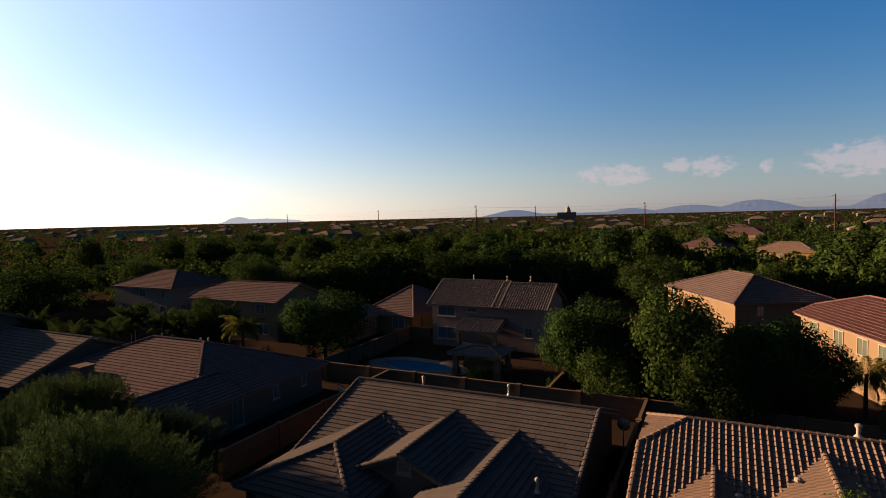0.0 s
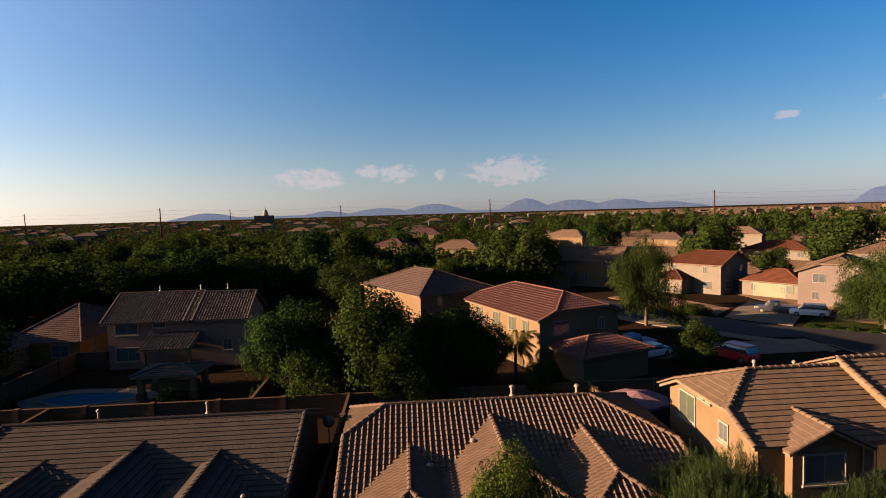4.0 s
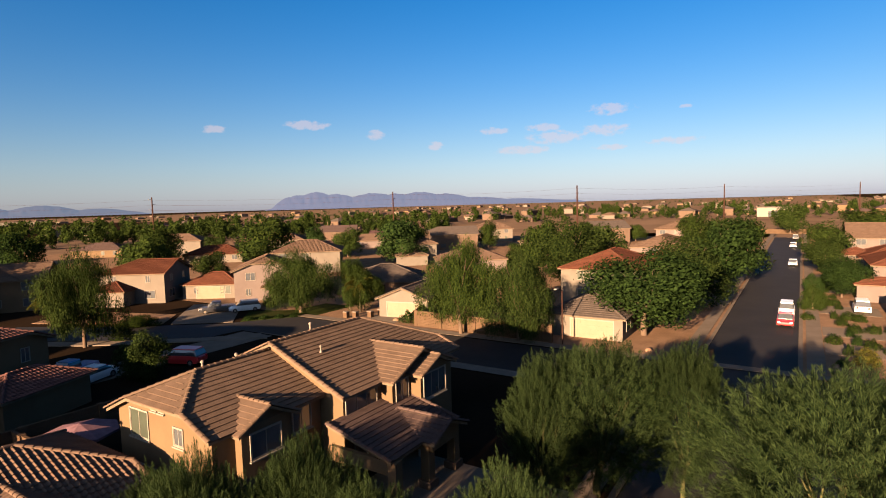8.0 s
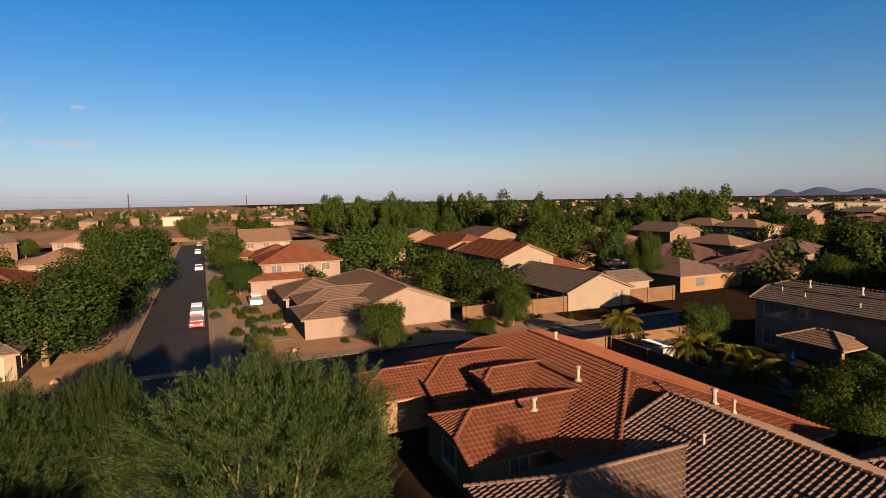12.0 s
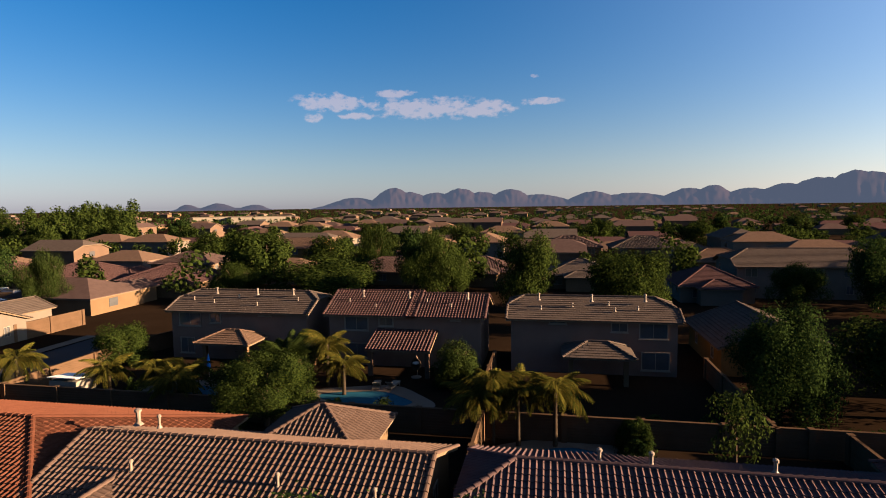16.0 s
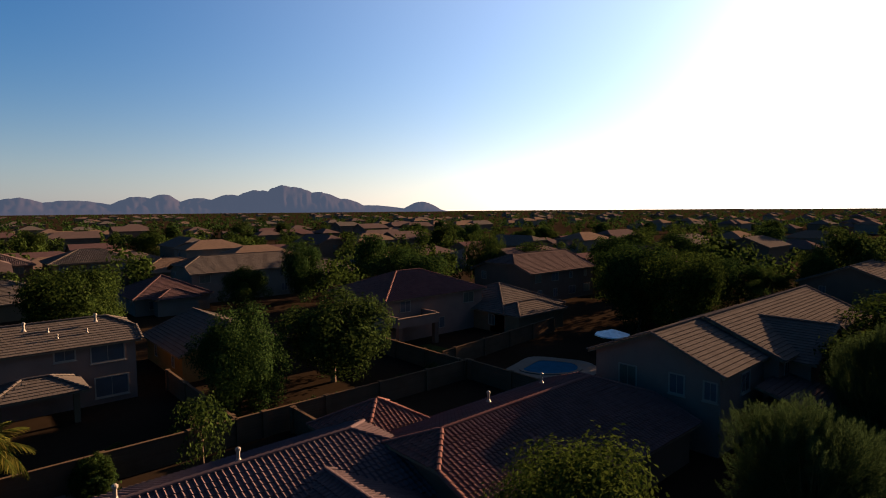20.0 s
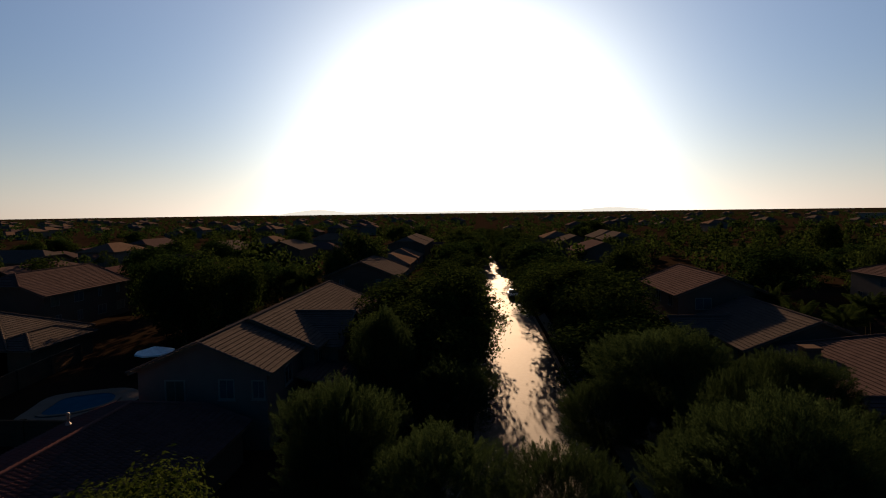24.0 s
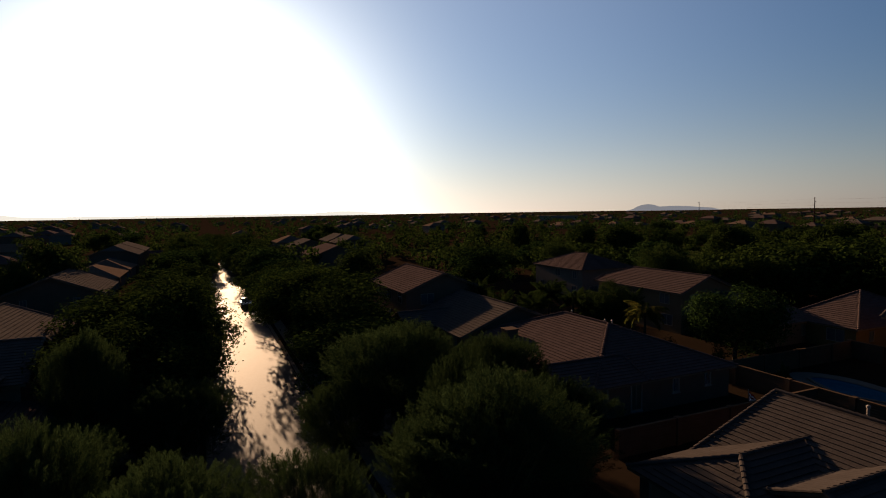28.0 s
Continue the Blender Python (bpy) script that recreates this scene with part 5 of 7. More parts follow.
tree(-22.5, 3.4, 6.6, 6.0, "palo")
tree(-17.0, 2.2, 5.2, 6.0, "palo")
tree(-18.6, 6.4, 5.6, 5.6, "palo")


# ---- windows, vents and porches of the near houses ----
def on(hs, side, x, y, z, w, h, pane="glass", bars=1, trim="trim_white"):
    """A window given in world metres on a house whose base is hs."""
    window(hs, side, x - hs.location.x, y - hs.location.y, z, w, h, pane, trim, bars)


def flue(hs, x, y, z, h=0.5, r=0.07):
    vent(hs, x - hs.location.x, y - hs.location.y, z, h, r)


on(house_b, "w", 15.6, 29.9, 4.6, 1.7, 1.5, "glass_blind")
on(house_b, "w", 15.6, 26.3, 4.55, 0.75, 0.9)
on(house_b, "w", 15.6, 28.4, 5.85, 0.4, 0.45, "trim_brown", 0)
on(house_b, "w", 15.6, 27.7, 5.85, 0.4, 0.45, "trim_brown", 0)
on(house_b, "w", 15.6, 29.4, 1.6, 1.6, 1.4)
on(house_b, "s", 24.4, 21.8, 4.45, 2.7, 1.05, "glass", 2)
on(house_b, "s", 27.2, 20.9, 4.4, 1.2, 1.3)
on(house_b, "s", 29.7, 20.1, 4.3, 2.5, 1.6, "glass", 2)
on(house_b, "s", 18.4, 23.1, 4.0, 1.9, 1.3)
on(house_b, "s", 21.3, 23.6, 4.1, 1.3, 1.3)
on(house_b, "s", 18.8, 23.6, 1.6, 2.2, 1.4)
flue(house_b, 19.3, 29.6, 6.3, 0.7)
flue(house_b, 21.8, 29.8, 6.2, 0.6)
flue(house_b, 27.2, 28.8, 7.0, 0.8)
flue(house_b, 24.6, 25.2, 6.9, 0.3, 0.05)
# porch of the brown house: a tiled lean-to with a small gable, on square stucco piers
hb = house_b
pl = [(21.5 - 23, 17.4 - 26, 2.85), (28.2 - 23, 17.4 - 26, 2.85), (28.2 - 23, 21.9 - 26, 4.0), (21.5 - 23, 21.9 - 26, 4.0)]
porch = part("porch_roof", roof_slab([pl], 0.16), "fascia", hb)
g = Geo()
tile_plane(g, pl, "F", 0.3, 0.36, False, random.Random(4))
part("roof_tiles", g, "tile_brown", porch)["kind"] = "stuff"
g = Geo()
caps(g, pl[0], pl[3])
caps(g, pl[1], pl[2])
part("ridge_tiles", g, "tile_brown", porch)["kind"] = "stuff"
wing(hb, (24.7 - 23, 27.5 - 23, 17.0 - 26, 20.0 - 26, 3.05, 0.42, "y", 0, 0, 0.4), 2.2, "stucco_tan", "tile_brown", "F")
for px in (21.9, 24.9, 27.6):
    g = Geo().box(px - 0.28 - 23, 17.2 - 26, 0.5, px + 0.28 - 23, 17.76 - 26, 2.75)
    pier = part("pier", g, "stucco_tan", hb)
    part("pier_base", Geo().box(px - 0.42 - 23, 17.06 - 26, 0, px + 0.42 - 23, 17.9 - 26, 0.5), "stucco_brown", pier)
part("porch_side_wall", Geo().box(21.65 - 23, 17.8 - 26, 2.0, 21.9 - 23, 21.8 - 26, 2.75), "stucco_tan", hb)
entry_door(hb, "s", 24.2 - 23, 21.8 - 26)
garage_door(hb, "s", 29.1 - 23, 20.1 - 26, 2.6)

on(house_l, "e", -33.2, 25.6 + 1.6, 1.4, 0.95, 2.0, "glass_blind")
on(house_l, "e", -33.2, 30.5, 1.3, 1.0, 2.0, "glass_blind")
on(house_l, "e", -33.2, 34.6, 1.75, 0.6, 1.1)
on(house_l, "e", -33.2, 38.1, 1.85, 0.6, 1.1)
on(house_l, "s", -36.3, 24.4, 1.5, 1.6, 1.3)
flue(house_l, -47.0, 34.6, 5.0)
flue(house_l, -41.8, 35.4, 4.8)
flue(house_l, -42.8, 35.4, 4.8, 0.4)
# a stucco chimney block on the front slope
part("chimney", Geo().box(-48.6 + 42, 27.2 - 33, 2.2, -47.4 + 42, 28.4 - 33, 4.1).box(-48.7 + 42, 27.1 - 33, 4.1, -47.3 + 42, 28.5 - 33, 4.25), "stucco_brown", house_l)
on(house_a, "s", -14.2, 23.5, 3.4, 0.7, 0.5, "trim_brown", 0)
on(house_a, "s", -10, 19.5, 1.5, 1.8, 1.4)
garage_door(house_a, "s", -18.7 + 15, 20.5 - 31)
for fx, fy, fz in ((-17.8, 32.3, 4.6), (-7.6, 24.5, 3.0), (-12, 33, 4.5)):
    flue(house_a, fx, fy, fz, 0.55)
for fx, fy, fz in ((3.1, 27.9, 3.6), (9.8, 31.8, 4.9), (0.8, 26.4, 3.1), (6.0, 32.2, 4.9)):
    flue(house_p, fx, fy, fz, 0.5, 0.1)
on(house_p, "w", -3.2, 33.5, 1.5, 1.2, 1.2)
for fx, fy, fz in ((20.0, -25.0, 4.6), (11.5, -21.4, 3.9), (7.0, -21.0, 3.8), (18.8, -21.5, 3.9)):
    flue(house_q, fx, fy, fz, 0.55)
on(house_q, "w", 5.5, -25.8, 1.6, 0.9, 1.4)
on(house_q, "w", 5.5, -22.0, 1.6, 0.9, 1.4)
for fx, fy, fz in ((-2.2, -24.8, 4.5), (-4.4, -24.8, 4.5), (-9.4, -24.9, 4.5)):
    flue(house_r, fx, fy, fz, 0.5, 0.08)
for fx, fy, fz in ((-24.0, -23.0, 4.3), (-28.5, -22.5, 4.6)):
    flue(house_s, fx, fy, fz)
for fx, fy, fz, fh in ((36.5, -25.3, 4.7, 0.5), (28.8, -21.7, 4.2, 0.8), (26.2, -16.7, 4.0, 0.6), (21.4, -25.2, 4.6, 0.7)):
    flue(house_red, fx, fy, fz, fh, 0.12)
on(house_red, "n", 38.4, -10.3, 1.5, 1.6, 1.3)
on(house_red, "n", 28.2, -12.3, 1.5, 1.8, 1.3)
on(house_red, "w", 25.0, -15, 1.6, 1.2, 1.2)
on(house_g, "e", -35.9, -17.0, 4.2, 1.0, 1.3, "glass", 1)
on(house_g, "e", -35.9, -20.6, 4.0, 1.3, 1.5, "glass_blind")
on(house_g, "e", -35.9, -14.8, 4.2, 0.8, 1.2)
on(house_g, "e", -35.9, -20.5, 1.5, 1.4, 1.3)
on(house_g, "n", -40, -14.2, 4.1, 1.4, 1.3)
on(house_g, "n", -45, -13.2, 4.1, 1.0, 1.3)
on(house_g, "n", -52.5, -11, 4.1, 1.8, 1.4)
# lean-to over the two-storey house's garage
pg = [(-40 + 50, -9.2 + 18, 2.8), (-46 + 50, -9.2 + 18, 2.8), (-46 + 50, -13.6 + 18, 3.9), (-40 + 50, -13.6 + 18, 3.9)]
gr = part("garage_roof", roof_slab([pg], 0.16), "fascia", house_g)
g = Geo()
tile_plane(g, pg, "F", 0.3, 0.36, False, random.Random(5))
part("roof_tiles", g, "tile_brown", gr)["kind"] = "stuff"
part("garage_wall", Geo().box(4.3, 4.5, 0, 9.7, 8.5, 2.7), "stucco_brown", house_g)

for hs, wins in ((house_n1, ((37.8, 4.3, 2.5, 1.5), (34.8, 4.5, 1.2, 1.2), (29.1, 5.0, 1.3, 0.4), (38.2, 1.4, 1.6, 1.6), (26, 1.4, 1.6, 1.4))),
                 (house_n2, ((19.1, 4.35, 2.4, 1.5), (16.0, 4.6, 1.4, 1.0), (19.1, 1.5, 2.4, 1.4), (9.0, 5.0, 0.8, 0.3))),
                 (house_n3, ((-9.4, 4.35, 2.4, 1.6), (-6.4, 4.6, 1.4, 1.0), (-0.8, 5.0, 1.5, 0.5), (-9.6, 1.4, 2.4, 1.6)))):
    yy = -53 if hs is house_n3 else -52.8
    for wx, wz, ww, wh in wins:
        on(hs, "n", wx, yy, wz, ww, wh, "glass", 1, "trim_white")
for hs, xs in ((house_n1, (27, 31, 36)), (house_n2, (8, 14, 19)), (house_n3, (-9, -4, 1))):
    for fx in xs:
        flue(hs, fx, -55.2 + (fx % 3) * 0.3, 6.6, 0.55, 0.09)
for hs, spots in ((house_n1, ((26.2, -54.6), (30.4, -53.6), (33.2, -54.9), (35.6, -53.9), (38.3, -54.4))), (house_n2, ((9.6, -54.0), (12.2, -54.8), (17.3, -53.7), (20.4, -54.6))), (house_n3, ((-8.2, -54.2), (-6.1, -53.9), (-5.6, -54.9), (-2.2, -54.5), (0.8, -54.0)))):
    for fx, fy in spots:
        flue(hs, fx, fy, 5.16 - 0.42 * (fy + 52.35), 0.22, 0.05)
for wx, wz, ww, wh in ((-30.2, 4.4, 2.3, 1.3), (-30.2, 1.6, 2.5, 1.4), (-26.8, 4.8, 1.3, 0.8), (-19.7, 2.3, 0.9, 1.1)):
    on(house_h1, "s", wx, 61.2, wz, ww, wh)
for fx in (-28, -23.5, -20.5):
    flue(house_h1, fx, 64.8, 7.9, 0.4)


def patio_roof(hs, x0, x1, y0, y1, z, roof, style, kind, wall):
    """A roofed patio on stucco posts: a hip, or a lean-to that rises to the house."""
    cx, cy = hs.location.x, hs.location.y
    if kind == "hip":
        wing(hs, (x0 - cx, x1 - cx, y0 - cy, y1 - cy, z, 0.42, "x", 1, 1, 0.35), None, wall, roof, style)
    else:
        lo, hi = (y1, y0) if kind == "north" else (y0, y1)
        p = [(x0 - cx, lo - cy, z), (x1 - cx, lo - cy, z), (x1 - cx, hi - cy, z + 1.1), (x0 - cx, hi - cy, z + 1.1)]
        r = part("patio_roof", roof_slab([p if kind != "north" else [p[1], p[0], p[3], p[2]]], 0.18), "fascia", hs)
        g = Geo()
        tile_plane(g, p, style, 0.33, 0.4, False, random.Random(6))
        part("roof_tiles", g, roof, r)["kind"] = "stuff"
    ye = y1 - 0.5 if kind != "south" else y0 + 0.5
    for px in (x0 + 0.4, x1 - 0.4):
        part("post", Geo().box(px - 0.2 - cx, ye - 0.2 - cy, 0, px + 0.2 - cx, ye + 0.2 - cy, z), wall, hs)


patio_roof(house_n1, 29.2, 34.5, -53, -49.3, 2.75, "tile_tan", "F", "hip", "stucco_tan")
patio_roof(house_n2, 10.7, 17.0, -52.8, -48.9, 2.65, "tile_maroon", "S", "north", "stucco_brown")
patio_roof(house_n3, -7.0, -1.5, -53, -49.2, 2.75, "tile_grey", "F", "hip", "stucco_tan")
patio_roof(house_h1, -27.6, -22.3, 57.6, 61.2, 2.75, "tile_grey", "S", "south", "stucco_tan")


# the balcony over the patio of a house behind: a deck on piers inside a stepped stucco parapet
deck = part("balcony", Geo().box(2.6, 6.0, 2.5, 8.6, 9.2, 2.75), "stucco_taupe", house_v)
part("parapet", Geo().box(2.6, 9.0, 2.75, 8.6, 9.2, 3.55).box(2.6, 6.06, 2.75, 2.8, 9.0, 3.75).box(8.4, 6.06, 2.75, 8.6, 9.0, 3.75), "stucco_taupe", deck)
part("coping", Geo().box(2.5, 8.95, 3.55, 8.7, 9.25, 3.63), "trim_brown", deck)
for qx in (2.9, 8.3):
    part("pier", Geo().box(qx - 0.28, 8.6, 0, qx + 0.28, 9.16, 2.5), "stucco_brown", house_v)

# ---- garden walls, pavements, yards ----
def block_wall(x0, y0, x1, y1, h=1.8, material="block_wall", label="tan concrete-block garden wall with a cap"):
    """A garden wall of courses with pilasters and a cap, along one line."""
    L = math.hypot(x1 - x0, y1 - y0)
    a = math.degrees(math.atan2(y1 - y0, x1 - x0))
    t = thing("garden_wall", (x0, y0, 0), label, "wall", "garden walls", rz=a)
    g = Geo()
    n = max(1, int(h / 0.2))
    for i in range(n):
        g.box(0, -0.075 + 0.004 * (i % 2), i * h / n, L, 0.075 - 0.004 * (i % 2), (i + 1) * h / n - 0.012)
    k = part("courses", g, material, t)
    k["kind"] = "stuff"
    part("cap", Geo().box(-0.02, -0.11, h, L + 0.02, 0.11, h + 0.06), material, t)
    for i in range(int(L / 5) + 1):
        x = min(L, i * 5.0)
        part("pilaster", Geo().box(x - 0.2, -0.2, 0, x + 0.2, 0.2, h + 0.1), material, t)
    return t


block_wall(-60, 43.6, 33, 43.6)
block_wall(-4.9, 24, -4.9, 43.4)
block_wall(-27.6, 24, -27.6, 43.4)
block_wall(14.4, 27, 14.4, 43.4)
block_wall(-36, 43.8, -36, 62)
block_wall(-12.5, 43.8, -12.5, 70)
block_wall(-36.2, 62, -33, 62)
block_wall(-36, -37.2, 44.5, -37.2)
block_wall(4.5, -36.6, 4.5, -25)
block_wall(-17.9, -36.6, -17.9, -25)
block_wall(-14, -53, -14, -37)
block_wall(5.2, -53, 5.2, -37)
block_wall(23.3, -53, 23.3, -37)
block_wall(-35.5, -53, -35.5, -37)
block_wall(-36, -36.8, -36, -24)
block_wall(-58, -44, -36.2, -41)
block_wall(44.5, -52, 44.5, -26)
block_wall(41.5, -62, 44.5, -52)
block_wall(58.3, 23.5, 58.8, 42.5, 2.0)
block_wall(58.8, 42.5, 62.5, 44.2, 2.0)
block_wall(64.3, -46, 64.3, -30.2, 2.1)
block_wall(58, 7.0, 58.3, 7.0, 1.2)
block_wall(64, -66, 64.3, -46, 2.1)
block_wall(86.5, -31, 86.5, -45, 1.8)
block_wall(64.5, -45, 125, -45, 1.8)
block_wall(262.5, -10, 262.5, 18, 1.8)

sheet("pavement_cross_east", 56.3, 57.7, -60, 62, 0.12, "concrete", "pale concrete pavement along the cross street")
sheet("kerb_cross_east", 56.0, 56.3, -60, -0.4, 0.14, "concrete", "pale concrete kerb of the cross street")
sheet("kerb_cross_far", 56.0, 56.3, 8.4, 62, 0.14, "concrete", "pale concrete kerb of the cross street")
sheet("pavement_cross_west", 44.9, 46.2, 9, 50, 0.12, "concrete", "pale concrete pavement along the cross street")
sheet("pavement_cross_near", 44.9, 46.2, -60, -1, 0.12, "concrete", "pale concrete pavement along the cross street")
sheet("kerb_cross_west", 46.2, 46.5, 9, 58, 0.14, "concrete", "pale concrete kerb of the cross street")
sheet("kerb_cross_near", 46.2, 46.5, -60, -1, 0.14, "concrete", "pale concrete kerb of the cross street")
sheet("pavement_side_south", 58, 260, -2.2, -0.7, 0.12, "concrete", "pale concrete pavement beside the side street")
sheet("kerb_side_south", 57, 260, -0.4, 0.0, 0.14, "concrete", "pale concrete kerb of the side street")
sheet("pavement_side_north", 58, 260, 8.8, 10.2, 0.12, "concrete", "pale concrete pavement beside the side street")
sheet("kerb_side_north", 57, 260, 8.0, 8.4, 0.14, "concrete", "pale concrete kerb of the side street")
sheet("pavement_west_north", -240, 44, 8.9, 10.2, 0.12, "concrete", "concrete pavement in tree shade")
sheet("kerb_west_north", -240, 45, 8.0, 8.4, 0.14, "concrete", "concrete kerb in tree shade")
sheet("pavement_west_south", -240, 44, -2.2, -0.8, 0.12, "concrete", "concrete pavement in tree shade")
sheet("kerb_west_south", -240, 45, -0.4, 0.0, 0.14, "concrete", "concrete kerb in tree shade")
for i, (dx, wd) in enumerate(((68.5, 5.0), (77, 5), (91.5, 6), (110, 6), (128, 5), (147, 5), (168, 6))):
    sheet("driveway", dx - wd / 2, dx + wd / 2, -9, -2.3, 0.06, "concrete", "pale concrete driveway before a house")
for dx in (25.6, -20.7, 3, -40):
    sheet("driveway", dx - 2.6, dx + 2.6, 10.3, 21, 0.06, "concrete", "concrete driveway before a garage")
for dx in (21, -12, -43, -25):
    sheet("driveway", dx - 2.6, dx + 2.6, -12, -2.3, 0.06, "concrete", "concrete driveway before a garage")
sheet("driveway", 57.8, 62.0, 46.0, 52.0, 0.06, "concrete", "pale concrete driveway before a garage")
sheet("driveway", 21, 46, 55.5, 61, 0.06, "concrete", "pale concrete driveway with parked cars")
sheet("lawn_corner", 57.8, 66, 60, 66, 0.05, "lawn", "small mown front lawn")
sheet("lawn_back", -42, -37, -50, -45.5, 0.05, "lawn", "small patch of green lawn")
sheet("lawn_park", -230, -75, 80, 190, 0.05, "lawn", "broad park lawn among trees")
sheet("yard_gravel", 57.7, 262, -44, -0.4, 0.03, "gravel", "tan gravel front yards")
sheet("yard_north", 57.7, 240, 62, 250, 0.02, "gravel", "tan gravel ground between the homes")
sheet("yard_gravel_north", 57.7, 262, 8.4, 60, 0.03, "gravel", "tan gravel front yards")
sheet("field_dirt", 240, 460, -60, 420, 0.03, "field", "bare tilled brown field beyond the houses")
sheet("field_far", 460, 4200, -150, 2200, 0.03, "field", "dusty brown plain reaching towards the horizon")
sheet("field_north", 60, 240, 250, 420, 0.03, "field", "bare tilled brown field beyond the houses")


def pool(x, y, rx, ry, seed, label):
    """A kidney-shaped pool: coping round a water sheet, set in paving."""
    t = thing("swimming_pool", (x, y, 0.02), label, "pool", "pools")
    n = 36
    def ring(k, z):
        return [((rx + k) * math.cos(i * math.tau / n) * (1 + 0.16 * math.cos(2 * i * math.tau / n + seed)), (ry + k) * math.sin(i * math.tau / n) * (1 + 0.14 * math.sin(3 * i * math.tau / n + seed)), z) for i in range(n)]
    g = Geo()
    g.v += ring(0, 0.1) + ring(0.4, 0.1) + ring(0.4, 0.0) + ring(0, -0.0)
    for j in range(3):
        g.f += [(j * n + i, (j + 1) * n + i, (j + 1) * n + (i + 1) % n, j * n + (i + 1) % n) for i in range(n)]
    part("coping", g, "concrete", t)
    g = Geo()
    g.face(*ring(0.02, 0.06))
    part("water", g, "water", t)
    g = Geo()
    g.v += ring(0.4, 0.012) + ring(1.8, 0.012)
    g.f += [(i, n + i, n + (i + 1) % n, (i + 1) % n) for i in range(n)]
    part("paving", g, "concrete", t)


pool(-29, 51.2, 3.6, 1.7, 0.5, "blue backyard pool with pale coping")
pool(15, -43.0, 3.8, 1.8, 1.2, "dark blue backyard pool beside sun loungers")
pool(-1.4, -34.9, 2.8, 1.1, 0.3, "small backyard pool behind a tiled roof")
pool(-44.4, -34.0, 2.8, 2.2, 2.0, "round backyard pool with a raised rim")
pool(30.5, -42.5, 3.2, 1.4, 0.0, "backyard pool in evening shade")
pool(-22, -33.2, 2.4, 1.4, 0.8, "small backyard pool beside a tile roof")


# ---- yard furniture ----
def gazebo(x, y, w, d, z):
    t = thing("gazebo", (x, y, 0), "open garden shelter with a tiled hip roof on stone piers", "gazebo")
    for i, (sx, sy) in enumerate(((-1, -1), (1, -1), (1, 1), (-1, 1))):
        px, py = sx * (w / 2 - 0.35), sy * (d / 2 - 0.35)
        p = part("pier", Geo().box(px - 0.25, py - 0.25, 0, px + 0.25, py + 0.25, z), "stucco_tan", t)
        part("pier_base", Geo().box(px - 0.34, py - 0.34, 0, px + 0.34, py + 0.34, 0.7), "block_wall", p)
    wing(t, (-w / 2, w / 2, -d / 2, d / 2, z, 0.22, "x", 1, 1, 0.3), None, "stucco_tan", "tile_grey", "F")
    part("counter", Geo().box(-w / 2 + 0.8, d / 2 - 0.9, 0, w / 2 - 0.8, d / 2 - 0.4, 1.0), "stucco_tan", t)


gazebo(-21.6, 51.6, 5.2, 3.6, 2.35)


def lounger(x, y, rz):
    t = thing("sun_lounger", (x, y, 0), "white cushioned sun lounger beside the pool", "lounger", "sun loungers", rz=rz)
    part("frame", Geo().box(-0.32, -0.95, 0.28, 0.32, 0.95, 0.34), "metal", t)
    for sx in (-0.27, 0.27):
        for sy in (-0.85, 0.85):
            part("leg", Geo().box(sx - 0.03, sy - 0.03, 0, sx + 0.03, sy + 0.03, 0.28), "metal", t)
    part("mattress", Geo().box(-0.31, -0.95, 0.34, 0.31, 0.3, 0.43), "trim_white", t)
    g = Geo()
    g.slab([(-0.31, 0.3, 0.43), (0.31, 0.3, 0.43), (0.31, 0.9, 0.85), (-0.31, 0.9, 0.85)], 0.09)
    part("backrest", g, "trim_white", t)


lounger(14.9, -46.0, 12)
lounger(13.5, -46.2, -8)
M["fabric_blue"] = mat("fabric_blue", (0.03, 0.16, 0.4), 0.9, None, 3)
M["fabric_plum"] = mat("fabric_plum", (0.12, 0.07, 0.08), 0.9, None, 3)
M["fabric_white"] = mat("fabric_white", (0.62, 0.6, 0.56), 0.9, None, 3)


def umbrella(x, y, r, fabric, label, closed=False):
    t = thing("patio_umbrella", (x, y, 0), label, "umbrella", "umbrellas")
    part("pole", Geo().lathe((0, 0, 0), [(0.025, 0.05), (0.025, 2.5)], 8), "metal", t)
    part("base", Geo().lathe((0, 0, 0), [(0.28, 0), (0.28, 0.05), (0.1, 0.09)], 14), "concrete", t)
    g = Geo()
    if closed:
        g.lathe((0, 0, 0), [(0.16, 0.9), (0.2, 1.1), (0.12, 2.0), (0.03, 2.55)], 10)
    else:
        n = 8
        g.v += [(0, 0, 2.65)] + [(r * math.cos(i * math.tau / n), r * math.sin(i * math.tau / n), 2.1) for i in range(n)] + [(r * math.cos(i * math.tau / n), r * math.sin(i * math.tau / n), 1.95) for i in range(n)]
        g.f += [(0, 1 + i, 1 + (i + 1) % n) for i in range(n)] + [(1 + i, 9 + i, 9 + (i + 1) % n, 1 + (i + 1) % n) for i in range(n)]
    part("canopy", g, fabric, t)


umbrella(31.1, -45.8, 1.4, "fabric_blue", "closed blue patio umbrella", True)
umbrella(16.3, 38.5, 2.3, "fabric_plum", "open dark patio umbrella in shade")
umbrella(-54.1, -33.0, 1.9, "fabric_white", "open white patio umbrella")


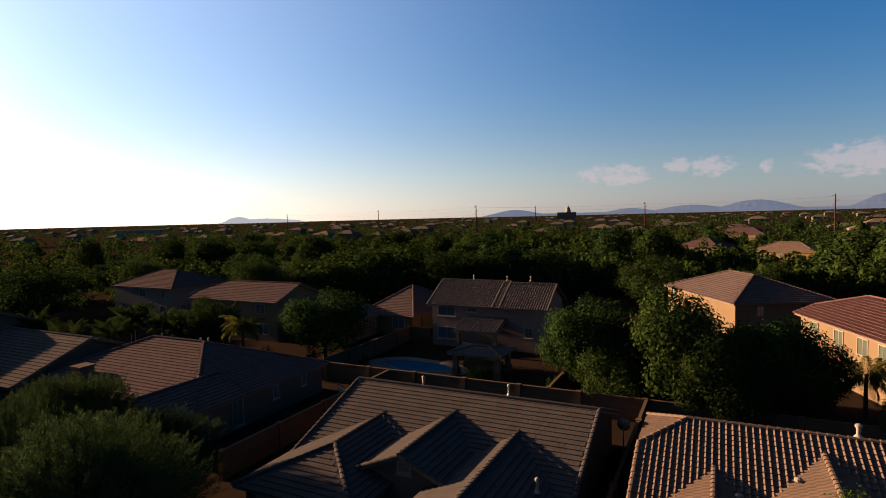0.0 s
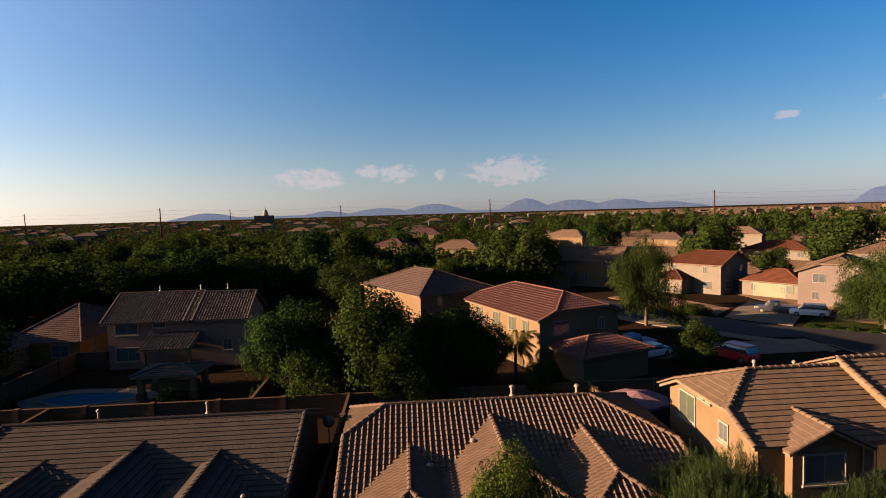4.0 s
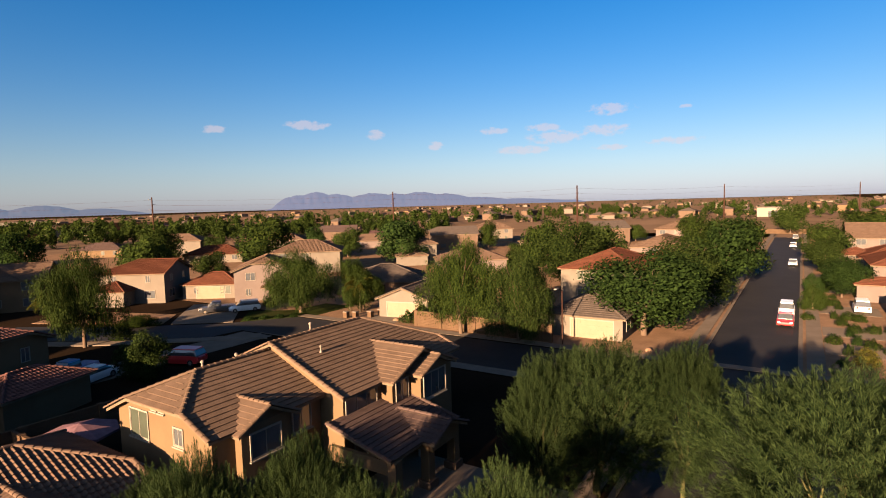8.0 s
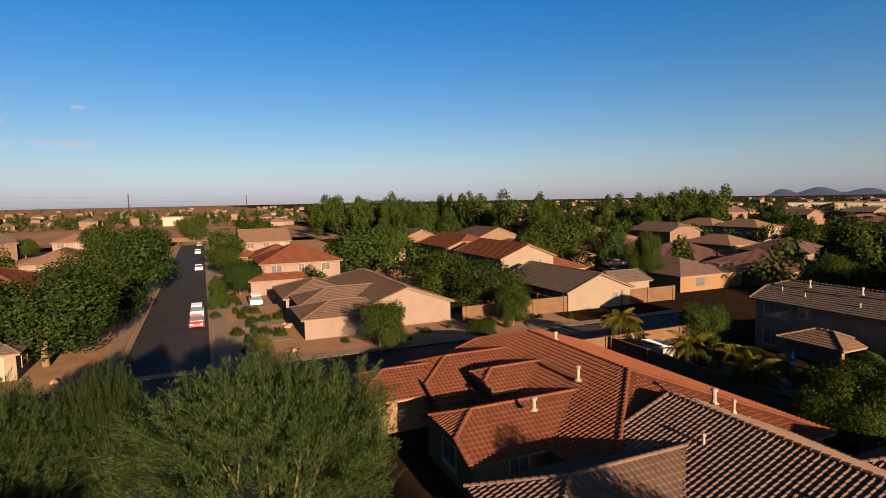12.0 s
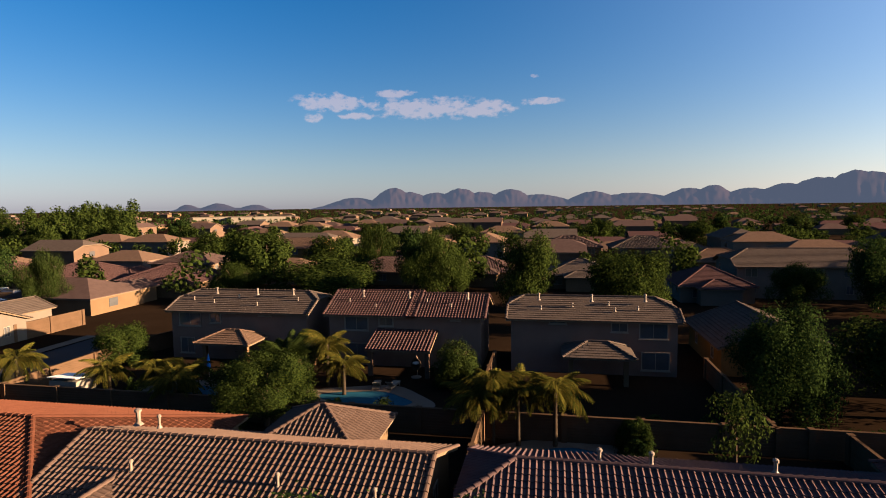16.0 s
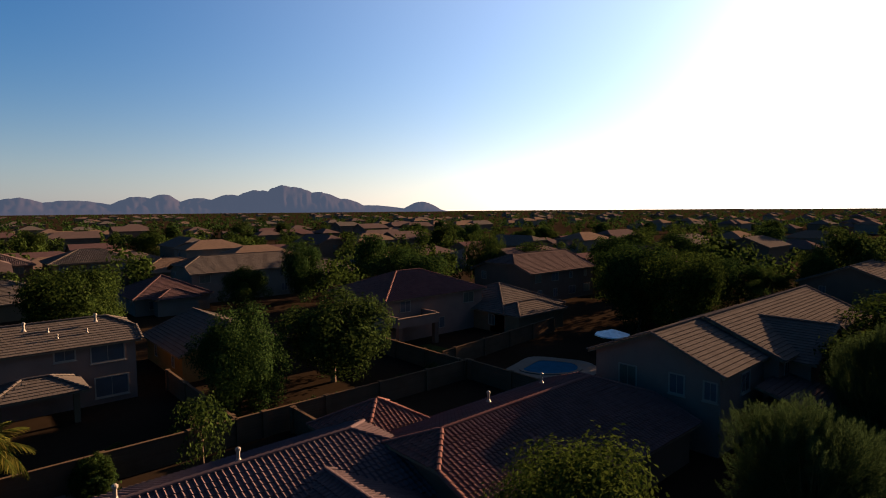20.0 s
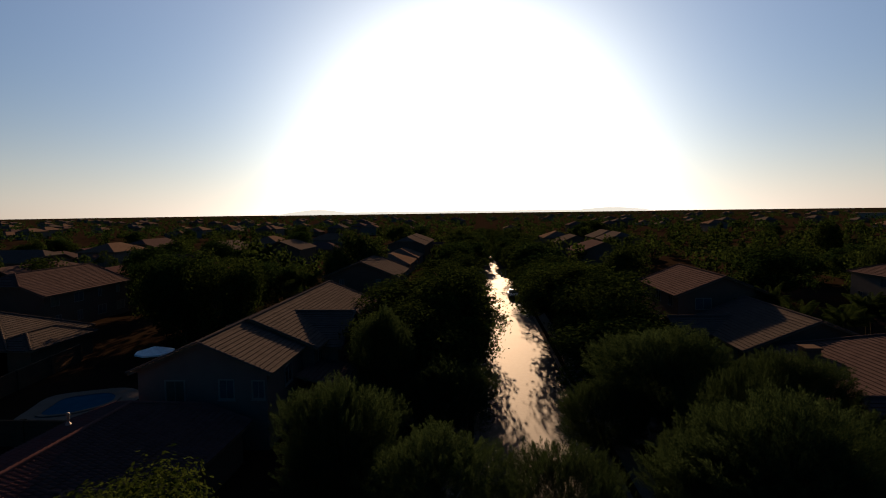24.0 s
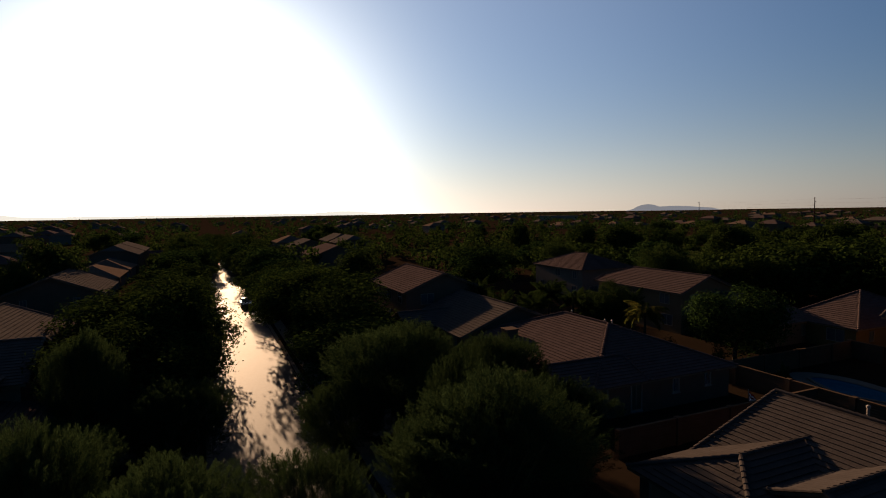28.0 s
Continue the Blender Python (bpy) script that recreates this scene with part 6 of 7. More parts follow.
def shed(x, y, w, d, h, rz=0):
    t = thing("garden_shed", (x, y, 0), "small white shed behind a garden wall", "shed", rz=rz)
    part("wall", Geo().box(-w / 2, -d / 2, 0, w / 2, d / 2, h), "trim_white", t)
    part("roof", roof_slab([[(-w / 2 - 0.1, -d / 2 - 0.1, h + 0.06), (w / 2 + 0.1, -d / 2 - 0.1, h + 0.06), (w / 2 + 0.1, d / 2 + 0.1, h + 0.35), (-w / 2 - 0.1, d / 2 + 0.1, h + 0.35)]], 0.07), "fabric_white", t)
    part("door", Geo().box(-0.5, -d / 2 - 0.03, 0.02, 0.5, -d / 2, h - 0.15), "door_paint", t)


shed(39.5, -39.3, 2.6, 2.0, 1.9, 0)

# satellite dish on a post in the side yard
dish = thing("satellite_dish", (-5.6, 37.0, 0), "grey satellite dish on a post in a side yard", "dish")
part("post", Geo().tube((0, 0, 0), (0, 0, 1.9), 0.04, 0.04), "metal", dish)
g = Geo()
for k in range(5):
    r = 0.42 * k / 4
    g.v += [(r * math.cos(i * math.tau / 16), 0.18 * (k / 4) ** 2 - 0.06, 2.1 + r * math.sin(i * math.tau / 16)) for i in range(16)]
for k in range(4):
    g.f += [(k * 16 + i, k * 16 + (i + 1) % 16, k * 16 + 16 + (i + 1) % 16, k * 16 + 16 + i) for i in range(16)]
part("reflector", g, "metal", dish, smooth=True)
part("feed_arm", Geo().tube((0, -0.02, 1.75), (0, 0.5, 2.05), 0.015, 0.015, 6), "metal", dish)


M["flag_red"] = mat("flag_red", (0.16, 0.02, 0.02), 0.9, None, 3)
M["wicker"] = mat("wicker", (0.05, 0.038, 0.028), 0.9, None, 8, 0.4)


def flag_pole(x, y, h):
    """A short pole with a striped cloth that hangs in folds."""
    t = thing("flag_pole", (x, y, 0), "short pole with a limp red and white striped flag", "flag")
    part("pole", Geo().lathe((0, 0, 0), [(0.03, 0), (0.025, h), (0.05, h + 0.02), (0.02, h + 0.09)], 8), "metal", t)
    for i in range(6):
        g = Geo()
        k = 9
        z1, z0 = h - 0.08 - 0.13 * i, h - 0.08 - 0.13 * (i + 1)
        for j in range(k):
            u = 0.04 + 0.8 * j / (k - 1)
            for z in (z0, z1):
                g.v.append((u * 0.75, 0.07 * math.sin(j * 1.5 + i * 0.3), z - 0.35 * u))
        g.f += [(2 * j, 2 * j + 2, 2 * j + 3, 2 * j + 1) for j in range(k - 1)]
        part("stripe", g, "flag_red" if i % 2 == 0 else "fabric_white", t)


flag_pole(-29.0, 37.6, 2.1)


def hanging_chair(x, y):
    """An egg-shaped wicker basket with a cushion, hung from a bowed stand."""
    t = thing("hanging_chair", (x, y, 0), "egg-shaped hanging wicker chair with a pale cushion", "chair")
    part("base", Geo().lathe((0, 0, 0), [(0.5, 0), (0.5, 0.04), (0.46, 0.05)], 18), "metal", t)
    st = Geo()
    pts = [(0, -0.45, 0.04), (0, -0.62, 1.1), (0, -0.45, 1.85), (0, 0.0, 2.02)]
    for a, b in zip(pts, pts[1:]):
        st.tube(a, b, 0.03, 0.03, 8)
    part("stand", st, "metal", t)
    g = Geo()
    n, rows = 16, 7
    for j in range(rows):
        a = math.pi * (0.06 + 0.9 * j / (rows - 1))
        for i in range(n):
            w = math.radians(130) * (i / (n - 1) * 2 - 1) - math.pi / 2
            g.v.append((0.46 * math.sin(a) * math.cos(w), 0.42 * math.sin(a) * math.sin(w), 1.2 - 0.62 * math.cos(a)))
    g.f += [(j * n + i, j * n + i + 1, (j + 1) * n + i + 1, (j + 1) * n + i) for j in range(rows - 1) for i in range(n - 1)]
    part("basket", g, "wicker", t, smooth=True)
    part("cushion", Geo().lathe((0, 0, 1.26), [(0.2, 0), (0.34, 0.06), (0.34, 0.14), (0.2, 0.2)], 14), "fabric_white", t, smooth=True)
    part("chain", Geo().tube((0, 0, 1.8), (0, 0, 2.0), 0.012, 0.012, 6), "metal", t)


hanging_chair(12.2, -49.6)


def gate_pillar(x, y):
    """A low stucco and stone pillar with a cap, at the mouth of a drive."""
    t = thing("stone_pillar", (x, y, 0), "low tan stone pillar with a flat cap beside a drive", "pillar", "drive pillars")
    part("shaft", Geo().box(-0.32, -0.32, 0, 0.32, 0.32, 0.85), "block_wall", t)
    part("cap", Geo().box(-0.4, -0.4, 0.85, 0.4, 0.4, 0.93).box(-0.32, -0.32, 0.93, 0.32, 0.32, 0.98), "concrete", t)


for gx, gy in ((58.6, 54.6), (59.2, 53.4), (60.4, 51.6), (62.2, 51.2)):
    gate_pillar(gx, gy)


def boulder(x, y, r, seed):
    """A rounded landscape rock."""
    rs = np.random.RandomState(seed)
    g = Geo()
    n, rows = 10, 6
    for j in range(rows):
        a = math.pi * 0.5 * j / (rows - 1)
        for i in range(n):
            q = i * math.tau / n
            k = r * (1 + 0.16 * math.sin(3 * q + seed) + 0.1 * rs.rand())
            g.v.append((k * math.cos(a) * math.cos(q), k * math.cos(a) * math.sin(q) * 0.8, 0.75 * r * math.sin(a) - 0.03))
    g.f += [(j * n + i, j * n + (i + 1) % n, (j + 1) * n + (i + 1) % n, (j + 1) * n + i) for j in range(rows - 1) for i in range(n)]
    ob = new("boulder", mesh_from("boulder", g.v, g.f, "gravel", True))
    ob.matrix_basis = pose(x, y, 0.03, 0, 0, seed * 53)
    tagged(ob, "rounded tan landscape boulder on gravel", "rock", "boulders")


for i, (bx, by, br) in enumerate(((73.6, -9.7, 0.55), (74.6, -9.2, 0.4), (72.5, -9.3, 0.5), (60.6, -8.4, 0.45), (61.5, -2.9, 0.4), (59.8, 36.5, 0.4), (60.2, 46.8, 0.5), (59.6, 13.2, 0.45))):
    boulder(bx, by, br, i)

# ---- parked cars ----
def paint(name, color):
    M[name] = mat(name, color, 0.3, [c * 0.95 for c in color], 1.0, 0, 0, 0.2, 0.6)
    return name


PAINTS = {"white": paint("paint_white", (0.6, 0.6, 0.6)), "red": paint("paint_red", (0.35, 0.02, 0.02)), "black": paint("paint_black", (0.02, 0.02, 0.022)), "silver": paint("paint_silver", (0.35, 0.36, 0.37)), "blue": paint("paint_blue", (0.08, 0.16, 0.3))}
M["tyre"] = mat("tyre", (0.02, 0.02, 0.02), 0.9)
M["lamp_red"] = mat("lamp_red", (0.4, 0.02, 0.02), 0.3)
M["lamp_clear"] = mat("lamp_clear", (0.6, 0.6, 0.58), 0.2)


def loft(secs):
    """A closed skin through upright sections (x, z_low, z_high, half-width low, half-width high)."""
    g = Geo()
    for x, z0, z1, w0, w1 in secs:
        zm = z0 + (z1 - z0) * 0.55
        g.v += [(x, -w0, z0), (x, w0, z0), (x, max(w0, w1) * 1.0, zm), (x, w1, z1), (x, -w1, z1), (x, -max(w0, w1), zm)]
    n = len(secs)
    for j in range(n - 1):
        g.f += [(j * 6 + i, j * 6 + (i + 1) % 6, j * 6 + 6 + (i + 1) % 6, j * 6 + 6 + i) for i in range(6)]
    g.f += [(5, 4, 3, 2, 1, 0), tuple((n - 1) * 6 + i for i in range(6))]
    return g


def car(x, y, rz, color, kind):
    t = thing("car", (x, y, 0.02), f"parked {color} {'pickup truck' if kind == 'pickup' else 'sport utility vehicle' if kind == 'suv' else 'sedan'} with dark windows", "car", "parked cars", rz=rz)
    hi = 1.0 if kind != "sedan" else 0.86
    L = 2.35 if kind != "pickup" else 2.7
    body = loft([(-L, 0.5, 0.85 * hi, 0.8, 0.75), (-L + 0.12, 0.32, 1.02 * hi, 0.9, 0.86), (-1.2, 0.25, 1.06 * hi, 0.93, 0.88), (0.9, 0.25, 1.04 * hi, 0.93, 0.88), (L - 0.5, 0.28, 0.95 * hi, 0.9, 0.8), (L - 0.05, 0.35, 0.8 * hi, 0.82, 0.7), (L, 0.45, 0.65 * hi, 0.75, 0.65)])
    b = part("body", body, PAINTS[color], t)
    if kind == "suv":
        cab = [(-L + 0.1, 0.98, 1.1, 0.84, 0.8), (-L + 0.4, 0.98, 1.7, 0.84, 0.68), (0.2, 0.98, 1.74, 0.84, 0.68), (0.55, 0.98, 1.66, 0.84, 0.68), (1.25, 0.98, 1.06, 0.84, 0.82)]
    elif kind == "pickup":
        cab = [(-0.6, 0.98, 1.1, 0.84, 0.8), (-0.5, 0.98, 1.72, 0.84, 0.68), (0.7, 0.98, 1.75, 0.84, 0.68), (1.4, 0.98, 1.06, 0.84, 0.82)]
    else:
        cab = [(-1.7, 0.84, 0.92, 0.82, 0.78), (-0.9, 0.84, 1.38, 0.82, 0.62), (0.2, 0.84, 1.42, 0.82, 0.62), (1.1, 0.84, 0.9, 0.82, 0.78)]
    part("glasshouse", loft(cab), "glass", t)
    top = max(c[2] for c in cab)
    xs = [c[0] for c in cab if c[2] > top - 0.12]
    part("roof", loft([(min(xs) - 0.05, top - 0.1, top + 0.01, 0.72, 0.68), (max(xs) + 0.05, top - 0.1, top + 0.02, 0.72, 0.68)]), PAINTS[color], t)
    for sx in (-L + 0.85, L - 0.9):
        for sy in (-0.82, 0.82):
            g = Geo().tube((sx, sy - 0.11, 0.34), (sx, sy + 0.11, 0.34), 0.34, 0.34, 16)
            wh = part("wheel", g, "tyre", t)
            part("rim", Geo().tube((sx, sy - 0.12, 0.34), (sx, sy + 0.12, 0.34), 0.2, 0.2, 12), "metal", wh)
    for sy in (-0.62, 0.62):
        part("headlight", Geo().box(L - 0.12, sy - 0.14, 0.62, L + 0.01, sy + 0.14, 0.76), "lamp_clear", b)
        part("tail_light", Geo().box(-L - 0.01, sy - 0.12, 0.7, -L + 0.1, sy + 0.12, 0.95), "lamp_red", b)
    if kind == "pickup":
        part("bed", Geo().box(-L + 0.1, -0.7, 0.95, -0.75, 0.7, 1.0), "tyre", t)


car(85.5, 1.4, 180, "white", "suv")
car(79.2, 1.4, 180, "red", "sedan")
car(91.9, -7.0, 0, "white", "suv")
car(195.6, 1.9, 180, "white", "sedan")
car(24.9, 59.8, 200, "blue", "pickup")
car(25.4, 56.6, 200, "white", "sedan")
car(33.2, 54.2, 110, "red", "suv")
car(53.1, 76.5, 145, "black", "pickup")
car(55.6, 73.2, 145, "silver", "suv")
car(101.5, -85.6, 0, "white", "suv")
car(90, -76.5, 0, "white", "sedan")
car(74.5, -86.8, 60, "silver", "suv")
car(97, -84, 0, "black", "suv")
car(-102.4, 6.4, 0, "black", "sedan")
car(146, 1.4, 180, "silver", "sedan")
car(230, 1.6, 180, "black", "suv")

# ---- shrubs ----
for i in range(24):
    rng = random.Random(i + 500)
    px = 61 + i * 5.1 + rng.uniform(-1.5, 1.5)
    shrub(px, -4.2 + rng.uniform(-1.4, 0.8), rng.uniform(0.4, 0.75), rng.uniform(0.6, 1.2), rng.choice(["leaf_mid", "leaf_olive", "leaf_dark"]), seed=i)
for i in range(20):
    rng = random.Random(i + 700)
    shrub(59.4 + rng.uniform(0, 4) + i * 3.5 * (i > 9), (-44 + i * 3.3) if i < 10 else 11.5 + rng.uniform(0, 2), rng.uniform(0.35, 0.7), rng.uniform(0.5, 1.0), rng.choice(["leaf_mid", "leaf_olive"]), seed=i)
for i in range(16):
    rng = random.Random(i + 900)
    shrub(-34 + i * 4.6 + rng.uniform(-1, 1), -38.4 - rng.uniform(0, 2), rng.uniform(0.5, 1.1), rng.uniform(0.8, 2.0), rng.choice(["leaf_dark", "leaf_mid"]), "unclipped green garden shrub by a block wall", i)
for i in range(14):
    rng = random.Random(i + 1100)
    shrub(-58 + i * 6.4 + rng.uniform(-1, 1), 45.2 + rng.uniform(0, 2), rng.uniform(0.5, 1.2), rng.uniform(0.8, 2.2), rng.choice(["leaf_dark", "leaf_mid"]), "unclipped green garden shrub by a block wall", i)
shrub(-5.4, -36.0, 1.1, 2.0, "leaf_dark", "round clipped shrub by a pool", 1)
shrub(60.5, 44.8, 1.3, 1.5, "leaf_olive", "dry tawny desert shrub by a drive", 2)
shrub(-1.2, -44.0, 1.3, 1.6, "leaf_dark", "round green garden shrub", 0)
shrub(36, 71.5, 1.5, 1.8, "leaf_olive", "round green garden shrub", 0)
for i, (hx, hy) in enumerate(((77.5, -5.4), (78.0, -7.2), (78.7, -9.0), (85.5, -5.2), (84.5, -6.3), (70.1, -6.3), (83.3, -0.9), (99.5, 10.9), (71.0, -3.2), (68.5, -8.0), (95.0, -3.4), (110.0, -3.6), (116.0, -3.1))):
    shrub(hx, hy, 0.8, 1.0, "leaf_mid", "clipped rounded green hedge shrub on gravel", i)
for i, (hx, hy) in enumerate(((51.2, 66.6), (52.8, 65.2), (54.4, 63.8), (56.0, 62.4))):
    shrub(hx, hy, 0.75, 0.6, "leaf_dark", "low clipped hedge shrub along a front lawn", i)
shrub(63.4, -5.4, 1.1, 1.5, "leaf_palm", "tawny clump of desert grass on gravel", 3)
shrub(60.2, 43.0, 0.9, 0.9, "leaf_palm", "tawny clump of desert grass on gravel", 4)
shrub(-19.0, -38.3, 0.9, 1.4, "leaf_mid", "loose green garden shrub by a block wall", 5)
shrub(60.5, 73, 1.3, 1.6, "leaf_olive", "round green garden shrub", 1)
shrub(-5.7, 36.0, 0.7, 0.9, "leaf_mid", "small green shrub in a gravel side yard", 0)


# ---- power line ----
M["rust_steel"] = mat("rust_steel", (0.03, 0.015, 0.011), 0.8, (0.02, 0.011, 0.009), 1.0, 0.1)
POLES = []


def pole(az, d, h=22.0):
    x, y = d * math.sin(radians(az)), d * math.cos(radians(az))
    t = thing("power_pole", (x, y, 0), "tall rust-brown steel power pole", "pole", "power poles")
    part("mast", Geo().tube((0, 0, 0), (0, 0, h), 0.42, 0.24, 12), "rust_steel", t)
    for k in range(3):
        z = h - 1.0 - 2.2 * k
        s = 1 if k % 2 else -1
        a = part("arm", Geo().tube((0, 0, z), (s * 1.3, 0, z + 0.2), 0.08, 0.06, 6), "rust_steel", t)
        part("insulator", Geo().lathe((s * 1.3, 0, z - 0.15), [(0.08, 0), (0.14, 0.1), (0.08, 0.2), (0.14, 0.3), (0.06, 0.4)], 8), "metal", a)
    POLES.append((x, y, h))


for az, d in ((318.0, 620), (327.0, 460), (337.0, 330), (343.0, 430), (353.5, 380), (8.7, 315), (29.8, 271), (52.2, 262), (70.8, 242), (84.0, 330), (94.0, 420)):
    pole(az, d)
order = [0, 1, 2, 4, 5, 6, 7, 8, 9, 10]
for k, (i, j) in enumerate(zip(order, order[1:])):
    a, b = POLES[i], POLES[j]
    w = thing("power_cables", ((a[0] + b[0]) / 2, (a[1] + b[1]) / 2, 0), "thin sagging power cables between two poles", "cable", "power cables")
    for c in range(3):
        g = Geo()
        z = 20.8 - 2.2 * c
        pts = []
        for s in range(9):
            f = s / 8
            pts.append((a[0] + (b[0] - a[0]) * f - w.location.x, a[1] + (b[1] - a[1]) * f - w.location.y, z - 4.0 * f * (1 - f)))
        for p in pts:
            g.v += [(p[0] + 0.02, p[1], p[2]), (p[0], p[1], p[2] + 0.02), (p[0] - 0.02, p[1], p[2]), (p[0], p[1], p[2] - 0.02)]
        for s in range(8):
            g.f += [(4 * s + i, 4 * s + (i + 1) % 4, 4 * s + 4 + (i + 1) % 4, 4 * s + 4 + i) for i in range(4)]
        part("cable", g, "rust_steel", w)
# a slim lamp post by the cross street
lp = thing("street_lamp", (58.0, 22.0, 0), "slim dark street-lamp post on the pavement", "street lamp")
part("post", Geo().tube((0, 0, 0), (0, 0, 6.2), 0.09, 0.06, 10), "rust_steel", lp)
part("arm", Geo().tube((0, 0, 6.1), (-1.4, 0, 6.5), 0.04, 0.035, 8), "rust_steel", lp)
part("lamp_head", Geo().box(-2.0, -0.14, 6.42, -1.35, 0.14, 6.56), "metal", lp)

# ---- neighbourhood beyond, built from a few house types ----
TAKEN = [(o.location.x, o.location.y) for o in scene.objects if o.get("category") == "house"]


def simple_house(w, d, floors, wall, roof, axis, c0, c1, wg):
    hs = thing("house", (0, 0, 0), "", "house", "houses beyond")
    ev = 2.8 if floors == 1 else 5.4
    wing(hs, (-w / 2, w / 2, -d / 2, d / 2, ev, 0.4, axis, c0, c1, 0.45), 0.0, wall, roof, "F", False)
    if wg:
        wing(hs, (*wg, 2.7, 0.4, "y", 0.0, 1.0, 0.4), 0.0, wall, roof, "F", False)
    for sd, q, z in (("s", -w / 4, 1.6), ("n", w / 4, 1.6), ("e", 0, ev - 1.3), ("w", 1, ev - 1.3)):
        px, py = {"s": (q, -d / 2), "n": (q, d / 2), "e": (w / 2, q), "w": (-w / 2, q)}[sd]
        g = Geo().box(-0.9, -0.03, -0.65, 0.9, 0.05, 0.65)
        part("window", g, "glass", hs, at=wall_frame(sd, px, py, z))
    return hs


LOOKS = [("stucco_tan", "tile_brown", "tan house with a brown tile roof"), ("stucco_brown", "tile_grey", "brown house with a grey tile roof"), ("stucco_cream", "tile_tan", "cream house with a tan tile roof"),
         ("stucco_tan", "tile_maroon", "tan house with a dark red tile roof"), ("stucco_pink", "tile_tan", "pink-beige house with a tan roof"), ("stucco_brown", "tile_brown", "brown house with a brown hipped roof")]
PROTO = []
for i, (wl_, rf_, tx) in enumerate(LOOKS):
    fl = 2 if i in (1, 2, 5) else 1
    h = simple_house(15 + i % 3, 11 + i % 2, fl, wl_, rf_, "x", *((1, 1) if i % 2 == 0 else (0, 0.5)), (-7, -1.5, -9.5, 0) if i % 3 != 1 else None)
    tagged(h, ("two-storey " if fl == 2 else "one-storey ") + tx)
    PROTO.append([h, False])


def put_house(x, y, rz, rng):
    k = rng.randrange(len(PROTO))
    h, used = PROTO[k]
    m = pose(x, y, 0, 0, 0, rz)
    if not used:
        h.matrix_basis = m
        PROTO[k][1] = True
    else:
        copy_thing(h, m)
    TAKEN.append((x, y))


def zone(x, y):
    d, az = math.hypot(x, y), math.degrees(math.atan2(x, y)) % 360
    if d < 100 or (14 <= az < 100 and d < 236):
        return "near"
    if 285 < az < 336 and d < 260:
        return "park"
    if (az > 336 or az < 14) and d < 250:
        return "wood"
    if 14 <= az < 108 and d > 235:
        return "field"
    if 100 < az < 128 and 190 < d < 330:
        return "grove"
    return "homes"


rng = random.Random(77)
homes = 0
for ring in range(2):
    for row in range(-15, 16):
        for col in range(-24, 25):
            y = row * 27.0 + (4 if row % 2 else -4)
            x = col * 18.5 + rng.uniform(-1.5, 1.5)
            d = math.hypot(x, y)
            if not (105 < d < 400) or (ring == 0) != (d < 230) or homes >= 130:
                continue
            if zone(x, y) != "homes" or (-5 < y < 13 and x < 0) or (x > 0 and -32 < y < 46) or rng.random() < (0.12 if d < 230 else 0.45):
                continue
            if any((x - a) ** 2 + (y - b) ** 2 < 16.5 ** 2 for a, b in TAKEN):
                continue
            put_house(x, y, rng.choice([0, 180, 0, 180, 90]), rng)
            homes += 1
# homes and trees on the gravel flats to the north-east
spots = 0
for i in range(90):
    x, y = rng.uniform(105, 235), rng.uniform(62, 240)
    if spots >= 13 or abs(math.hypot(x, y) - 185) > 62 or any((x - a) ** 2 + (y - b) ** 2 < 21 ** 2 for a, b in TAKEN):
        continue
    put_house(x, y, rng.choice([-52, 128]), rng)
    tree(x + 6.5, y - 10.5, rng.uniform(6, 9.5), rng.uniform(7, 10), "round")
    spots += 1
for ex, ey in ((-247, 1.5), (-250, 7.5), (-262, 4.0)):
    tree(ex, ey, 8.0, 10.0, "round")
# street trees on both sides of the westward street, meeting over its edges
for i in range(17):
    sx = -44 - i * 10.5
    tree(sx + rng.uniform(-2, 2), -5.2 + rng.uniform(-1, 0.6), rng.uniform(6.5, 8.5), rng.uniform(10, 12), "round")
    tree(sx - 4 + rng.uniform(-2, 2), 12.6 + rng.uniform(-0.6, 1.2), rng.uniform(6.5, 9), rng.uniform(11, 13), "round")
for i in range(8):
    tree(-150 - i * 12.5, -1.6 + rng.uniform(-0.5, 0.8) + i * 0.18, 7.5, 9.0, "round")
    tree(-156 - i * 12.5, 9.8 + rng.uniform(-0.8, 0.5) - i * 0.18, 7.5, 9.0, "round")
# trees between the homes, in the park and in the greenbelt
made = 0
while made < 100:
    az, d = rng.uniform(0, 360), 100 + 250 * rng.random() ** 0.8
    x, y = d * math.sin(radians(az)), d * math.cos(radians(az))
    zn = zone(x, y)
    if zn == "field" or zn == "near" or (-2 < y < 10) or any((x - a) ** 2 + (y - b) ** 2 < 100 for a, b in TAKEN):
        continue
    if zn == "park" and rng.random() < 0.5:
        continue
    tree(x, y, rng.uniform(6, 10.5) + (2.5 if zn == "grove" else 0), rng.uniform(7, 12), rng.choice(["round", "round", "round", "willow"]))
    made += 1


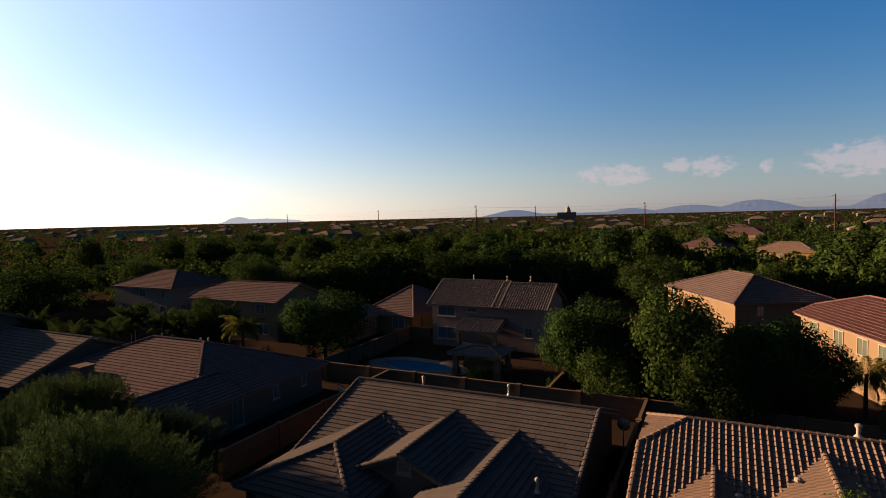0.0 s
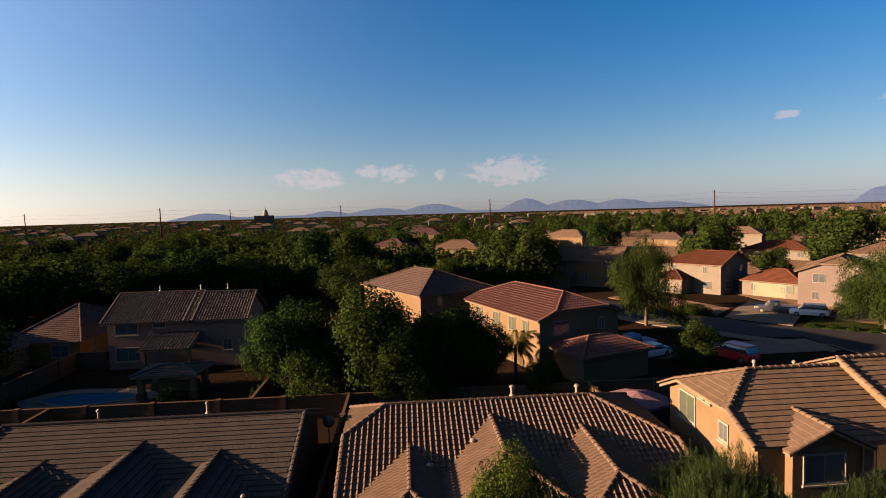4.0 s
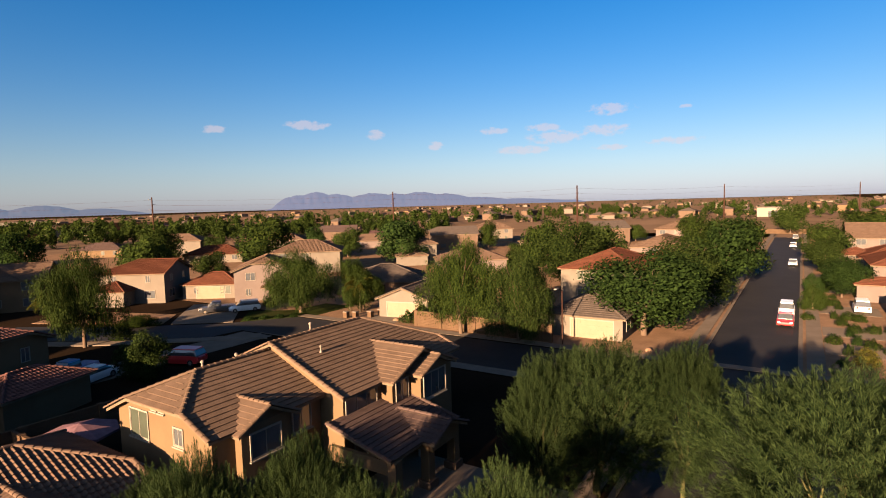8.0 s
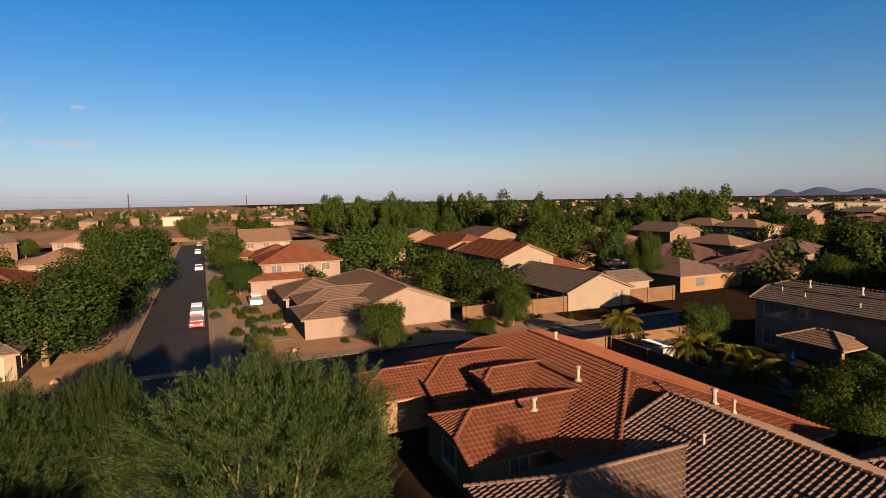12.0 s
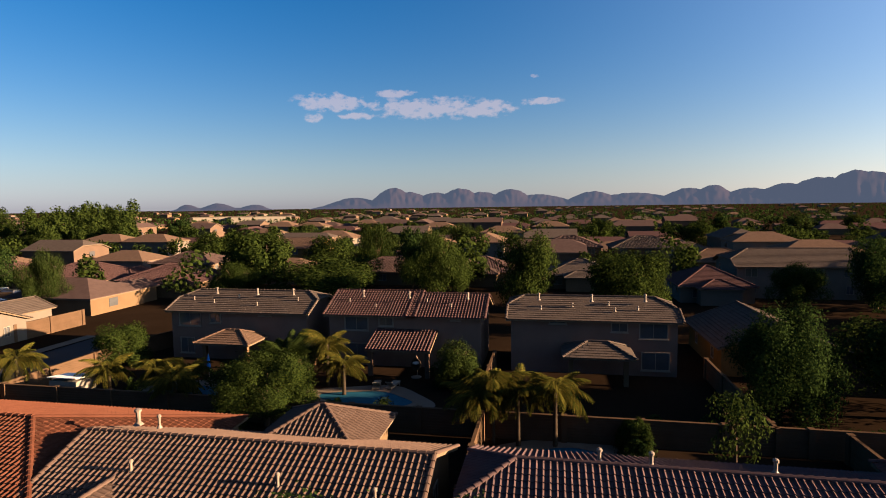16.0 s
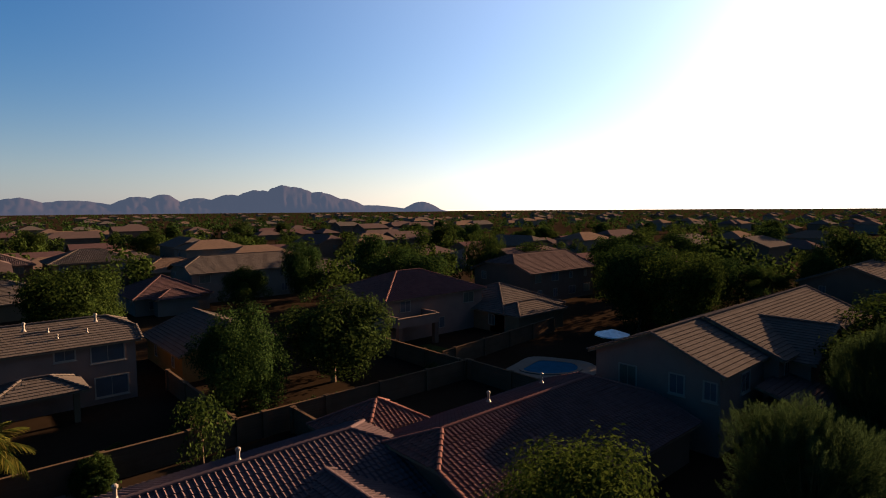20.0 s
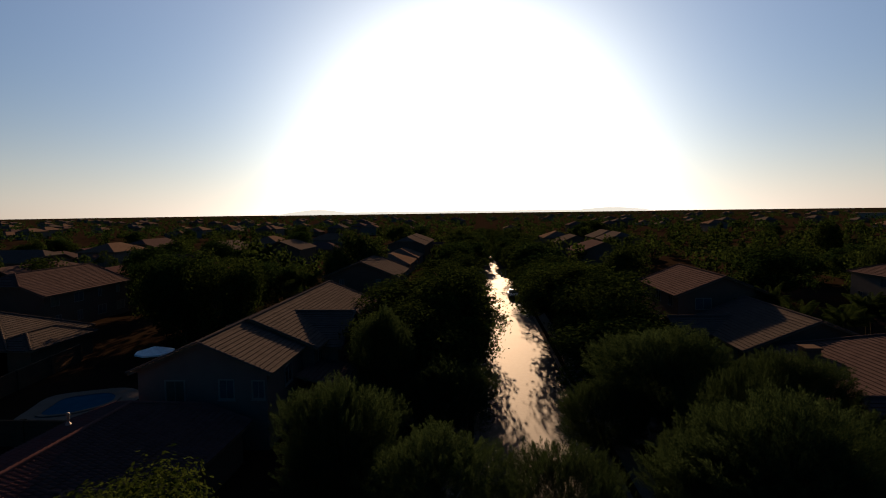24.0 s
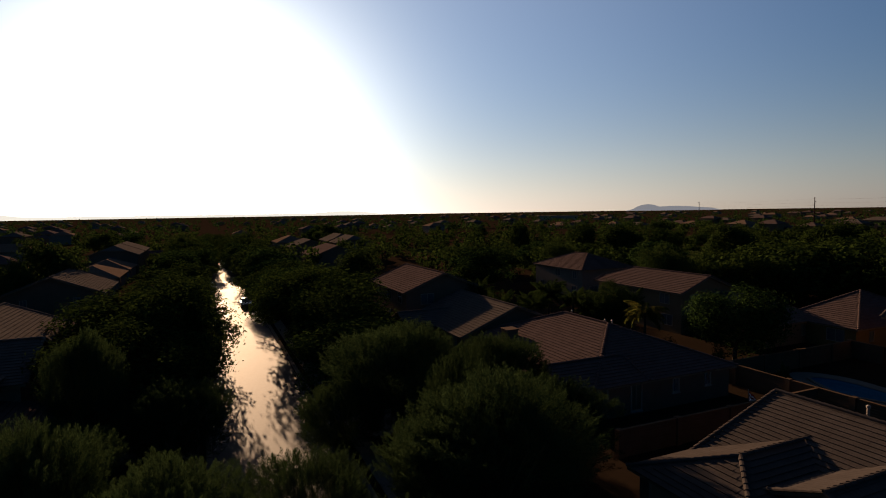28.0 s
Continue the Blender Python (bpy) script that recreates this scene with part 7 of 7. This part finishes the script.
# ---- far woods and far roofs, each one sheet of stuff ----
def clumps(n, lo, hi, seed, per, ok, size=(2.6, 4.6), hmax=8.0):
    r = np.random.RandomState(seed)
    cs, aa, bb = [], [], []
    k = 0
    while k < n:
        az, d = r.uniform(0, 360), lo + (hi - lo) * r.rand() ** 1.3
        x, y = d * math.sin(radians(az)), d * math.cos(radians(az))
        if not ok(x, y, az, d):
            continue
        k += 1
        h = r.uniform(0.45, 1.0) * hmax
        w = r.uniform(0.7, 1.2) * h * (0.55 if hmax < 12 else 0.34)
        nl = 9 if per > 60 else 4
        lob = unit(r.normal(size=(nl, 3))) * r.uniform(0.3, 0.75, (nl, 1))
        k2 = r.randint(0, nl, per)
        dd = unit(r.normal(size=(per, 3)) + lob[k2])
        p = lob[k2] + dd * r.uniform(0.22, 0.46, (per, 1))
        p = p * np.array([w, w, h * 0.5]) + np.array([x, y, h * 0.52])
        q = (46 / per) ** 0.5 if per > 46 else 1.0
        face = unit(dd + r.normal(size=(per, 3)) * 0.45)
        a = unit(np.cross(face, r.normal(size=(per, 3)))) * (h * 0.14 * q)
        b = unit(np.cross(face, a)) * (h * 0.11 * q)
        cs.append(p)
        aa.append(a)
        bb.append(b)
    return np.concatenate(cs), np.concatenate(aa), np.concatenate(bb)


def far_ok(x, y, az, d):
    f = 14 <= az < 108
    if abs(y - 4) < 8:
        return False
    if f:
        return d > 300 if az < 60 else d > 420 if az < 95 else d > 330
    return True


c, a, b = clumps(1500, 170, 480, 5, 170, lambda x, y, az, d: far_ok(x, y, az, d) and not any((x - p) ** 2 + (y - q) ** 2 < 81 for p, q in TAKEN) and not (285 < az < 336 and d < 190), hmax=7.5)
c2, a2, b2 = clumps(260, 100, 330, 15, 420, lambda x, y, az, d: zone(x, y) in ("homes", "park") and not (-2 < y < 10) and not any((x - p) ** 2 + (y - q) ** 2 < 90 for p, q in TAKEN), hmax=10.0)
c, a, b = np.concatenate([c, c2]), np.concatenate([a, a2]), np.concatenate([b, b2])
tagged(new("greenbelt_trees", quads("greenbelt_trees", c, a, b, "leaf_mid")), "dark green trees and scrub between distant homes", "woods", kind="stuff")
c, a, b = clumps(14000, 420, 2700, 6, 18, lambda x, y, az, d: far_ok(x, y, az, d) and (not (14 <= az < 108) or (d > 560 and (x * 7.3 + y * 3.1) % 1.0 < 0.3)), hmax=8.0)
tagged(new("far_woods", quads("far_woods", c, a, b, "leaf_dark")), "dark band of distant trees towards the horizon", "woods", kind="stuff")
c, a, b = clumps(105, 240, 420, 8, 1600, lambda x, y, az, d: 99 < az < 141, hmax=20.5)
c2, a2, b2 = clumps(420, 300, 620, 18, 520, lambda x, y, az, d: 14 < az < 58 or (58 < az < 99 and d > 480), hmax=13.0)
c, a, b = np.concatenate([c, c2]), np.concatenate([a, a2]), np.concatenate([b, b2])
tagged(new("tall_grove", quads("tall_grove", c, a, b, "leaf_mid")), "grove of tall green trees behind red roofs", "woods", kind="stuff")
c, a, b = clumps(650, 105, 300, 9, 220, lambda x, y, az, d: (az > 322 or az < 12) and not any((x - p) ** 2 + (y - q) ** 2 < 144 for p, q in TAKEN), hmax=8.0)
tagged(new("wash_thicket", quads("wash_thicket", c, a, b, "leaf_mid")), "thicket of green desert trees along a wash", "woods", kind="stuff")
for wall_m, roof_m, seed in (("stucco_tan", "tile_brown", 1), ("stucco_cream", "tile_tan", 2), ("stucco_brown", "tile_grey", 3)):
    r = random.Random(seed)
    gw, gr = Geo(), Geo()
    k = 0
    while k < 300:
        az, d = r.uniform(0, 360), 400 + 1500 * r.random() ** 1.5
        x, y = d * math.sin(radians(az)), d * math.cos(radians(az))
        if not far_ok(x, y, az, d) or abs(y - 4) < 14:
            continue
        k += 1
        w, l, h = r.uniform(5, 6.5), r.uniform(6.5, 9), r.choice([2.8, 2.8, 5.4])
        gw.box(x - l, y - w, 0, x + l, y + w, h)
        o = 0.5
        A, B, C, D = (x - l - o, y - w - o, h), (x + l + o, y - w - o, h), (x + l + o, y + w + o, h), (x - l - o, y + w + o, h)
        P, Q = (x - l + w, y, h + 2.4), (x + l - w, y, h + 2.4)
        gr.face(A, B, Q, P).face(C, D, P, Q).face(B, C, Q).face(D, A, P)
    tagged(new("far_house_walls", mesh_from("far_house_walls", gw.v, gw.f, wall_m)), "stucco walls of distant homes", "houses", kind="stuff")
    tagged(new("far_house_roofs", mesh_from("far_house_roofs", gr.v, gr.f, roof_m)), "tile roofs of distant homes", "houses", kind="stuff")

# a domed and spired office block on the skyline, and a long white store
ax, d = radians(346.1), 1250
tw = thing("office_building", (d * math.sin(ax), d * math.cos(ax), 0), "distant dark office block with a white spired cupola", "building", rz=-math.degrees(ax))
part("wall", Geo().box(-20, -12, 0, 20, 12, 18), "stucco_brown", tw)
for fl in range(4):
    part("window_band", Geo().box(-19, -12.3, 3 + 4 * fl, 19, -12, 5 + 4 * fl), "glass", tw)
part("cupola", Geo().lathe((3, 0, 18), [(6, 0), (6, 4), (4.5, 5), (4.5, 9), (2.5, 11), (0.8, 13), (0.2, 19)], 12), "trim_white", tw)
for az, d, w in ((147.4, 640, 26), (151.2, 620, 30), (88.0, 470, 11), (20, 900, 30), (305, 900, 30)):
    bx = thing("store_building", (d * math.sin(radians(az)), d * math.cos(radians(az)), 0), "long low white commercial building far off", "building", "stores", rz=-az)
    part("wall", Geo().box(-w, -10, 0, w, 10, 6.5), "trim_white", bx)
    part("parapet", Geo().box(-w - 0.3, -10.3, 6.5, w + 0.3, 10.3, 7.1), "stucco_cream", bx)
    part("entrance", Geo().box(-4, -10.4, 0, 4, -10.0, 4), "glass", bx)

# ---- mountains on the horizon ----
# dark rock; the haze of distance is put in as an even emission
def hazy_rockmat(name, c1, c2, glow):
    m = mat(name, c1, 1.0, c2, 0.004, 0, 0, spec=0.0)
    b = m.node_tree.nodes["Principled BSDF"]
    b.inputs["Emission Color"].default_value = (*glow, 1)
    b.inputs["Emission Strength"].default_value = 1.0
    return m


# last colour of each: emitted haze tint, bluish, palest under the sun
RANGES = {"south": (4300, hazy_rockmat("hazy_rock_south", (0.012, 0.008, 0.008), (0.009, 0.007, 0.007), (0.0092, 0.0116, 0.0180))),
          "mesa": (4500, hazy_rockmat("hazy_rock_mesa", (0.0085, 0.0070, 0.0075), (0.0060, 0.0055, 0.0060), (0.0270, 0.0300, 0.0440))),
          "northeast": (4550, hazy_rockmat("hazy_rock_northeast", (0.010, 0.008, 0.008), (0.008, 0.007, 0.007), (0.020, 0.024, 0.034))),
          "north": (4600, hazy_rockmat("hazy_rock_north", (0.006, 0.005, 0.005), (0.005, 0.004, 0.004), (0.060, 0.060, 0.066))),
          "west": (4600, hazy_rockmat("hazy_rock_west", (0.006, 0.005, 0.005), (0.005, 0.004, 0.004), (0.26, 0.24, 0.21)))}


def mountains(which, peaks, words):
    """A range as a ridged sheet: peaks of (azimuth, height, width) in degrees as seen from the town, with gullies by noise."""
    d, m = RANGES[which]
    a0, a1 = min(p[0] - 3 * p[2] for p in peaks), max(p[0] + 3 * p[2] for p in peaks)
    n, rows = int((a1 - a0) * 14), 10
    g = Geo()
    for j in range(rows):
        f = j / (rows - 1)
        for i in range(n):
            az = a0 + (a1 - a0) * i / (n - 1)
            el = 0.0
            for pa, pe, pw in peaks:
                u = min(1.0, abs(az - pa) / (pw * 2.4))
                el = max(el, pe * math.cos(u * math.pi / 2) ** 1.4)
            edge = min(1.0, min(az - a0, a1 - az) / 1.0)
            rough = 1 + 0.05 * noise.noise(Vector((az * 1.9, f * 2.0, 3.0))) + 0.018 * noise.noise(Vector((az * 5.5, f * 4.0, 7.0)))
            gully = 0.09 * noise.noise(Vector((az * 2.2, f * 3.0, 1.0))) * math.sin(math.pi * f)
            h = 16 + d * math.tan(radians(max(el, 0.02))) if el > 0 else 2.0
            z = max(-5.0, (h * edge) * (f ** 0.8 + gully) * (rough if f > 0.3 else 1.0))
            dd = d - 500 * (1 - f)
            g.v.append((dd * math.sin(radians(az)), dd * math.cos(radians(az)), z if j else -5.0))
    for j in range(rows - 1):
        g.f += [(j * n + i, j * n + i + 1, (j + 1) * n + i + 1, (j + 1) * n + i) for i in range(n - 1)]
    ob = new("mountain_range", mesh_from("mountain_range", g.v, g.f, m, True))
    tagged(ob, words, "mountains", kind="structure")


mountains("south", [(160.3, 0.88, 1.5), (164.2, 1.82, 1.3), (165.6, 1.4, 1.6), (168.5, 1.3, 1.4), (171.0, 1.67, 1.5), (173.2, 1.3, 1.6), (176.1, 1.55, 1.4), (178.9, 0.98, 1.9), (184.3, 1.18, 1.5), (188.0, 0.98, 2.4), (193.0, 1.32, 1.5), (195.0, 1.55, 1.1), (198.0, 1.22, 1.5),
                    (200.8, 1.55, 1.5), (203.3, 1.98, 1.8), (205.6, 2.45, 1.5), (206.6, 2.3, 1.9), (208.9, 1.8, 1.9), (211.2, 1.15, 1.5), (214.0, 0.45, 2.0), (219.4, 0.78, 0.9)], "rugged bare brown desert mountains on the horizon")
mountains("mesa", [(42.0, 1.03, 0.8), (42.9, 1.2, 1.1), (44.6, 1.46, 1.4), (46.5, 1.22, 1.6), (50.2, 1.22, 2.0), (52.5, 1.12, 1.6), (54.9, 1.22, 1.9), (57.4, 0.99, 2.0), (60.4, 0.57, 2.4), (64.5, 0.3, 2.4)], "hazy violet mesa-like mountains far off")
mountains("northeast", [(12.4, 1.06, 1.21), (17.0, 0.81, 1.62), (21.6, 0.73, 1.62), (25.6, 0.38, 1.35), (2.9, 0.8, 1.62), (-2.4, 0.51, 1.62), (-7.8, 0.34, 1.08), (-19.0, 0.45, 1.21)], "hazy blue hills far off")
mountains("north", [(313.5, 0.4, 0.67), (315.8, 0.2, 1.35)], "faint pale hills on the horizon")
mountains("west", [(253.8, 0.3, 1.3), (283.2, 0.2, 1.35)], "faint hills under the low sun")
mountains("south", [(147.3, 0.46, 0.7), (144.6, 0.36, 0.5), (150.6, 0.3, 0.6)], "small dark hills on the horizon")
